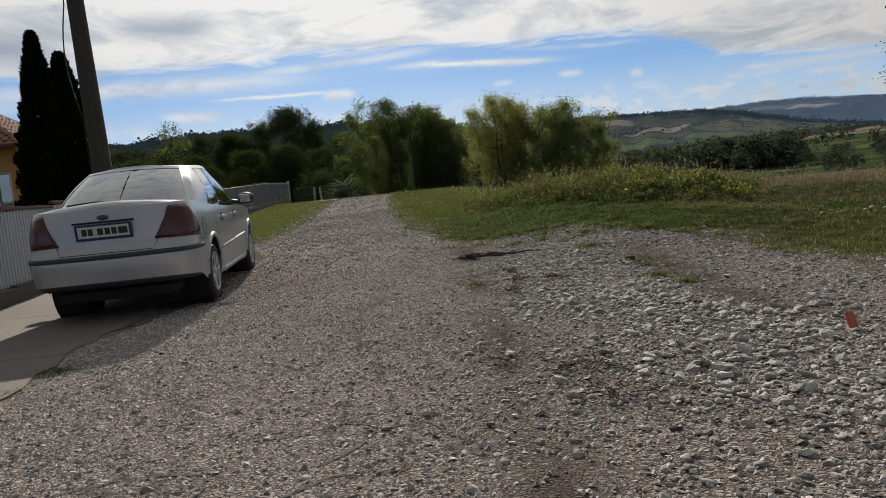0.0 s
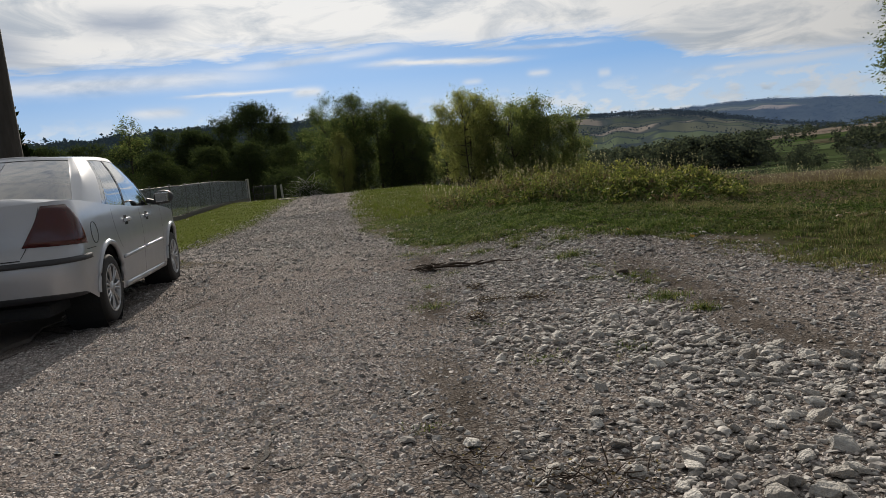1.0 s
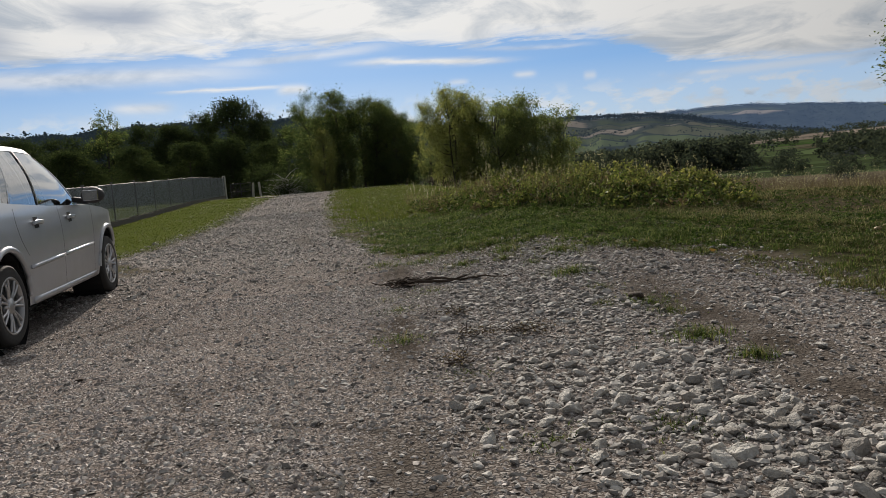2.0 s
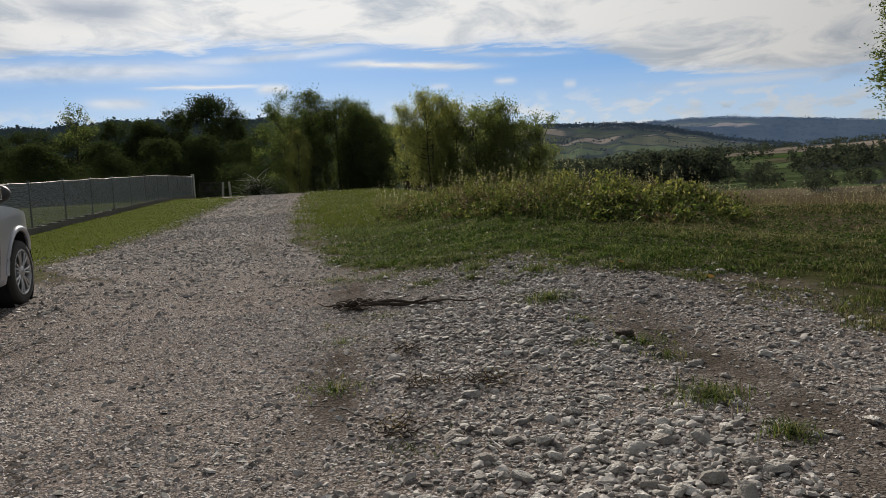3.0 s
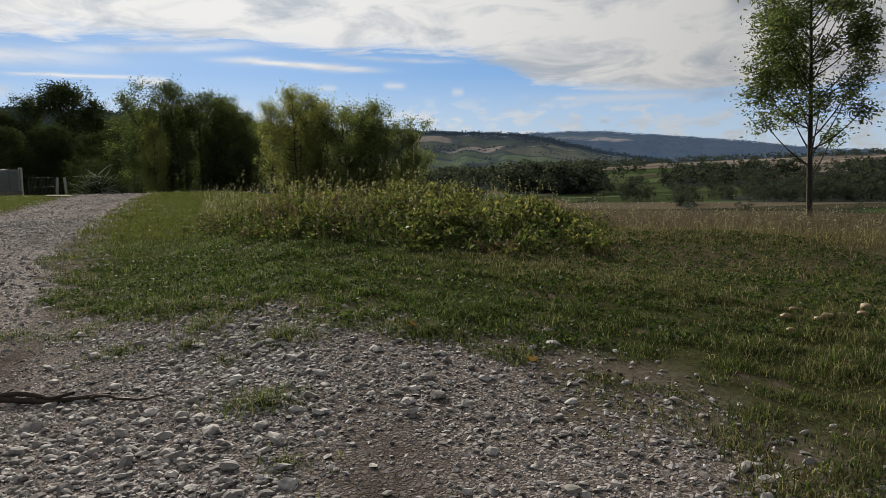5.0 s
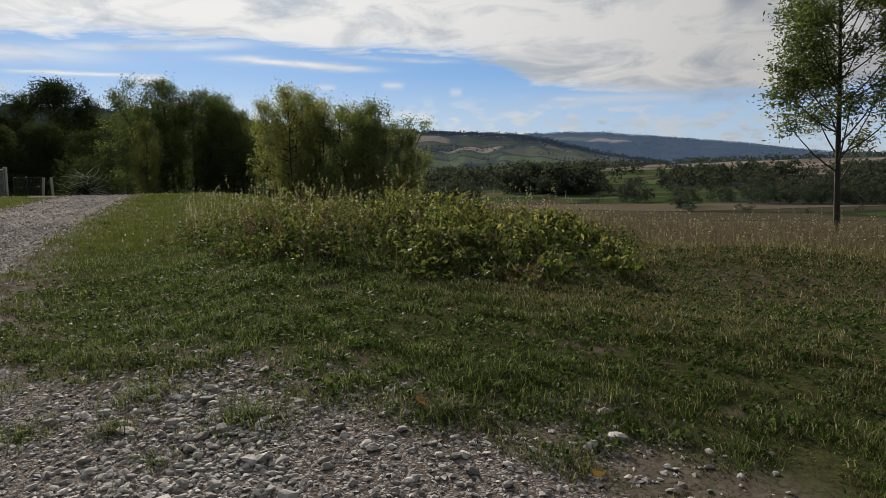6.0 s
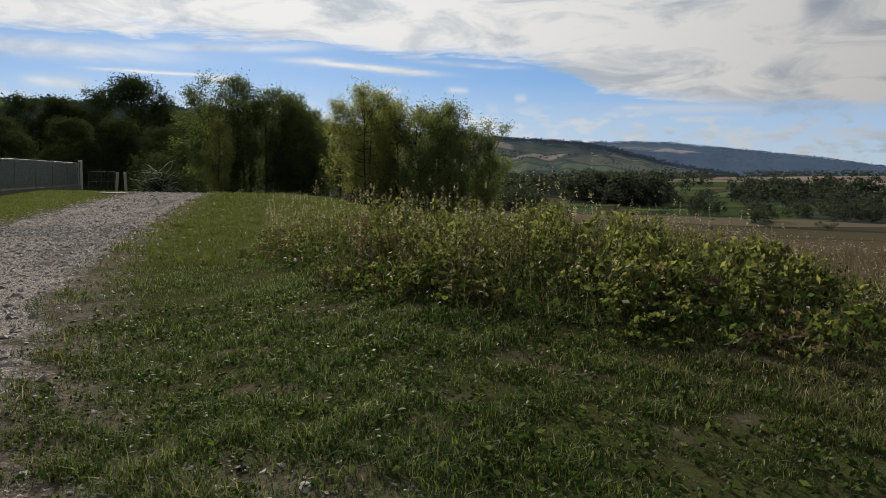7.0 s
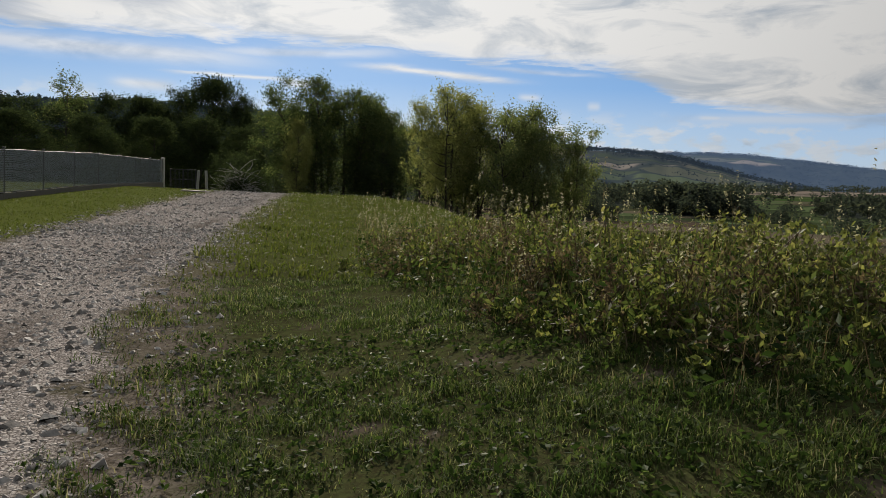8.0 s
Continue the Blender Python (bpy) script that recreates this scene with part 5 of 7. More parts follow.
def pebble(seed, corners):
    """A broken stone: the hull of a few corners, flattened, with flat faces and sharp edges."""
    rng = random.Random(seed)
    bm = bmesh.new()
    wide, flat = rng.uniform(0.58, 0.9), rng.uniform(0.28, 0.48)
    for k in range(corners):
        d = Vector((rng.gauss(0, 1), rng.gauss(0, 1), rng.gauss(0, 1))).normalized()
        d *= rng.uniform(0.92, 1.08) / max(abs(d.x), abs(d.y), abs(d.z)) ** 0.35
        bm.verts.new((d.x * 0.5, d.y * 0.5 * wide, d.z * 0.5 * flat))
    hull = bmesh.ops.convex_hull(bm, input=bm.verts)
    bmesh.ops.delete(bm, geom=[v for v in bm.verts if not v.link_faces], context="VERTS")
    bmesh.ops.recalc_face_normals(bm, faces=bm.faces)
    bm.verts.index_update()
    v = np.array([v.co[:] for v in bm.verts])
    f = np.array([[q.index for q in face.verts] for face in bm.faces])
    bm.free()
    return v, f


def shard(seed):
    """A small flat chip, its underside pressed into the ground."""
    rng = np.random.default_rng(seed)
    v = np.array([(0.5, 0, 0), (0, 0.36, 0), (-0.5, 0, 0), (0, -0.36, 0), (0.16, 0.07, 0.15), (-0.2, -0.06, 0.14)]) + rng.normal(0, 0.07, (6, 3)) - np.array([[0, 0, 0.1]] * 4 + [[0, 0, 0]] * 2)
    f = np.array([(0, 1, 4), (4, 1, 5), (1, 2, 5), (2, 3, 5), (5, 3, 4), (3, 0, 4)])
    return v, f


def turned_about(rng, n, tilt):
    a, b, c = rng.random(n) * 2 * np.pi, rng.normal(0, tilt, n), rng.normal(0, tilt, n)
    z, o = np.zeros(n), np.ones(n)
    rz = np.stack([np.stack([np.cos(a), -np.sin(a), z], -1), np.stack([np.sin(a), np.cos(a), z], -1), np.stack([z, z, o], -1)], 1)
    rx = np.stack([np.stack([o, z, z], -1), np.stack([z, np.cos(b), -np.sin(b)], -1), np.stack([z, np.sin(b), np.cos(b)], -1)], 1)
    ry = np.stack([np.stack([np.cos(c), z, np.sin(c)], -1), np.stack([z, o, z], -1), np.stack([-np.sin(c), z, np.cos(c)], -1)], 1)
    return rz @ rx @ ry


def strewn(rng, x, y, size, shapes, tilt=0.35, sit=0.12):
    """Stones of the given sizes strewn on the ground, as one set of places and faces."""
    out, pick = [], rng.integers(0, len(shapes), len(x))
    z = height(x, y)
    for k, (v, f) in enumerate(shapes):
        m = np.where(pick == k)[0]
        if not len(m):
            continue
        r = turned_about(rng, len(m), tilt)
        p = np.einsum("nij,vj->nvi", r, v) * size[m][:, None, None] + np.stack([x[m], y[m], z[m] + size[m] * sit], -1)[:, None]
        out.append((p.reshape(-1, 3), (f[None] + np.arange(len(m))[:, None, None] * len(v)).reshape(-1, f.shape[1])))
    return joined(out)


def spots(rng, n, x0, x1, y0, y1, keep):
    x, y = rng.uniform(x0, x1, n), rng.uniform(y0, y1, n)
    m = rng.random(n) < keep(x, y)
    return x[m], y[m]


def gravel():
    rng = np.random.default_rng(40)
    coarse = [pebble(k, 22) for k in range(14)]
    small = [pebble(k + 20, 11) for k in range(8)]
    chips = [shard(k) for k in range(8)]

    def loose(x, y):
        """How thick the loose stones lie: thinned along the ruts and where feet and wheels pass."""
        g = np.clip(gravel_depth(x, y) / 1.3 + 0.65, 0, 1) * smooth_step(x, -0.2, 0.7)
        mid = np.interp(y, [0, 2.5, 5, 9], [2.0, 1.85, 1.35, 1.25])
        heap = np.where(x < mid, 0.10, 0.24) + 0.76 * np.exp(-((x - mid) / 0.70) ** 4)
        rut = (1 - 0.94 * rut_line(x, y)) * (1 - 0.65 * smooth_step(y, 8.7, 9.5) * (1 - smooth_step(x, 1.2, 1.8)))
        path = np.clip(0.68 + 0.5 * wave(x, y, 0.6, 4.0), 0.25, 1)
        return g * rut * path * heap

    x, y = spots(rng, 33000, -0.2, 4.5, 0.8, 11.0, loose)
    s = np.clip(rng.lognormal(-3.36, 0.42, len(x)), 0.018, 0.085) * (1 + 0.12 * np.exp(-((x - 1.9) ** 2 + (y - 3.4) ** 2) / 3))
    big = np.argsort(-s * np.clip(1.6 - np.hypot(x - 1.8, y - 4.2) / 5, 0.2, 2))[:280]
    rest = np.ones(len(x), bool)
    rest[big] = False
    tagged(part_np("gravel", *strewn(rng, x[rest], y[rest], s[rest], coarse, 0.24, 0.10), LIMESTONE, None, "loose pale limestone gravel on the verge of the road"), category="gravel", kind="stuff")
    x2, y2 = spots(rng, 120000, -0.8, 4.4, 0.8, 11.0, lambda x, y: (0.25 + 0.75 * smooth_step(x, -0.3, 0.6)) * np.clip(loose(x, y) * 0.9 + 0.34 * (gravel_depth(x, y) > -0.7 * rng.random(len(x))) * (1 - 0.8 * rut_line(x, y)), 0, 1))
    s2 = np.clip(rng.lognormal(-3.75, 0.36, len(x2)), 0.012, 0.045)
    half = rng.random(len(x2)) < 0.4
    tagged(part_np("fine_gravel", *strewn(rng, x2[half], y2[half], s2[half], small, 0.28, 0.10), LIMESTONE, None, "small pale gravel between the larger stones"), category="gravel", kind="stuff")
    tagged(part_np("stone_chips", *strewn(rng, x2[~half], y2[~half], s2[~half], chips, 0.2, 0.07), CHIP, None, "flat limestone chips scattered between the stones"), category="gravel", kind="stuff")

    def packed(x, y):
        return np.clip(gravel_depth(x, y) / 1.1 + 0.7, 0, 1) * (1 - 0.8 * smooth_step(x, 0.0, 1.0)) * np.clip(0.7 + 0.4 * wave(x, y, 1.1, 8.0), 0.25, 1) * (1 - 0.75 * rut_line(x, y))

    x3, y3 = spots(rng, 95000, -3.0, 0.8, 0.8, 9.0, packed)
    x4, y4 = spots(rng, 42000, -5.5, 0.6, 9.0, 22.0, packed)
    x5, y5 = spots(rng, 11000, -7.0, -1.0, 20.0, 38.0, packed)
    s3 = np.concatenate([np.clip(rng.lognormal(-3.9, 0.42, len(x3)), 0.010, 0.05), np.clip(rng.lognormal(-3.65, 0.5, len(x4)), 0.012, 0.08), np.clip(rng.lognormal(-3.2, 0.4, len(x5)), 0.02, 0.10)])
    x3, y3 = np.concatenate([x3, x4, x5]), np.concatenate([y3, y4, y5])
    # pale stones increase with distance, partly to brighten the road like glancing sun
    pale = rng.random(len(x3)) < 0.12 + 0.78 * smooth_step(y3, 8.0, 13.0)
    tagged(part_np("road_chippings", *strewn(rng, x3[~pale], y3[~pale], s3[~pale], chips, 0.10, 0.035), CHIP, None, "grey chippings pressed into the packed road surface"), category="gravel", kind="stuff")
    tagged(part_np("road_gravel", *strewn(rng, x3[pale], y3[pale], s3[pale] * 1.35, chips, 0.16, 0.07), LIMESTONE, None, "pale gravel strewn along the road to the brow"), category="gravel", kind="stuff")
    bed = tagged(new("stone_heap"), "heap of larger pale limestone lumps on the gravel", "stones")
    meshes = [mesh_np("stone", *c, LIMESTONE_ONE) for c in coarse]
    turn = rng.random(len(big)) * 360
    for k, i in enumerate(big):
        ob = under(new("stone", meshes[k % len(meshes)]), bed)
        size = float(s[i]) * 1.1
        ob.matrix_local = pose(x[i], y[i], float(height(x[i], y[i])) + size * 0.12, float(rng.normal(0, 14)), float(rng.normal(0, 14)), turn[k]) @ Matrix.Scale(size, 4)


def single_stone_material():
    m, nt, b, pos = material("limestone_lump")
    r = nt.nodes.new("ShaderNodeObjectInfo").outputs["Random"]
    col = ramp(nt, r, (0.0, (0.24, 0.22, 0.195)), (0.5, (0.44, 0.42, 0.385)), (1.0, (0.66, 0.635, 0.59)))
    col = blend(nt, ramp(nt, noise_tex(nt, pos, 3.0, 5), (0.35, 0.0), (0.7, 0.6)), col, (0.16, 0.145, 0.125))
    plug(nt, b, "Base Color", col)
    plug(nt, b, "Roughness", 0.85)
    plug(nt, b, "Normal", bump(nt, noise_tex(nt, pos, 6.0, 5), 0.5, 0.08))
    return m


LIMESTONE_ONE = single_stone_material()
gravel()


def road_cracks():
    """Cracks of the packed road: narrow ragged strips that branch, grit and recess shade in one dark colour."""
    rng = np.random.default_rng(44)
    # flat strips; the dark tone covers grit and the shade of the recess
    grit = plain("crack_grit_shade", (0.028, 0.025, 0.022), 0.95, 0, 0.3, 40.0, 0.8)
    quads = []

    def run(x, y, turn, long, wide, depth):
        n = max(4, int(long / 0.022))
        pts, w = [], []
        for k in range(n):
            pts.append((x, y))
            w.append(0.5 * wide * (0.25 + 0.75 * math.sin(math.pi * (k + 0.5) / n) ** 0.5) * rng.uniform(0.1, 1.5))
            turn += rng.normal(0, 0.30) - 0.04 * math.sin(k * 0.3)
            x, y = x + 0.022 * math.cos(turn), y + 0.022 * math.sin(turn)
            if depth and rng.random() < 0.035:
                run(x, y, turn + rng.choice([-1, 1]) * rng.uniform(0.6, 1.3), long * rng.uniform(0.3, 0.6), wide * 0.75, depth - 1)
        p, w = np.array(pts), np.array(w)
        d = np.gradient(p, axis=0)
        d /= np.linalg.norm(d, axis=1, keepdims=True) + 1e-9
        side = np.column_stack([-d[:, 1], d[:, 0]]) * w[:, None] * 0.5
        a, b = p + side, p - side
        za, zb = height(a[:, 0], a[:, 1]) + 0.004, height(b[:, 0], b[:, 1]) + 0.004
        a, b = np.column_stack([a, za]), np.column_stack([b, zb])
        quads.append(np.stack([a[:-1], b[:-1], b[1:], a[1:]], 1).reshape(-1, 3))

    for x, y, turn, long, wide in ((-0.9, 1.5, 0.5, 1.6, 0.026), (0.15, 1.5, 1.8, 1.8, 0.030), (-0.3, 2.6, 0.2, 1.1, 0.024), (-1.9, 2.0, 0.7, 1.5, 0.020), (-0.05, 2.9, 1.6, 2.6, 0.028), (-1.2, 3.6, 0.3, 1.4, 0.018), (-1.6, 2.9, 1.2, 1.6, 0.016), (-0.6, 4.4, 1.7, 2.2, 0.020), (-2.0, 5.2, 0.2, 1.8, 0.016), (0.35, 2.2, 1.3, 1.2, 0.024), (-1.0, 6.6, 0.1, 1.2, 0.018), (0.1, 5.6, 1.7, 2.0, 0.026), (-2.2, 3.4, 1.5, 1.2, 0.016), (-0.5, 1.1, 2.2, 1.0, 0.022)):
        run(x, y, turn, long, wide, 2)
    v = np.concatenate(quads)
    tagged(part_np("road_cracks", v, np.arange(len(v)).reshape(-1, 4), grit, None, "dark cracks branching across the packed road"), category="cracks", kind="stuff")


road_cracks()


# ---- grass ----
GRASS = leafy("grass_blades", (0.026, 0.042, 0.014), (0.130, 0.182, 0.054), (0.30, 0.30, 0.145), 0.45, 0.55, 0.03)
GRASS_DARK = leafy("deep_green_blades", (0.016, 0.030, 0.010), (0.090, 0.145, 0.042), (0.20, 0.23, 0.10), 0.5, 0.55, 0.03)
LAWN = leafy("sunlit_lawn", (0.075, 0.095, 0.022), (0.11, 0.135, 0.032), (0.15, 0.155, 0.05), 0.45)
STRAW = leafy("straw_blades", (0.10, 0.082, 0.054), (0.215, 0.178, 0.118), (0.37, 0.325, 0.235), 0.5)
DRY_BLADE = leafy("dry_short_blades", (0.055, 0.046, 0.028), (0.225, 0.195, 0.118), (0.46, 0.415, 0.29), 0.45, 0.6, 0.02)
DUSK = leafy("dead_weed_stalks", (0.085, 0.064, 0.056), (0.165, 0.128, 0.112), (0.26, 0.21, 0.185), 0.4)
RUSSET = leafy("russet_stalks", (0.085, 0.062, 0.045), (0.19, 0.14, 0.095), (0.30, 0.24, 0.16), 0.4)
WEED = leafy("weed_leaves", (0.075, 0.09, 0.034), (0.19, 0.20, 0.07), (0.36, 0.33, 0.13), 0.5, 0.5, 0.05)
LONG_GRASS = leafy("long_grass", (0.06, 0.075, 0.03), (0.15, 0.16, 0.06), (0.30, 0.27, 0.13), 0.5)
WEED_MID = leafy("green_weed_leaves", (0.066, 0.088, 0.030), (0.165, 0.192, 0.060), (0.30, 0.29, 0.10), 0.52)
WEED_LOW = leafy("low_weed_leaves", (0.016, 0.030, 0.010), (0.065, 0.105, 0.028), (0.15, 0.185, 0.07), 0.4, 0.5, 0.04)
LITTER = leafy("dead_leaf_litter", (0.07, 0.05, 0.035), (0.17, 0.135, 0.095), (0.34, 0.30, 0.24), 0.3)
FLUFF = leafy("seed_heads", (0.20, 0.175, 0.135), (0.38, 0.345, 0.285), (0.55, 0.51, 0.44), 0.5)


def blades(rng, x, y, tall, wide, lean=0.45):
    """Bent blades of grass, three faces each."""
    n = len(x)
    a = rng.random(n) * 2 * np.pi
    b = a + rng.normal(1.57, 0.5, n)
    base = np.column_stack([x, y, height(x, y) - 0.01])
    side = np.column_stack([np.cos(a), np.sin(a), np.zeros(n)]) * (wide * 0.5)[:, None]
    out = np.column_stack([np.cos(b), np.sin(b), np.zeros(n)])
    k = np.abs(rng.normal(lean, 0.3, n))[:, None]
    h = tall[:, None]
    up = np.array([[0, 0, 1.0]])
    mid = base + up * h * 0.55 + out * h * k * 0.25
    tip = base + up * h * (1 - 0.25 * np.minimum(k, 1.5)) + out * h * k
    v = np.stack([base - side, base + side, mid + side * 0.8, mid - side * 0.8, tip], 1).reshape(-1, 3)
    q = np.array([[0, 1, 2], [0, 2, 3], [3, 2, 4]])
    return v, (q[None] + np.arange(n)[:, None, None] * 5).reshape(-1, 3)


def clump(x, y):
    return np.clip(0.68 + 0.45 * wave(x, y, 0.13, 11.0) + 0.38 * wave(x, y, 0.55, 13.0), 0.14, 1.3)


def stony_margin(x, y):
    """Ragged patches of bare stony soil in the grass along the gravel."""
    wide = np.where(np.asarray(y) > 11.2, 0.26, 0.42)
    return np.exp(-((gravel_depth(x, y) + wide) / wide) ** 2) * smooth_step(wave(x, y, 0.22, 8.0) + 0.5 * wave(x, y, 0.09, 3.0), -0.25, 0.35)


def in_grass(x, y):
    return np.clip(-gravel_depth(x, y) / 0.34 + 0.22 + 0.55 * wave(x, y, 0.16, 2.0) + 0.4 * wave(x, y, 0.5, 4.0), 0, 1) * (1 - 0.7 * bare_spots(x, y)) * (1 - 0.72 * stony_margin(x, y))


def dryness(x, y):
    return np.clip(smooth_step(x, 2.2, 4.8) * (0.60 + 0.35 * smooth_step(y, 10.5, 12)) * (1 - 0.5 * smooth_step(y, 13, 20)) + 0.22 * wave(x, y, 1.8, 7.0) + 0.35 * np.exp(-((gravel_depth(x, y) + 0.2) / 0.25) ** 2), 0, 1) * (1 - 0.75 * smooth_step(y, 13, 16) * (1 - smooth_step(x, 2, 4)))


def weed_front(x):
    return np.interp(x, [-0.4, 0.2, 0.9, 1.2, 1.6, 2.1, 2.9, 3.7, 4.4, 5.0, 5.6], [24, 18, 15.6, 14.3, 13.2, 12.5, 11.95, 11.85, 11.8, 12.6, 14.5])


def dry_front(x):
    """Where the tall dry grass of the field begins."""
    return np.interp(x, [4.6, 5.5, 5.9, 6.2, 7.0, 7.8, 9.0, 12.0], [16.0, 14.8, 14.0, 12.7, 12.5, 12.0, 11.2, 9.5])


def grass():
    rng = np.random.default_rng(50)
    areas = (
        # x0, x1, y0, y1, tries, height, width
        (-0.8, 5.2, 8.4, 13.0, 300000, 0.034, 0.0046),
        (-2.5, 7.0, 13.0, 17.0, 120000, 0.036, 0.0062),
        (2.6, 9.5, 3.0, 12.8, 135000, 0.032, 0.0056),
        (2.6, 5.4, 5.0, 8.4, 70000, 0.031, 0.0047),
        (6.5, 11.0, 12.8, 15.5, 30000, 0.036, 0.0075),
        (-4.2, 6.0, 17.0, 38.0, 80000, 0.055, 0.016),
    )
    for x0, x1, y0, y1, n, tall, wide in areas:
        x, y = spots(rng, n, x0, x1, y0, y1, lambda x, y: in_grass(x, y) * np.clip(clump(x, y) * 1.15, 0, 1) * (x > road_right(y) - 0.2))
        h = tall * rng.lognormal(0, 0.30, len(x)) * (0.35 + 1.15 * clump(x, y) ** 1.4)
        w = wide * rng.uniform(0.7, 1.3, len(x))
        dry = rng.random(len(x)) < dryness(x, y)
        deep = ~dry & (wave(x, y, 0.45, 21.0) + rng.normal(0, 0.45, len(x)) > 0.42) & (y0 < 16)
        light = ~dry & ~deep
        tagged(part_np("grass", *blades(rng, x[light], y[light], h[light], w[light], 0.7), LAWN if y0 > 16 else GRASS, None, "short green grass on the mound beside the gravel"), category="grass", kind="stuff")
        if deep.any():
            tagged(part_np("dark_grass", *blades(rng, x[deep], y[deep], h[deep] * 0.9, w[deep], 0.75), GRASS_DARK, None, "darker green grass in patches on the mound"), category="grass", kind="stuff")
        tagged(part_np("dry_grass", *blades(rng, x[dry], y[dry], h[dry] * 1.05, w[dry], 0.7), DRY_BLADE, None, "dry straw-coloured grass among the green"), category="grass", kind="stuff")
    # verge and lawn along the wire fence
    x, y = spots(rng, 80000, -14.0, -3.6, 12.2, 42.0, lambda x, y: np.clip((road_left(y) - x) / 0.3 + 0.3, 0, 1) * np.clip(clump(x, y), 0.3, 1))
    tagged(part_np("lawn", *blades(rng, x, y, 0.040 * rng.lognormal(0, 0.3, len(x)), rng.uniform(0.012, 0.024, len(x)), 0.9), LAWN, None, "sunlit yellow-green lawn along the fence"), category="grass", kind="stuff")
    # tall dry grass of the field
    x, y = spots(rng, 105000, 4.6, 26.0, 10.2, 34.0, lambda x, y: np.clip((y - dry_front(x) + 0.7 * wave(x, y, 0.8, 2.0)) / 1.5, 0, 1) * np.clip(clump(x, y), 0.2, 1))
    h = rng.lognormal(math.log(0.25), 0.3, len(x)) * (0.5 + 0.5 * smooth_step(y - dry_front(x), 0.0, 1.8))
    straw = rng.random(len(x)) < np.clip(1.7 - (y - dry_front(x) - 0.7 * wave(x, y, 1.2, 3.0)) / 2.0, 0.05, 0.95)
    tagged(part_np("tall_grass", *blades(rng, x[straw], y[straw], h[straw], rng.uniform(0.003, 0.006, straw.sum()), 1.0), STRAW, None, "tall bleached grass at the field's edge"), category="grass", kind="stuff")
    tagged(part_np("tall_weeds", *blades(rng, x[~straw], y[~straw], h[~straw] * 0.9, rng.uniform(0.004, 0.008, (~straw).sum()), 0.95), DUSK, None, "brown dead weeds covering the sloping field"), category="weeds", kind="stuff")
    heads = rng.random(len(x)) < np.where(straw, 0.30, 0.05)
    c = np.column_stack([x[heads], y[heads], height(x[heads], y[heads]) + h[heads] * 0.93])
    c = np.repeat(c, 4, axis=0) + rng.normal(0, 0.008, (heads.sum() * 4, 3)) * np.array([1, 1, 4.0])
    tagged(part_np("seed_heads", *leaf_cards(rng, c, rng.uniform(0.016, 0.036, len(c)), 0.4), FLUFF, None, "pale feathery seed heads above the dry grass"), category="grass", kind="stuff")


grass()


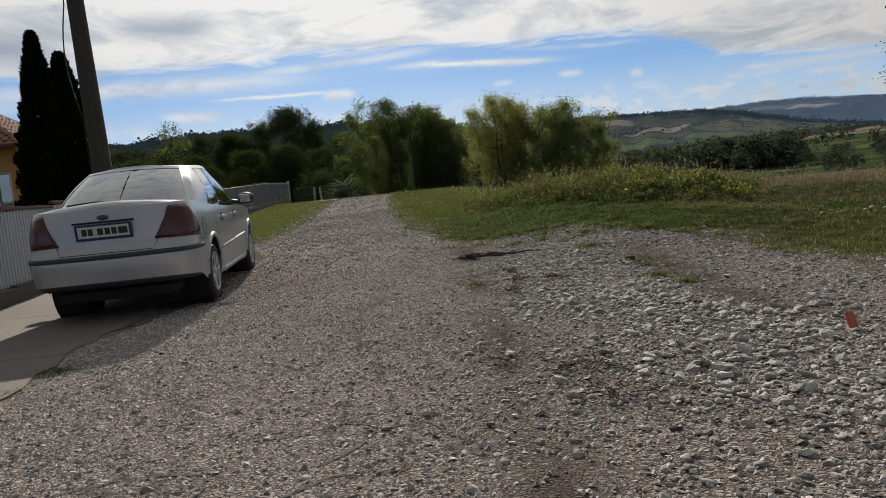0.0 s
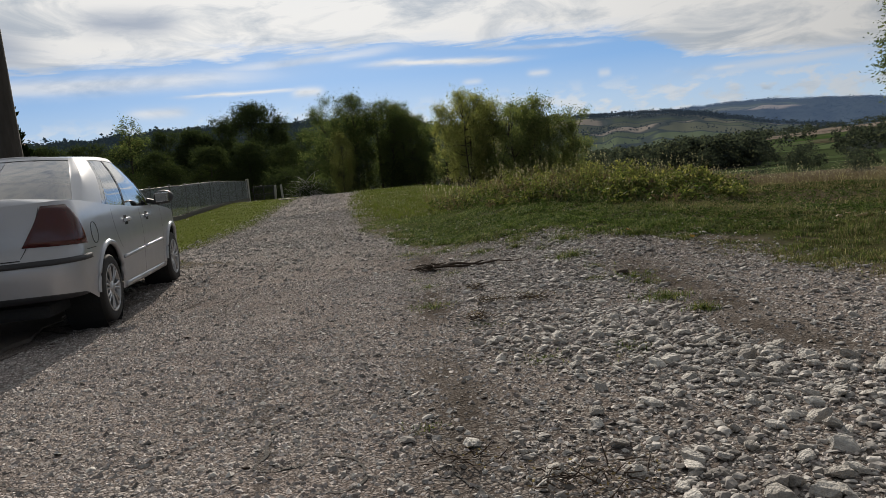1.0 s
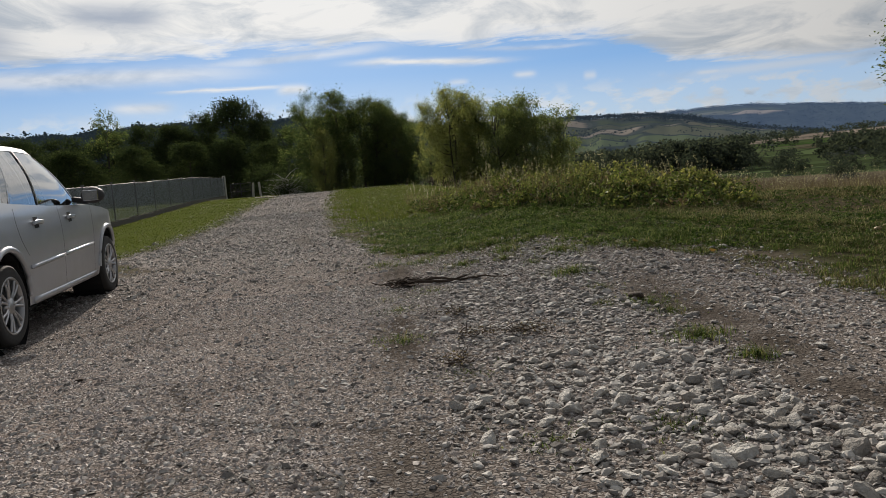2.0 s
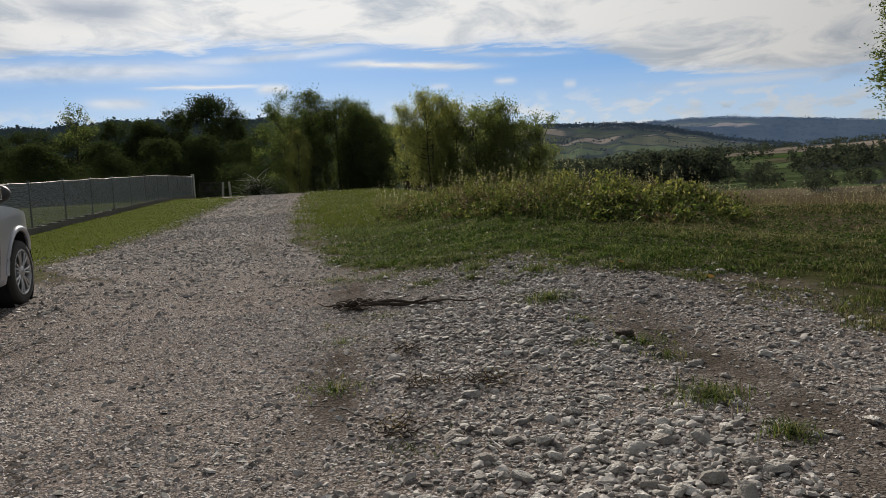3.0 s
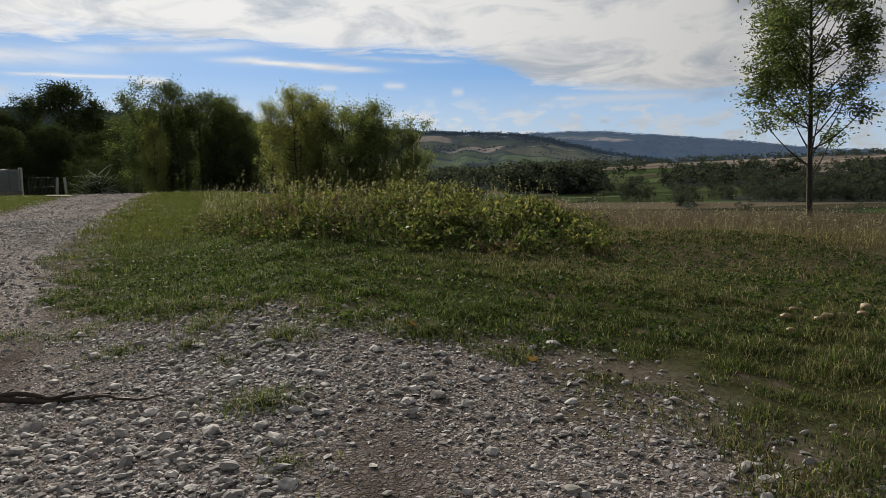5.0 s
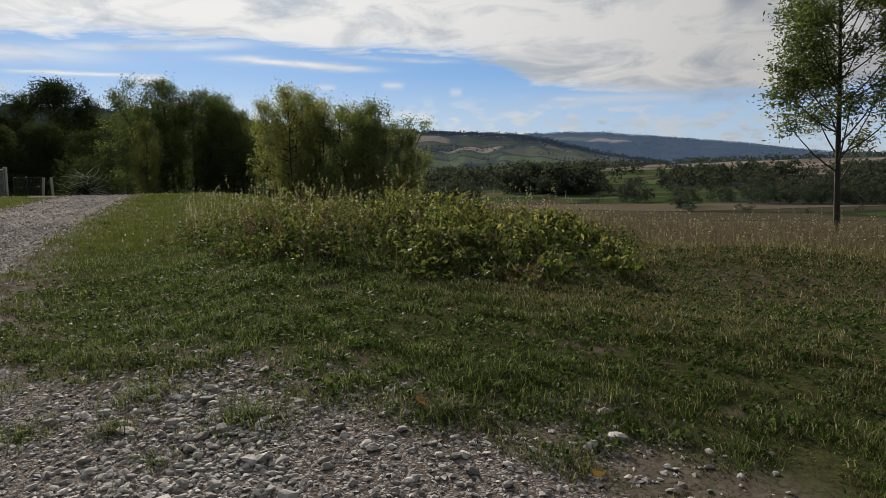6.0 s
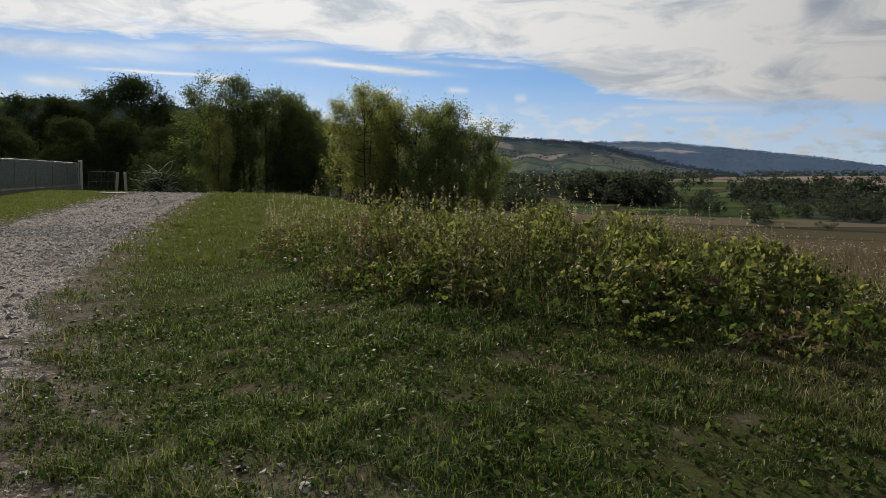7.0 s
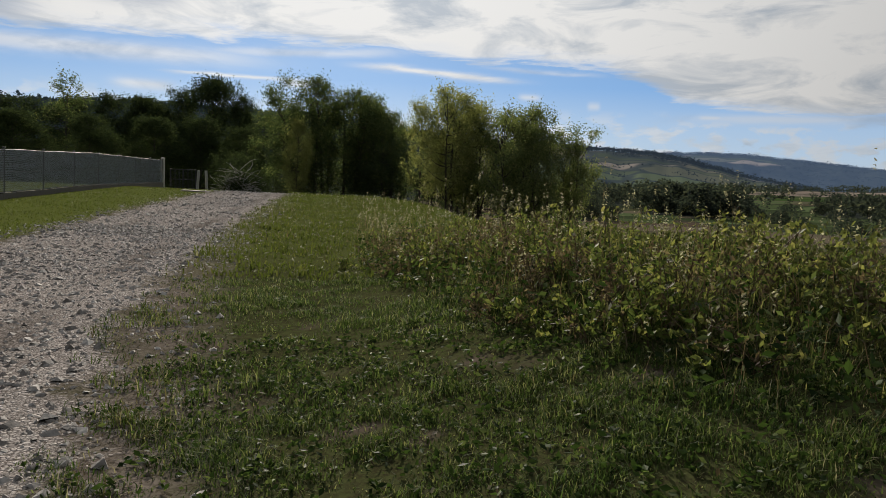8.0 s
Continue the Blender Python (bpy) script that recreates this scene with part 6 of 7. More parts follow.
def leafy_weeds():
    """Upright stems with drooping leaves, an undergrowth of low leaves, and dry stalks with seed heads."""
    rng = np.random.default_rng(60)
    def bed(x, y):
        d = y - weed_front(x)
        return np.clip(d / 0.5 + 0.4 + 0.5 * wave(x, y, 0.5, 6.0), 0, 1) * (1 - smooth_step(d, 3.5, 6.5)) * (x < 6.2)
    # plants stand in clumps of one kind, with gaps between them
    cx, cy = spots(rng, 520, -0.3, 6.2, 11.4, 20.0, bed)
    stems_of = rng.integers(4, 13, len(cx))
    tone, grow = np.repeat(rng.random(len(cx)), stems_of), np.repeat(rng.lognormal(-0.05, 0.30, len(cx)), stems_of)
    x, y = np.repeat(cx, stems_of), np.repeat(cy, stems_of)
    x, y = x + rng.normal(0, 0.11, len(x)), y + rng.normal(0, 0.11, len(x))
    n = len(x)
    tall = np.clip(rng.normal(0.295, 0.06, n) * grow, 0.12, 0.50) * (1 - 0.35 * smooth_step(y, 15, 19)) * (0.42 + 0.58 * smooth_step(y - weed_front(x), -0.1, 1.3)) * (1 - 0.3 * smooth_step(x, 4.0, 5.6))
    stems, spots_l, sizes, kind, high = [], [], [], [], []
    big = np.clip(smooth_step(x, 2.6, 4.2) * (1 - smooth_step(y, 13.6, 16)), 0, 1)
    z = height(x, y)
    for i in range(n):
        lean = rng.normal(0, 0.10, 2)
        t = np.linspace(0, 1, 4)
        p = np.column_stack([x[i] + lean[0] * t * t, y[i] + lean[1] * t * t, z[i] - 0.02 + tall[i] * t])
        stems.append(tube(p, 0.004 * (1 - 0.7 * t) + 0.001, 3))
        m = int(18 + 14 * rng.random())
        u = 0.25 + 0.78 * rng.random(m) ** 0.8
        a = rng.random(m) * 2 * np.pi
        r = (0.015 + 0.038 * rng.random(m)) * (1.25 - 0.5 * u) * (1 + 0.5 * big[i])
        spots_l.append(np.column_stack([np.interp(u, t, p[:, 0]) + np.cos(a) * r, np.interp(u, t, p[:, 1]) + np.sin(a) * r, np.interp(u, t, p[:, 2])]))
        sizes.append(rng.uniform(0.026, 0.058, m) * (1 + 0.65 * big[i]))
        kind.append(np.full(m, np.clip(tone[i] + rng.normal(0, 0.12), 0, 1)))
        high.append(u)
    tagged(part_np("weed_stems", *joined(stems), RUSSET, None, "thin brown stems of the weeds on the mound"), category="weeds", kind="stuff")
    c, s, k = np.concatenate(spots_l), np.concatenate(sizes), np.concatenate(kind)
    green = k < 0.52 + 0.40 * smooth_step(c[:, 0], 1.6, 3.2)
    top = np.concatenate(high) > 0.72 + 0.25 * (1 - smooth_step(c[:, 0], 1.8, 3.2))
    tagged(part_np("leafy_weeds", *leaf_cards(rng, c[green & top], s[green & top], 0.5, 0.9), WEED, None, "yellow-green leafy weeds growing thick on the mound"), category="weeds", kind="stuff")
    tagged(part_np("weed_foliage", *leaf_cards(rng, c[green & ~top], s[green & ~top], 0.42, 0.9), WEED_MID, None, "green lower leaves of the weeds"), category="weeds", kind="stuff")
    tagged(part_np("wilting_weeds", *leaf_cards(rng, c[~green], s[~green] * 0.8, 0.4, 0.7), RUSSET, None, "brown wilting weeds among the green ones"), category="weeds", kind="stuff")
    # low leaves coloured dark so that the gaps between weeds look shaded
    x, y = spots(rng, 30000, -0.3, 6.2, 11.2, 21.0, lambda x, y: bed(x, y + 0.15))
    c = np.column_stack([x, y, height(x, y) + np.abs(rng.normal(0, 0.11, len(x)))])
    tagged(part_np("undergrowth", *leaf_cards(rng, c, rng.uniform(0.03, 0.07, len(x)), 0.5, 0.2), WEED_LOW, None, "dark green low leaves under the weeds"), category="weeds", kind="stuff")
    # long soft grass growing through the weeds
    x, y = spots(rng, 46000, -0.6, 6.4, 11.3, 24.0, lambda x, y: bed(x, y + 0.1) * np.clip(clump(x, y), 0.15, 1) * (1 - 0.4 * smooth_step(x, 2.5, 4.0)))
    h = rng.lognormal(math.log(0.24), 0.35, len(x)) * (0.4 + 0.6 * smooth_step(y - weed_front(x), -0.1, 1.3))
    k = rng.random(len(x)) < 0.68
    tagged(part_np("long_grass", *blades(rng, x[k], y[k], h[k], np.full(k.sum(), 0.0048), 0.8), LONG_GRASS, None, "long soft grass growing through the weeds"), category="grass", kind="stuff")
    tagged(part_np("faded_grass", *blades(rng, x[~k], y[~k], h[~k], np.full((~k).sum(), 0.0045), 0.9), RUSSET, None, "faded brown grass among the weeds"), category="grass", kind="stuff")
    # dry stalks along the top of the mound and among the weeds
    x, y = spots(rng, 3800, -0.5, 6.5, 11.8, 24.0, lambda x, y: bed(x, y) * (0.75 - 0.45 * smooth_step(x, 1.8, 3.4)))
    h = rng.lognormal(math.log(0.45), 0.25, len(x)) * (0.45 + 0.55 * smooth_step(y - weed_front(x), -0.1, 1.3))
    tagged(part_np("dry_stalks", *blades(rng, x, y, h, np.full(len(x), 0.0035), 0.45), RUSSET, None, "dry grass stalks standing among the weeds"), category="grass", kind="stuff")
    pick = rng.random(len(x)) < 0.6
    top = np.column_stack([x[pick], y[pick], height(x[pick], y[pick]) + h[pick] * 0.98])
    top = np.repeat(top, 12, axis=0) + rng.normal(0, 0.006, (pick.sum() * 12, 3)) * np.array([1, 1, 4.5])
    tagged(part_np("foxtail_heads", *leaf_cards(rng, top, rng.uniform(0.014, 0.028, len(top)), 0.4), FLUFF, None, "pale foxtail heads on the dry stalks"), category="grass", kind="stuff")


leafy_weeds()


# ---- low plants and litter in the grass ----
def rosettes():
    rng = np.random.default_rng(65)
    x, y = spots(rng, 7500, -0.6, 8.0, 8.6, 14.5, in_grass)
    k = rng.integers(4, 9, len(x))
    x, y = np.repeat(x, k), np.repeat(y, k)
    c = np.column_stack([x + rng.normal(0, 0.022, len(x)), y + rng.normal(0, 0.022, len(x)), height(x, y) + rng.uniform(0.005, 0.04, len(x))])
    tagged(part_np("low_plants", *leaf_cards(rng, c, rng.uniform(0.018, 0.042, len(x)), 0.5, 0.0), WEED_LOW, None, "small broad-leaved plants in the short grass"), category="plants", kind="stuff")
    x, y = spots(rng, 1500, -0.6, 8.0, 8.2, 14.0, lambda x, y: np.clip(0.2 + 0.35 * wave(x, y, 0.6, 5.0) + 0.9 * bare_spots(x, y), 0, 1) * (gravel_depth(x, y) < 0))
    c = np.column_stack([x, y, height(x, y) + 0.03])
    tagged(part_np("leaf_litter", *leaf_cards(rng, c, rng.uniform(0.015, 0.045, len(x)), 0.4, 0.0), LITTER, None, "pale dead leaves lying in the grass"), category="leaves", kind="stuff")


rosettes()


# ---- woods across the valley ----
# leaf colours raised towards blue-grey to carry the valley's slight haze
FAR_LEAF = leafy("hazed_distant_foliage", (0.036, 0.046, 0.045), (0.062, 0.074, 0.068), (0.095, 0.100, 0.078), 0.5, 0.9, 0.0)


def distant_material(name, wood, air, foliage=False):
    """Far hills: woods and strips of field that glow faintly blue in place of haze."""
    m, nt, b, pos = material(name)
    if foliage:
        r = nt.nodes.new("ShaderNodeNewGeometry").outputs["Random Per Island"]
        col = ramp(nt, r, (0.0, tuple(c * 0.75 for c in wood)), (1.0, tuple(c * 1.35 for c in wood)))
    else:
        bent = vmath(nt, "ADD", pos, vmath(nt, "MULTIPLY", node(nt, "ShaderNodeTexNoise", Vector=pos, Scale=0.004, Detail=3.0).outputs["Color"], (160.0, 70.0, 0.0)))
        plots = vmath(nt, "MULTIPLY", bent, (0.0046, 0.0088, 0.0))
        plot = node(nt, "ShaderNodeSeparateColor", Color=cells(nt, plots, 1.0, "F1", "Color")).outputs[0]
        field = ramp(nt, plot, (0.0, (0.05, 0.06, 0.035)), (0.3, (0.10, 0.125, 0.06)), (0.5, (0.06, 0.06, 0.045)), (0.68, (0.25, 0.215, 0.175)), (0.84, (0.085, 0.095, 0.055)), (1.0, (0.17, 0.14, 0.115)))
        trees = blend(nt, noise_tex(nt, pos, 0.03, 5, 0.65), tuple(c * 0.6 for c in wood), tuple(c * 1.3 for c in wood))
        field = blend(nt, ramp(nt, cells(nt, plots, 1.0, "DISTANCE_TO_EDGE"), (0.03, 0.9), (0.075, 0.0)), field, trees)
        col = blend(nt, ramp(nt, attribute(nt, "wood"), (0.4, 0.0), (0.6, 1.0)), field, trees)
    plug(nt, b, "Base Color", col)
    plug(nt, b, "Roughness", 1.0)
    plug(nt, b, "Specular IOR Level", 0.0)
    # the hills emit this colour themselves, standing in for the haze
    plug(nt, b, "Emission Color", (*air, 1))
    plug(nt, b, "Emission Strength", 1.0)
    return m


def far_hill(label, crest, near, far, base, cover, air, seed, clumps, tall):
    """A range of hills: crest is a row of (bearing, degrees over the horizon); it rises from base at the distance near to its top at far."""
    az, el = np.array(crest).T
    a = np.linspace(az[0], az[-1], 150)
    s = np.linspace(0, 1.25, 34)
    ga, gs = np.meshgrid(np.radians(a), s, indexing="ij")
    d = near + (far - near) * gs + 25 * wave(ga * 400, gs * 9, 4.0, seed)
    x, y = 1.3 + d * np.sin(ga), 4.5 + d * np.cos(ga)
    top = 1.0 + far * np.tan(np.radians(np.interp(np.degrees(ga), az, el))) - tall * 0.6
    top = top * (1 + 0.008 * wave(ga * 400, ga * 0, 3.0, seed))
    swell = np.where(gs < 1, 0.55 * np.clip(gs, 0, 1) + 0.45 * smooth_step(gs, 0, 1), 1 - 2.0 * (gs - 1) ** 2)
    rough = (wave(x, y, 130.0, seed) * 0.035 + wave(x, y, 47.0, seed + 2) * 0.012) * np.sin(np.pi * np.clip(gs, 0, 1))
    z = base + (top - base) * np.clip(swell + rough, 0, 1.0)
    n, m = ga.shape
    i, j = np.meshgrid(np.arange(n - 1), np.arange(m - 1), indexing="ij")
    faces = np.stack([i * m + j, (i + 1) * m + j, (i + 1) * m + j + 1, i * m + j + 1], -1).reshape(-1, 4)
    me = mesh_np("backdrop", np.stack([x, y, z], -1).reshape(-1, 3), faces, distant_material("hazed_hill_fields", (0.040, 0.050, 0.046), air), True)
    wood = cover(np.degrees(ga), gs) + 0.35 * wave(x, y, 90.0, seed + 5)
    me.attributes.new("wood", "FLOAT", "POINT").data.foreach_set("value", np.clip(wood, 0, 1).ravel().astype(np.float32))
    tagged(new("backdrop", me), label, "hills", kind="structure")
    # clumps of trees that break the slope and the skyline
    rng = np.random.default_rng(int(seed * 10) + 700)
    u, v = rng.uniform(0, n - 1.001, clumps), np.where(rng.random(clumps) < 0.3, rng.uniform(0.93, 1.0, clumps), rng.random(clumps)) / 1.25 * (m - 1)
    iu, iv = u.astype(int), v.astype(int)
    keep = rng.random(clumps) < np.clip(wood[iu, iv] * 1.6 - 0.5, 0.04, 1)
    iu, iv, fu, fv = iu[keep], iv[keep], (u - u.astype(int))[keep], (v - v.astype(int))[keep]

    def at(g):
        return g[iu, iv] * (1 - fu) * (1 - fv) + g[iu + 1, iv] * fu * (1 - fv) + g[iu, iv + 1] * (1 - fu) * fv + g[iu + 1, iv + 1] * fu * fv

    h = tall * rng.lognormal(0, 0.25, keep.sum())
    c = np.repeat(np.column_stack([at(x), at(y), at(z) + h * 0.45]), 9, axis=0)
    hh = np.repeat(h, 9)
    c = c + rng.normal(0, 1, (len(c), 3)) * hh[:, None] * np.array([0.6, 0.6, 0.16])
    tagged(part_np("woods", *leaf_cards(rng, c, hh * rng.uniform(0.2, 0.42, len(c)), 0.8), distant_material("hazed_hill_woods", (0.036, 0.046, 0.042), air, True), None, "hazy woods on the distant hills"), category="woods", kind="stuff")


def far_hills():
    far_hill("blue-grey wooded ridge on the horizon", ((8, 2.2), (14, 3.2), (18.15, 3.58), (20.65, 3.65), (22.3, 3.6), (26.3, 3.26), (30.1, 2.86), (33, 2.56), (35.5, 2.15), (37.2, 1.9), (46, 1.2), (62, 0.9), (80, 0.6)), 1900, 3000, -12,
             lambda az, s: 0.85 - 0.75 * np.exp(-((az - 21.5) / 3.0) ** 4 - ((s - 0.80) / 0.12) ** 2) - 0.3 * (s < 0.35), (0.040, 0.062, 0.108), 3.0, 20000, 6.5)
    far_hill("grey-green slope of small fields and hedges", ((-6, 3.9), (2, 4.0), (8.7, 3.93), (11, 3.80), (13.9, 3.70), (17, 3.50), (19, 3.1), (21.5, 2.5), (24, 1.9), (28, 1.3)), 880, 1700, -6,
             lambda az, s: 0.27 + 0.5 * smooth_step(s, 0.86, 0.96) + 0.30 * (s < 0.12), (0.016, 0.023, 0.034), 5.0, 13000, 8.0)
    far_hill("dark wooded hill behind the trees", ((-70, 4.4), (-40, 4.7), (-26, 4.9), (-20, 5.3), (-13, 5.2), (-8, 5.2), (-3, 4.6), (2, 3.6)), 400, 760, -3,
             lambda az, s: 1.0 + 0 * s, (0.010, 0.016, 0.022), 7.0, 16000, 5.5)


far_hills()


def far_woods():
    rng = np.random.default_rng(70)

    def scatter(n, az0, az1, d0, d1, keep, cards, tall, lobes):
        az, d = np.radians(rng.uniform(az0, az1, n)), np.sqrt(rng.uniform(d0**2, d1**2, n))
        x, y = 1 + d * np.sin(az), 6 + d * np.cos(az)
        m = rng.random(n) < keep(x, y, d)
        x, y = x[m], y[m]
        h = tall * np.clip(rng.lognormal(0, 0.25, len(x)), 0.5, 1.4) * (np.interp(np.degrees(np.arctan2(x - 1, y - 6)), [14, 16, 23, 26, 33, 36], [0.9, 1.25, 1.25, 0.8, 0.9, 0.7]) if d1 < 700 else 1.0)
        # each crown is a few lobes, each lobe a cloud of leaf sprays
        base = np.repeat(np.column_stack([x, y, height(x, y)]), lobes, axis=0)
        hh = np.repeat(h, lobes)
        lift = rng.uniform(0.10, 0.86, len(hh))
        wide = 0.24 * np.sin(np.pi * np.clip(lift, 0.1, 0.95)) ** 0.6
        mid = base + np.column_stack([rng.normal(0, 1, len(hh)) * hh * wide, rng.normal(0, 1, len(hh)) * hh * wide, lift * hh])
        c, hs = np.repeat(mid, cards, axis=0), np.repeat(hh, cards)
        o = rng.normal(0, 1, (len(c), 3))
        o *= (rng.random((len(c), 1)) ** 0.4) / np.linalg.norm(o, axis=1, keepdims=True)
        c = c + o * hs[:, None] * np.array([0.17, 0.17, 0.15])
        c[:, 2] = np.maximum(c[:, 2], height(c[:, 0], c[:, 1]) + 0.1)
        return leaf_cards(rng, c, hs * 0.42 / math.sqrt(cards) * rng.uniform(0.7, 1.4, len(c)), 0.75)

    def wooded(rest):
        return lambda x, y, d: smooth_step(woodland(x, y), 0.4, 0.6) + rest

    groups = [
        scatter(70, 3, 62, 90, 165, lambda x, y, d: np.clip(wave(x, y, 30, 5.0) * 1.3 - 0.1, 0.03, 1), 60, 2.6, 9),
        scatter(1300, 2, 62, 165, 300, wooded(0.01), 44, 7.0, 10),
        scatter(2300, 2, 62, 300, 430, wooded(0.006), 24, 9.5, 9),
        scatter(2600, 2, 62, 430, 700, wooded(0.012), 10, 9.5, 8),
        scatter(9000, 0, 62, 700, 1400, wooded(0.006), 6, 8.0, 4),
        scatter(500, -50, 2, 140, 430, lambda x, y, d: np.clip(wave(x, y, 90, 4.0) + 0.6, 0.3, 1), 10, 6.0, 7),
    ]
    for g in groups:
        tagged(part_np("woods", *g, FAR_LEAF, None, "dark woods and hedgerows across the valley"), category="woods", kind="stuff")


far_woods()


# ---- apron, slab and gate ----
def picket_line(y):
    return -5.45 - 0.1743 * (y - 5.4)


def concrete_apron():
    """A worn concrete strip between the road and the white fence, in cast bays with a ragged outer edge."""
    root = tagged(new("concrete_apron"), "worn concrete apron between the white fence and the road", "pavement", kind="structure")
    edges = np.array([-3.0, -0.4, 2.2, 4.8, 7.4, 10.0, 12.4])
    for a, b in zip(edges[:-1], edges[1:]):
        ys, us = np.linspace(a + 0.006, b - 0.006, 14), np.linspace(0, 1, 14)
        top = []
        for y in ys:
            x0, x1 = picket_line(y) + 0.05, -2.74 - 0.165 * max(0.0, y - 3.6) + 0.05 * math.sin(y * 2.1) + 0.035 * math.sin(y * 7.3) + 0.02 * math.sin(y * 19.0)
            top += [(x0 + (x1 - x0) * u, y, float(near_height(np.array(x0 + (x1 - x0) * u), np.array(y))) + 0.016 + 0.006 * math.sin(x0 + 5 * u + y * 3)) for u in us]
        top = np.array(top)
        i, j = np.meshgrid(np.arange(13), np.arange(13), indexing="ij")
        f = np.stack([i * 14 + j, i * 14 + j + 1, (i + 1) * 14 + j + 1, (i + 1) * 14 + j], -1).reshape(-1, 4)
        low = top - np.array([0, 0, 0.12])
        ring = [k for k in range(14)] + [14 * k + 13 for k in range(1, 14)] + [13 * 14 + k for k in range(12, -1, -1)] + [14 * k for k in range(12, 0, -1)]
        rim = np.array([(p, p + 196, q + 196, q) for p, q in zip(ring, ring[1:] + ring[:1])])
        part_np("slab", np.concatenate([top, low]), np.concatenate([f, rim]), APRON, root)
    return root


concrete_apron()


def gate():
    """Two pale posts with a dark netted gate, past the end of the wire fence."""
    root = tagged(new("garden_gate"), "dark netted garden gate between two pale posts", "gate")
    x0, y0 = fence_spot(44.4) + 0.15, 44.6
    for k, dx in enumerate((1.35, 1.75)):
        z = float(height(x0 + dx, y0))
        part("gate_post", box(pose(x0 + dx, y0 + 0.1, z + 0.5, 0, 4 - 7 * k, 0), (0.11, 0.11, 1.15), 0.015), DEAD, root)
    z = float(height(x0 + 0.7, y0))
    bm = bmesh.new()
    for dz in (0.12, 0.62, 1.08):
        add_box(bm, pose(x0 + 0.7, y0, z + dz), (1.22, 0.035, 0.035), 0.006)
    for dx in (0.11, 0.7, 1.29):
        add_box(bm, pose(x0 + dx, y0, z + 0.6), (0.035, 0.03, 1.0), 0.006)
    part("gate_frame", bm, TRIM, root)
    rods = [tube([(x0 + 0.12 + k * 0.06, y0, z + 0.12), (x0 + 0.12 + k * 0.06, y0, z + 1.08)], [0.006, 0.006], 4) for k in range(20)]
    part_np("gate_rods", *joined(rods), TRIM, root)
    return root


gate()


def twig(rng, start, way, long, r, bend=0.25, n=7):
    way = np.array(way, float)
    way /= np.linalg.norm(way)
    p, out = np.array(start, float), []
    for k in range(n):
        out.append(p.copy())
        way = way + rng.normal(0, bend, 3) / math.sqrt(n)
        way /= np.linalg.norm(way)
        p = p + way * long / (n - 1)
    return tube(out, r * (1 - 0.8 * np.linspace(0, 1, n)) + 0.001, 5), np.array(out)


def brush_pile():
    """A heap of bleached cut branches."""
    rng = np.random.default_rng(81)
    cx, cy = -7.9, 45.2
    cz = float(height(cx, cy))
    pieces = []
    for k in range(120):
        a, out = rng.random() * 2 * math.pi, rng.random() ** 0.6
        start = (cx + math.cos(a) * out * 0.5, cy + math.sin(a) * out * 0.45, cz + (1 - 0.7 * out * out) * rng.uniform(0.0, 1.35))
        b = a + rng.normal(0, 1.0)
        q, _ = twig(rng, start, (math.cos(b), math.sin(b), rng.uniform(-0.35, 0.65)), rng.uniform(0.5, 1.3), rng.uniform(0.010, 0.028), 0.4, 8)
        q[0][:, 2] = np.maximum(q[0][:, 2], cz + 0.01)
        pieces.append(q)
    v, f = joined(pieces)
    ob = new("brush_pile")
    tagged(ob, "heap of bleached cut branches beside the road", "brush pile")
    tagged(part_np("brushwood", v, f, DEAD, ob, "", True), kind="stuff")
    # dark green bush leaves added to the core so the heap looks dark inside
    c = rng.normal(0, 1, (5200, 3)) * np.array([0.52, 0.4, 0.33]) + np.array([cx, cy + 0.3, cz + 0.55])
    c[:, 2] = np.maximum(c[:, 2], cz + 0.05)
    tagged(part_np("dead_leaves", *leaf_cards(rng, c, rng.uniform(0.06, 0.13, 5200), 0.6), LEAF_DARK, ob), kind="stuff")
    return ob


brush_pile()


def doorstep():
    x, y = -7.0, 35.6
    ob = part("stone_slab", box(pose(x, y, float(height(x, y)) - 0.01, 1, 1, 12), (0.9, 0.6, 0.08), 0.02), APRON, None, "flat pale concrete slab lying on the verge")
    return tagged(ob, category="slab")


doorstep()


# ---- small things on the gravel ----
DARK_WOOD = bark_material("wet_dark_wood", (0.03, 0.02, 0.014), (0.085, 0.06, 0.042))
BRICK_RED = plain("red_shard", (0.42, 0.085, 0.06), 0.6, 0, 0.15, 30.0)
LEAF_ORANGE = leafy("orange_leaf", (0.17, 0.10, 0.04), (0.24, 0.15, 0.06), None, 0.3)
CLOD = plain("dark_clod", (0.055, 0.038, 0.028), 0.95, 0, 0.3, 20.0, 0.9, 0.0, 0.02)
FRUIT = plain("yellow_fruit", (0.26, 0.19, 0.09), 0.6, 0, 0.25, 20.0)


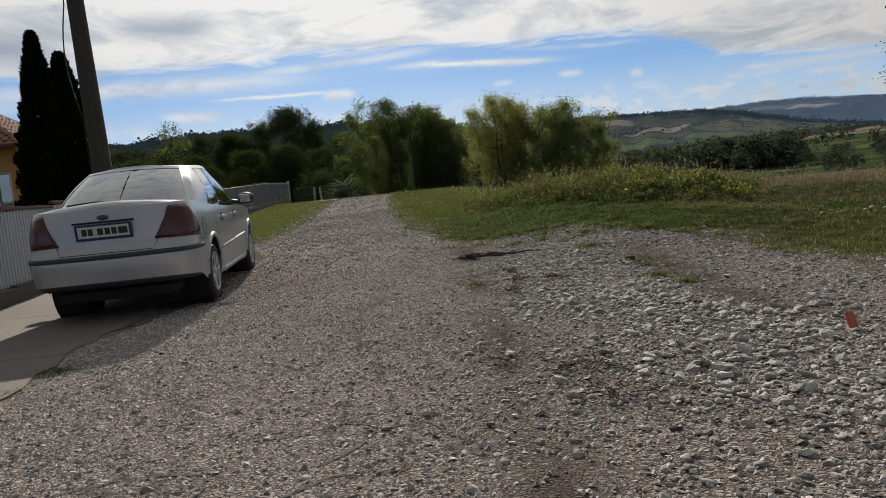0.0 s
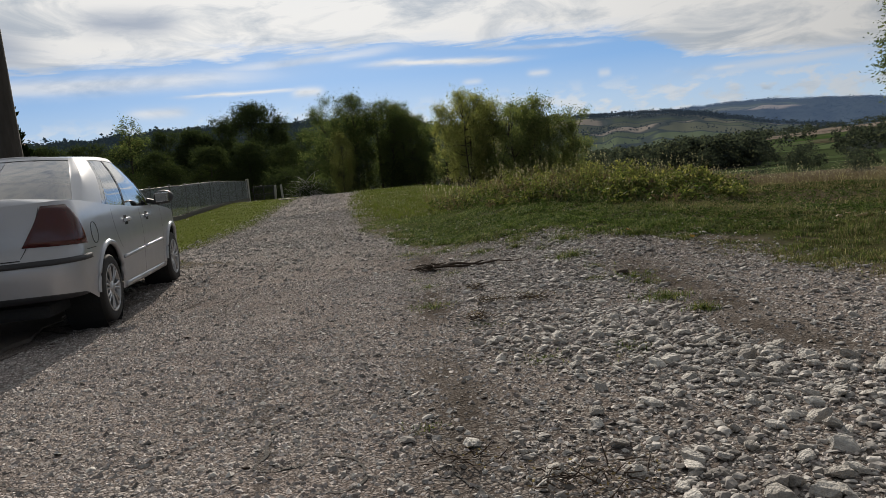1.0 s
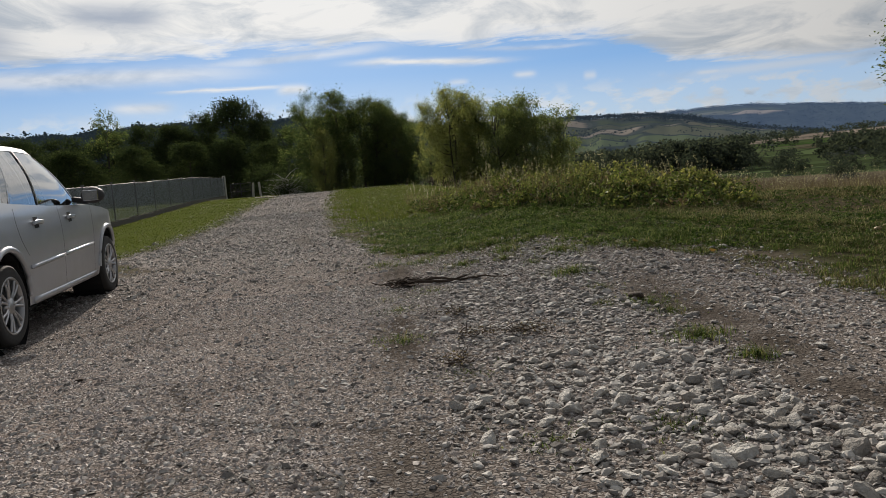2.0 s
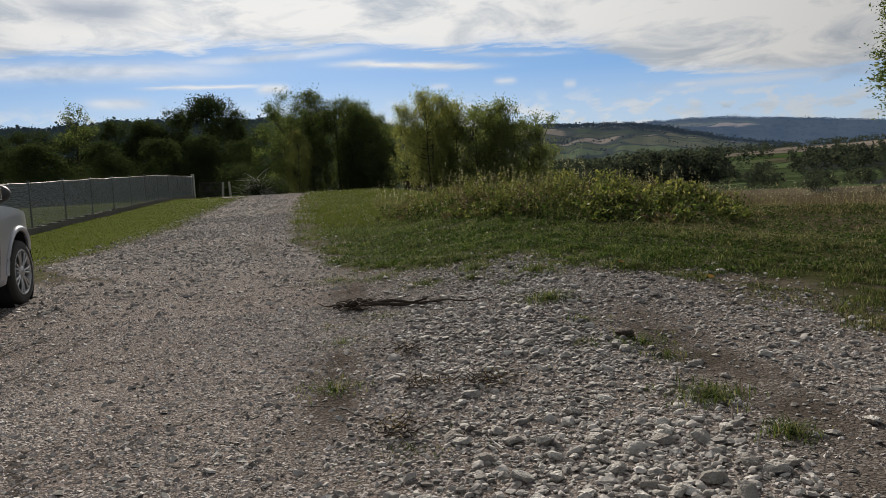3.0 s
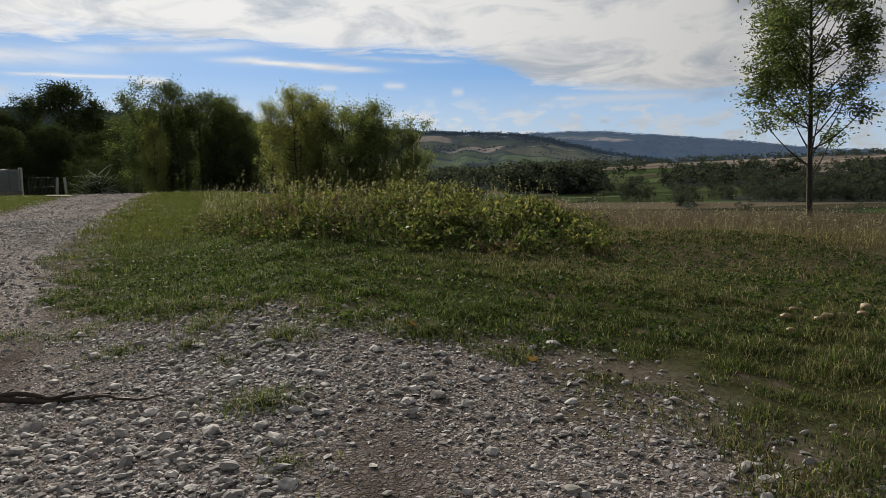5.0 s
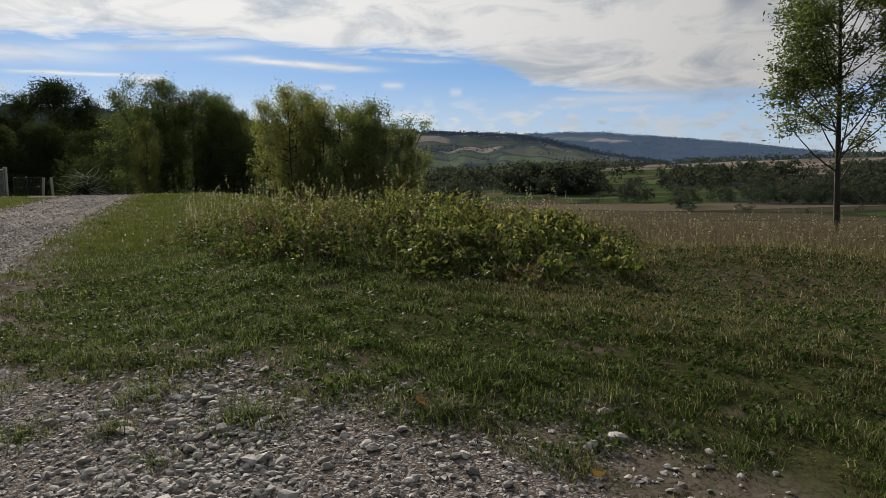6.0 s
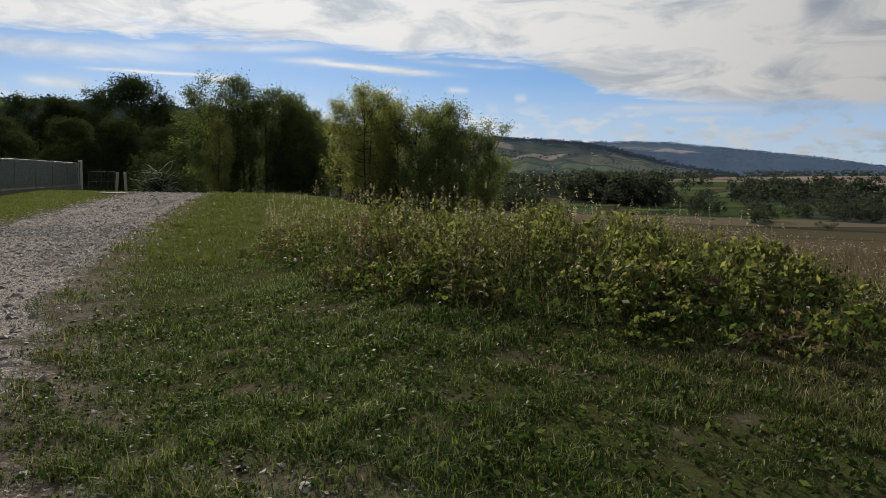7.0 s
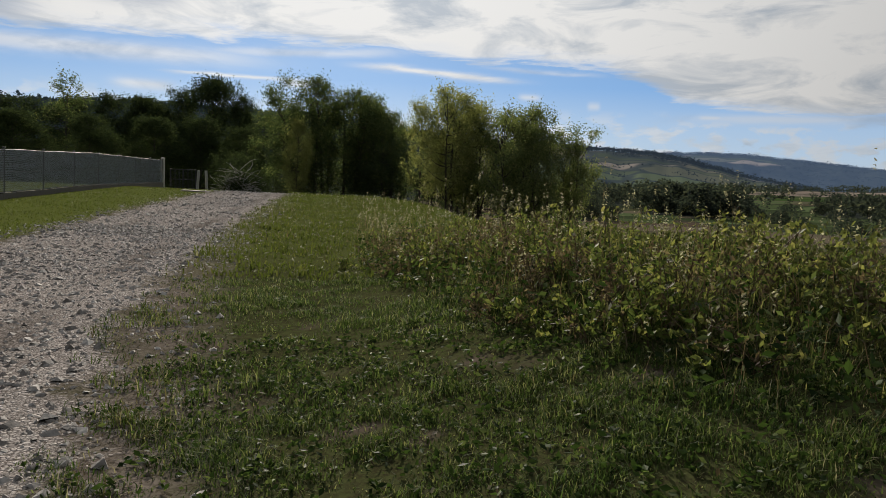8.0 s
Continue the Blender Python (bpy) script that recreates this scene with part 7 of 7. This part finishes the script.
def fallen_branch():
    """A long broken branch with a splintered, tangled butt and a thin tip."""
    rng = np.random.default_rng(90)
    root = tagged(new("fallen_branch"), "dark broken branch with splintered butt lying on the gravel", "branch")

    def lying(a, b, r0, r1, wob, lift, n=12):
        t = np.linspace(0, 1, n)
        x, y = a[0] + (b[0] - a[0]) * t + np.cumsum(rng.normal(0, wob, n)), a[1] + (b[1] - a[1]) * t + np.cumsum(rng.normal(0, wob, n))
        return tube(np.column_stack([x, y, height(x, y) + lift + 0.012 * np.sin(t * 7)]), r0 + (r1 - r0) * t, 6)

    part_np("stem", *joined([lying((0.10, 8.93), (0.92, 8.62), 0.020, 0.010, 0.006, 0.024), lying((0.40, 8.84), (0.80, 8.69), 0.016, 0.008, 0.006, 0.040), lying((0.88, 8.63), (1.26, 8.47), 0.009, 0.003, 0.008, 0.020)]), DARK_WOOD, root, "", True)
    tangle = [lying((0.16, 8.92), (-0.20, 9.08), 0.012, 0.004, 0.012, 0.03)]
    for k in range(26):
        a = (rng.normal(0.14, 0.06), rng.normal(8.88, 0.05))
        turn = rng.normal(-0.35, 0.7)
        long = rng.uniform(0.08, 0.26)
        tangle.append(lying(a, (a[0] + long * math.cos(turn), a[1] + long * math.sin(turn)), rng.uniform(0.004, 0.011), 0.003, 0.012, rng.uniform(0.015, 0.07), 7))
    for piece in tangle:
        part_np("twig", *piece, DARK_WOOD, root, "", True)


fallen_branch()


def clod(x, y, size, seed):
    v, f = pebble(seed, 26)
    ob = part_np("clod", v * np.array([1, 1, 0.9]) * size, f, CLOD, None, "dark clod of earth on the gravel", True)
    ob.matrix_world = pose(x, y, float(height(x, y)) + size * 0.1, 0, 0, seed * 40)
    return tagged(ob, category="clod")


for x, y, size, seed in ((1.93, 7.20, 0.15, 3), (-0.36, 3.36, 0.035, 4), (0.55, 3.9, 0.03, 5), (-0.10, 2.35, 0.03, 7), (-2.05, 4.45, 0.05, 8), (-1.55, 6.1, 0.05, 9), (1.05, 2.0, 0.06, 10)):
    clod(x, y, size, seed)

shard_ob = part("plastic_shard", box(pose(2.40, 3.40, float(height(2.40, 3.40)) + 0.035, 62, 8, 20), (0.05, 0.115, 0.022), 0.006), BRICK_RED, None, "faded red plastic shard stuck in the gravel")
tagged(shard_ob, category="shard")


def curled_leaf(x, y, size, turn):
    bm = bmesh.new()
    rows = 7
    grid = []
    for i in range(rows):
        t = i / (rows - 1)
        w = size * 0.42 * math.sin(math.pi * (0.08 + 0.9 * t)) ** 0.8
        grid.append([bm.verts.new((w * s, size * (t - 0.5), 0.02 + size * (0.32 * s * s + 0.25 * (t - 0.4) ** 2))) for s in (-1, -0.5, 0, 0.5, 1)])
    for a, b in zip(grid[:-1], grid[1:]):
        for k in range(4):
            bm.faces.new((a[k], a[k + 1], b[k + 1], b[k]))
    ob = part("fallen_leaf", bm, LEAF_ORANGE, None, "curled orange fallen leaf in the grass", True)
    ob.matrix_world = pose(x, y, float(height(x, y)) + 0.02, 12, 8, turn)
    return tagged(ob, category="leaf", group="fallen leaves")


curled_leaf(2.47, 9.18, 0.06, 40)
curled_leaf(2.95, 8.42, 0.065, 120)


def tuft(x, y, n, spread, tall, seed, dry=0.2):
    """A tuft of grass growing through the gravel."""
    rng = np.random.default_rng(seed)
    root = tagged(new("grass_tuft"), "green grass tuft growing through the gravel", "grass", "tufts in the gravel")
    a, r = rng.random(n) * 2 * np.pi, np.abs(rng.normal(0, spread * 1.15, n))
    px, py = x + np.cos(a) * r, y + np.sin(a) * r
    v, f = blades(rng, px, py, 0.62 * tall * rng.lognormal(0, 0.35, n), rng.uniform(0.003, 0.006, n), 1.0)
    tagged(part_np("grass", v, f, GRASS, root), kind="stuff")
    m = int(n * dry)
    if m > 4:
        v, f = blades(rng, px[:m] + 0.02, py[:m], 0.7 * tall * rng.lognormal(0, 0.3, m), rng.uniform(0.003, 0.005, m), 1.0)
        tagged(part_np("dry_grass", v, f, STRAW, root), kind="stuff")


for k, (x, y, n, spread, tall) in enumerate((
    (0.26, 6.52, 240, 0.09, 0.06), (1.96, 6.0, 420, 0.10, 0.09), (2.06, 5.5, 260, 0.06, 0.08), (1.66, 8.25, 520, 0.11, 0.09), (0.78, 9.6, 420, 0.14, 0.07),
    (1.98, 7.02, 300, 0.12, 0.06), (1.28, 9.75, 480, 0.12, 0.09), (1.76, 9.3, 620, 0.15, 0.09), (2.58, 9.12, 520, 0.12, 0.10), (1.2, 9.4, 200, 0.06, 0.08),
    (0.35, 10.3, 500, 0.16, 0.07), (1.78, 7.62, 180, 0.08, 0.05), (1.67, 7.11, 160, 0.07, 0.05), (2.03, 6.73, 220, 0.09, 0.05), (0.08, 8.22, 160, 0.14, 0.04), (1.89, 7.04, 140, 0.10, 0.05), (0.9, 4.55, 160, 0.10, 0.045), (0.30, 3.6, 60, 0.05, 0.04),
    (-2.72, 4.25, 260, 0.09, 0.06), (-2.75, 3.7, 200, 0.08, 0.05), (0.45, 8.4, 220, 0.14, 0.05), (0.2, 7.6, 160, 0.12, 0.05), (0.65, 5.6, 180, 0.14, 0.04), (1.35, 4.6, 200, 0.14, 0.045),
    (2.7, 4.0, 160, 0.12, 0.04), (1.45, 9.0, 160, 0.07, 0.06), (-0.1, 10.5, 420, 0.2, 0.06), (0.0, 11.6, 420, 0.25, 0.06),
)):
    tuft(x, y, n, spread, tall, 200 + k)


DEAD_PLANTS = ((0.85, 2.95, 48, 0.20), (0.95, 2.45, 36, 0.18), (1.05, 6.43, 40, 0.14), (0.73, 6.4, 34, 0.12), (0.59, 5.77, 34, 0.12), (0.45, 3.2, 16, 0.09), (0.62, 7.2, 26, 0.12))


def dead_weeds(x, y, n, spread, seed):
    """A flattened dead plant: a tangle of thin dark stems with withered leaves."""
    rng = np.random.default_rng(seed)
    root = tagged(new("dead_plant"), "withered brown plant flattened on the gravel", "dead plant", "dead plants on the gravel")
    stems = []
    for k in range(n):
        a = rng.random() * 2 * math.pi
        px, py = x + rng.normal(0, spread * 0.5), y + rng.normal(0, spread * 0.4)
        q, _ = twig(rng, (px, py, float(height(px, py)) + 0.03), (math.cos(a), math.sin(a), rng.uniform(-0.05, 0.35)), rng.uniform(0.03, 0.10), 0.0024, 0.6, 6)
        q[0][:, 2] = np.maximum(q[0][:, 2], height(q[0][:, 0], q[0][:, 1]) + 0.008)
        stems.append(q)
    tagged(part_np("stem_tangle", *joined(stems), DARK_WOOD, root, "", True), kind="stuff")
    c = np.column_stack([x + rng.normal(0, spread * 0.6, n * 3), y + rng.normal(0, spread * 0.5, n * 3), np.zeros(n * 3)])
    c[:, 2] = height(c[:, 0], c[:, 1]) + rng.uniform(0.02, 0.07, n * 3)
    tagged(part_np("withered_foliage", *leaf_cards(rng, c, rng.uniform(0.008, 0.02, n * 3), 0.45), RUSSET, root), kind="stuff")


for k, (x, y, n, spread) in enumerate(DEAD_PLANTS):
    dead_weeds(x, y, n, spread, 400 + k)


def windfall(x, y, size, k):
    v, f = pebble(50 + k, 30)
    ob = part_np("windfall_fruit", v * np.array([1, 1.2, 1.5]) * size, f, FRUIT, None, "small yellow windfall fruit in the grass", True)
    ob.matrix_world = pose(x, y, float(height(x, y)) + size * 0.45, 0, 0, k * 50)
    return tagged(ob, category="fruit", group="windfall fruit")


for k, (x, y) in enumerate(((4.62, 8.75), (4.95, 8.95), (5.05, 9.0), (5.2, 9.05), (5.35, 9.05), (5.5, 9.2), (5.0, 9.25), (4.8, 9.05), (5.65, 9.15))):
    windfall(x, y, 0.055 + 0.015 * (k % 3), k)


def litter_sticks():
    """Dry twigs and straws lying about on the gravel."""
    rng = np.random.default_rng(95)
    for k in range(26):
        x, y = rng.uniform(-1.5, 3.0), rng.uniform(1.6, 9.0)
        a = rng.random() * 2 * math.pi
        t, _ = twig(rng, (x, y, float(height(x, y)) + 0.02), (math.cos(a), math.sin(a), 0), rng.uniform(0.08, 0.26), rng.uniform(0.003, 0.006), 0.3)
        t[0][:, 2] = height(t[0][:, 0], t[0][:, 1]) + 0.018 + (t[0][:, 2] - t[0][:, 2].mean()) * 0.2
        tagged(part_np("twig", t[0], t[1], DEAD if k % 3 else DARK_WOOD, None, "thin dry twig lying on the gravel", True), category="twig", group="twigs on the gravel")


litter_sticks()
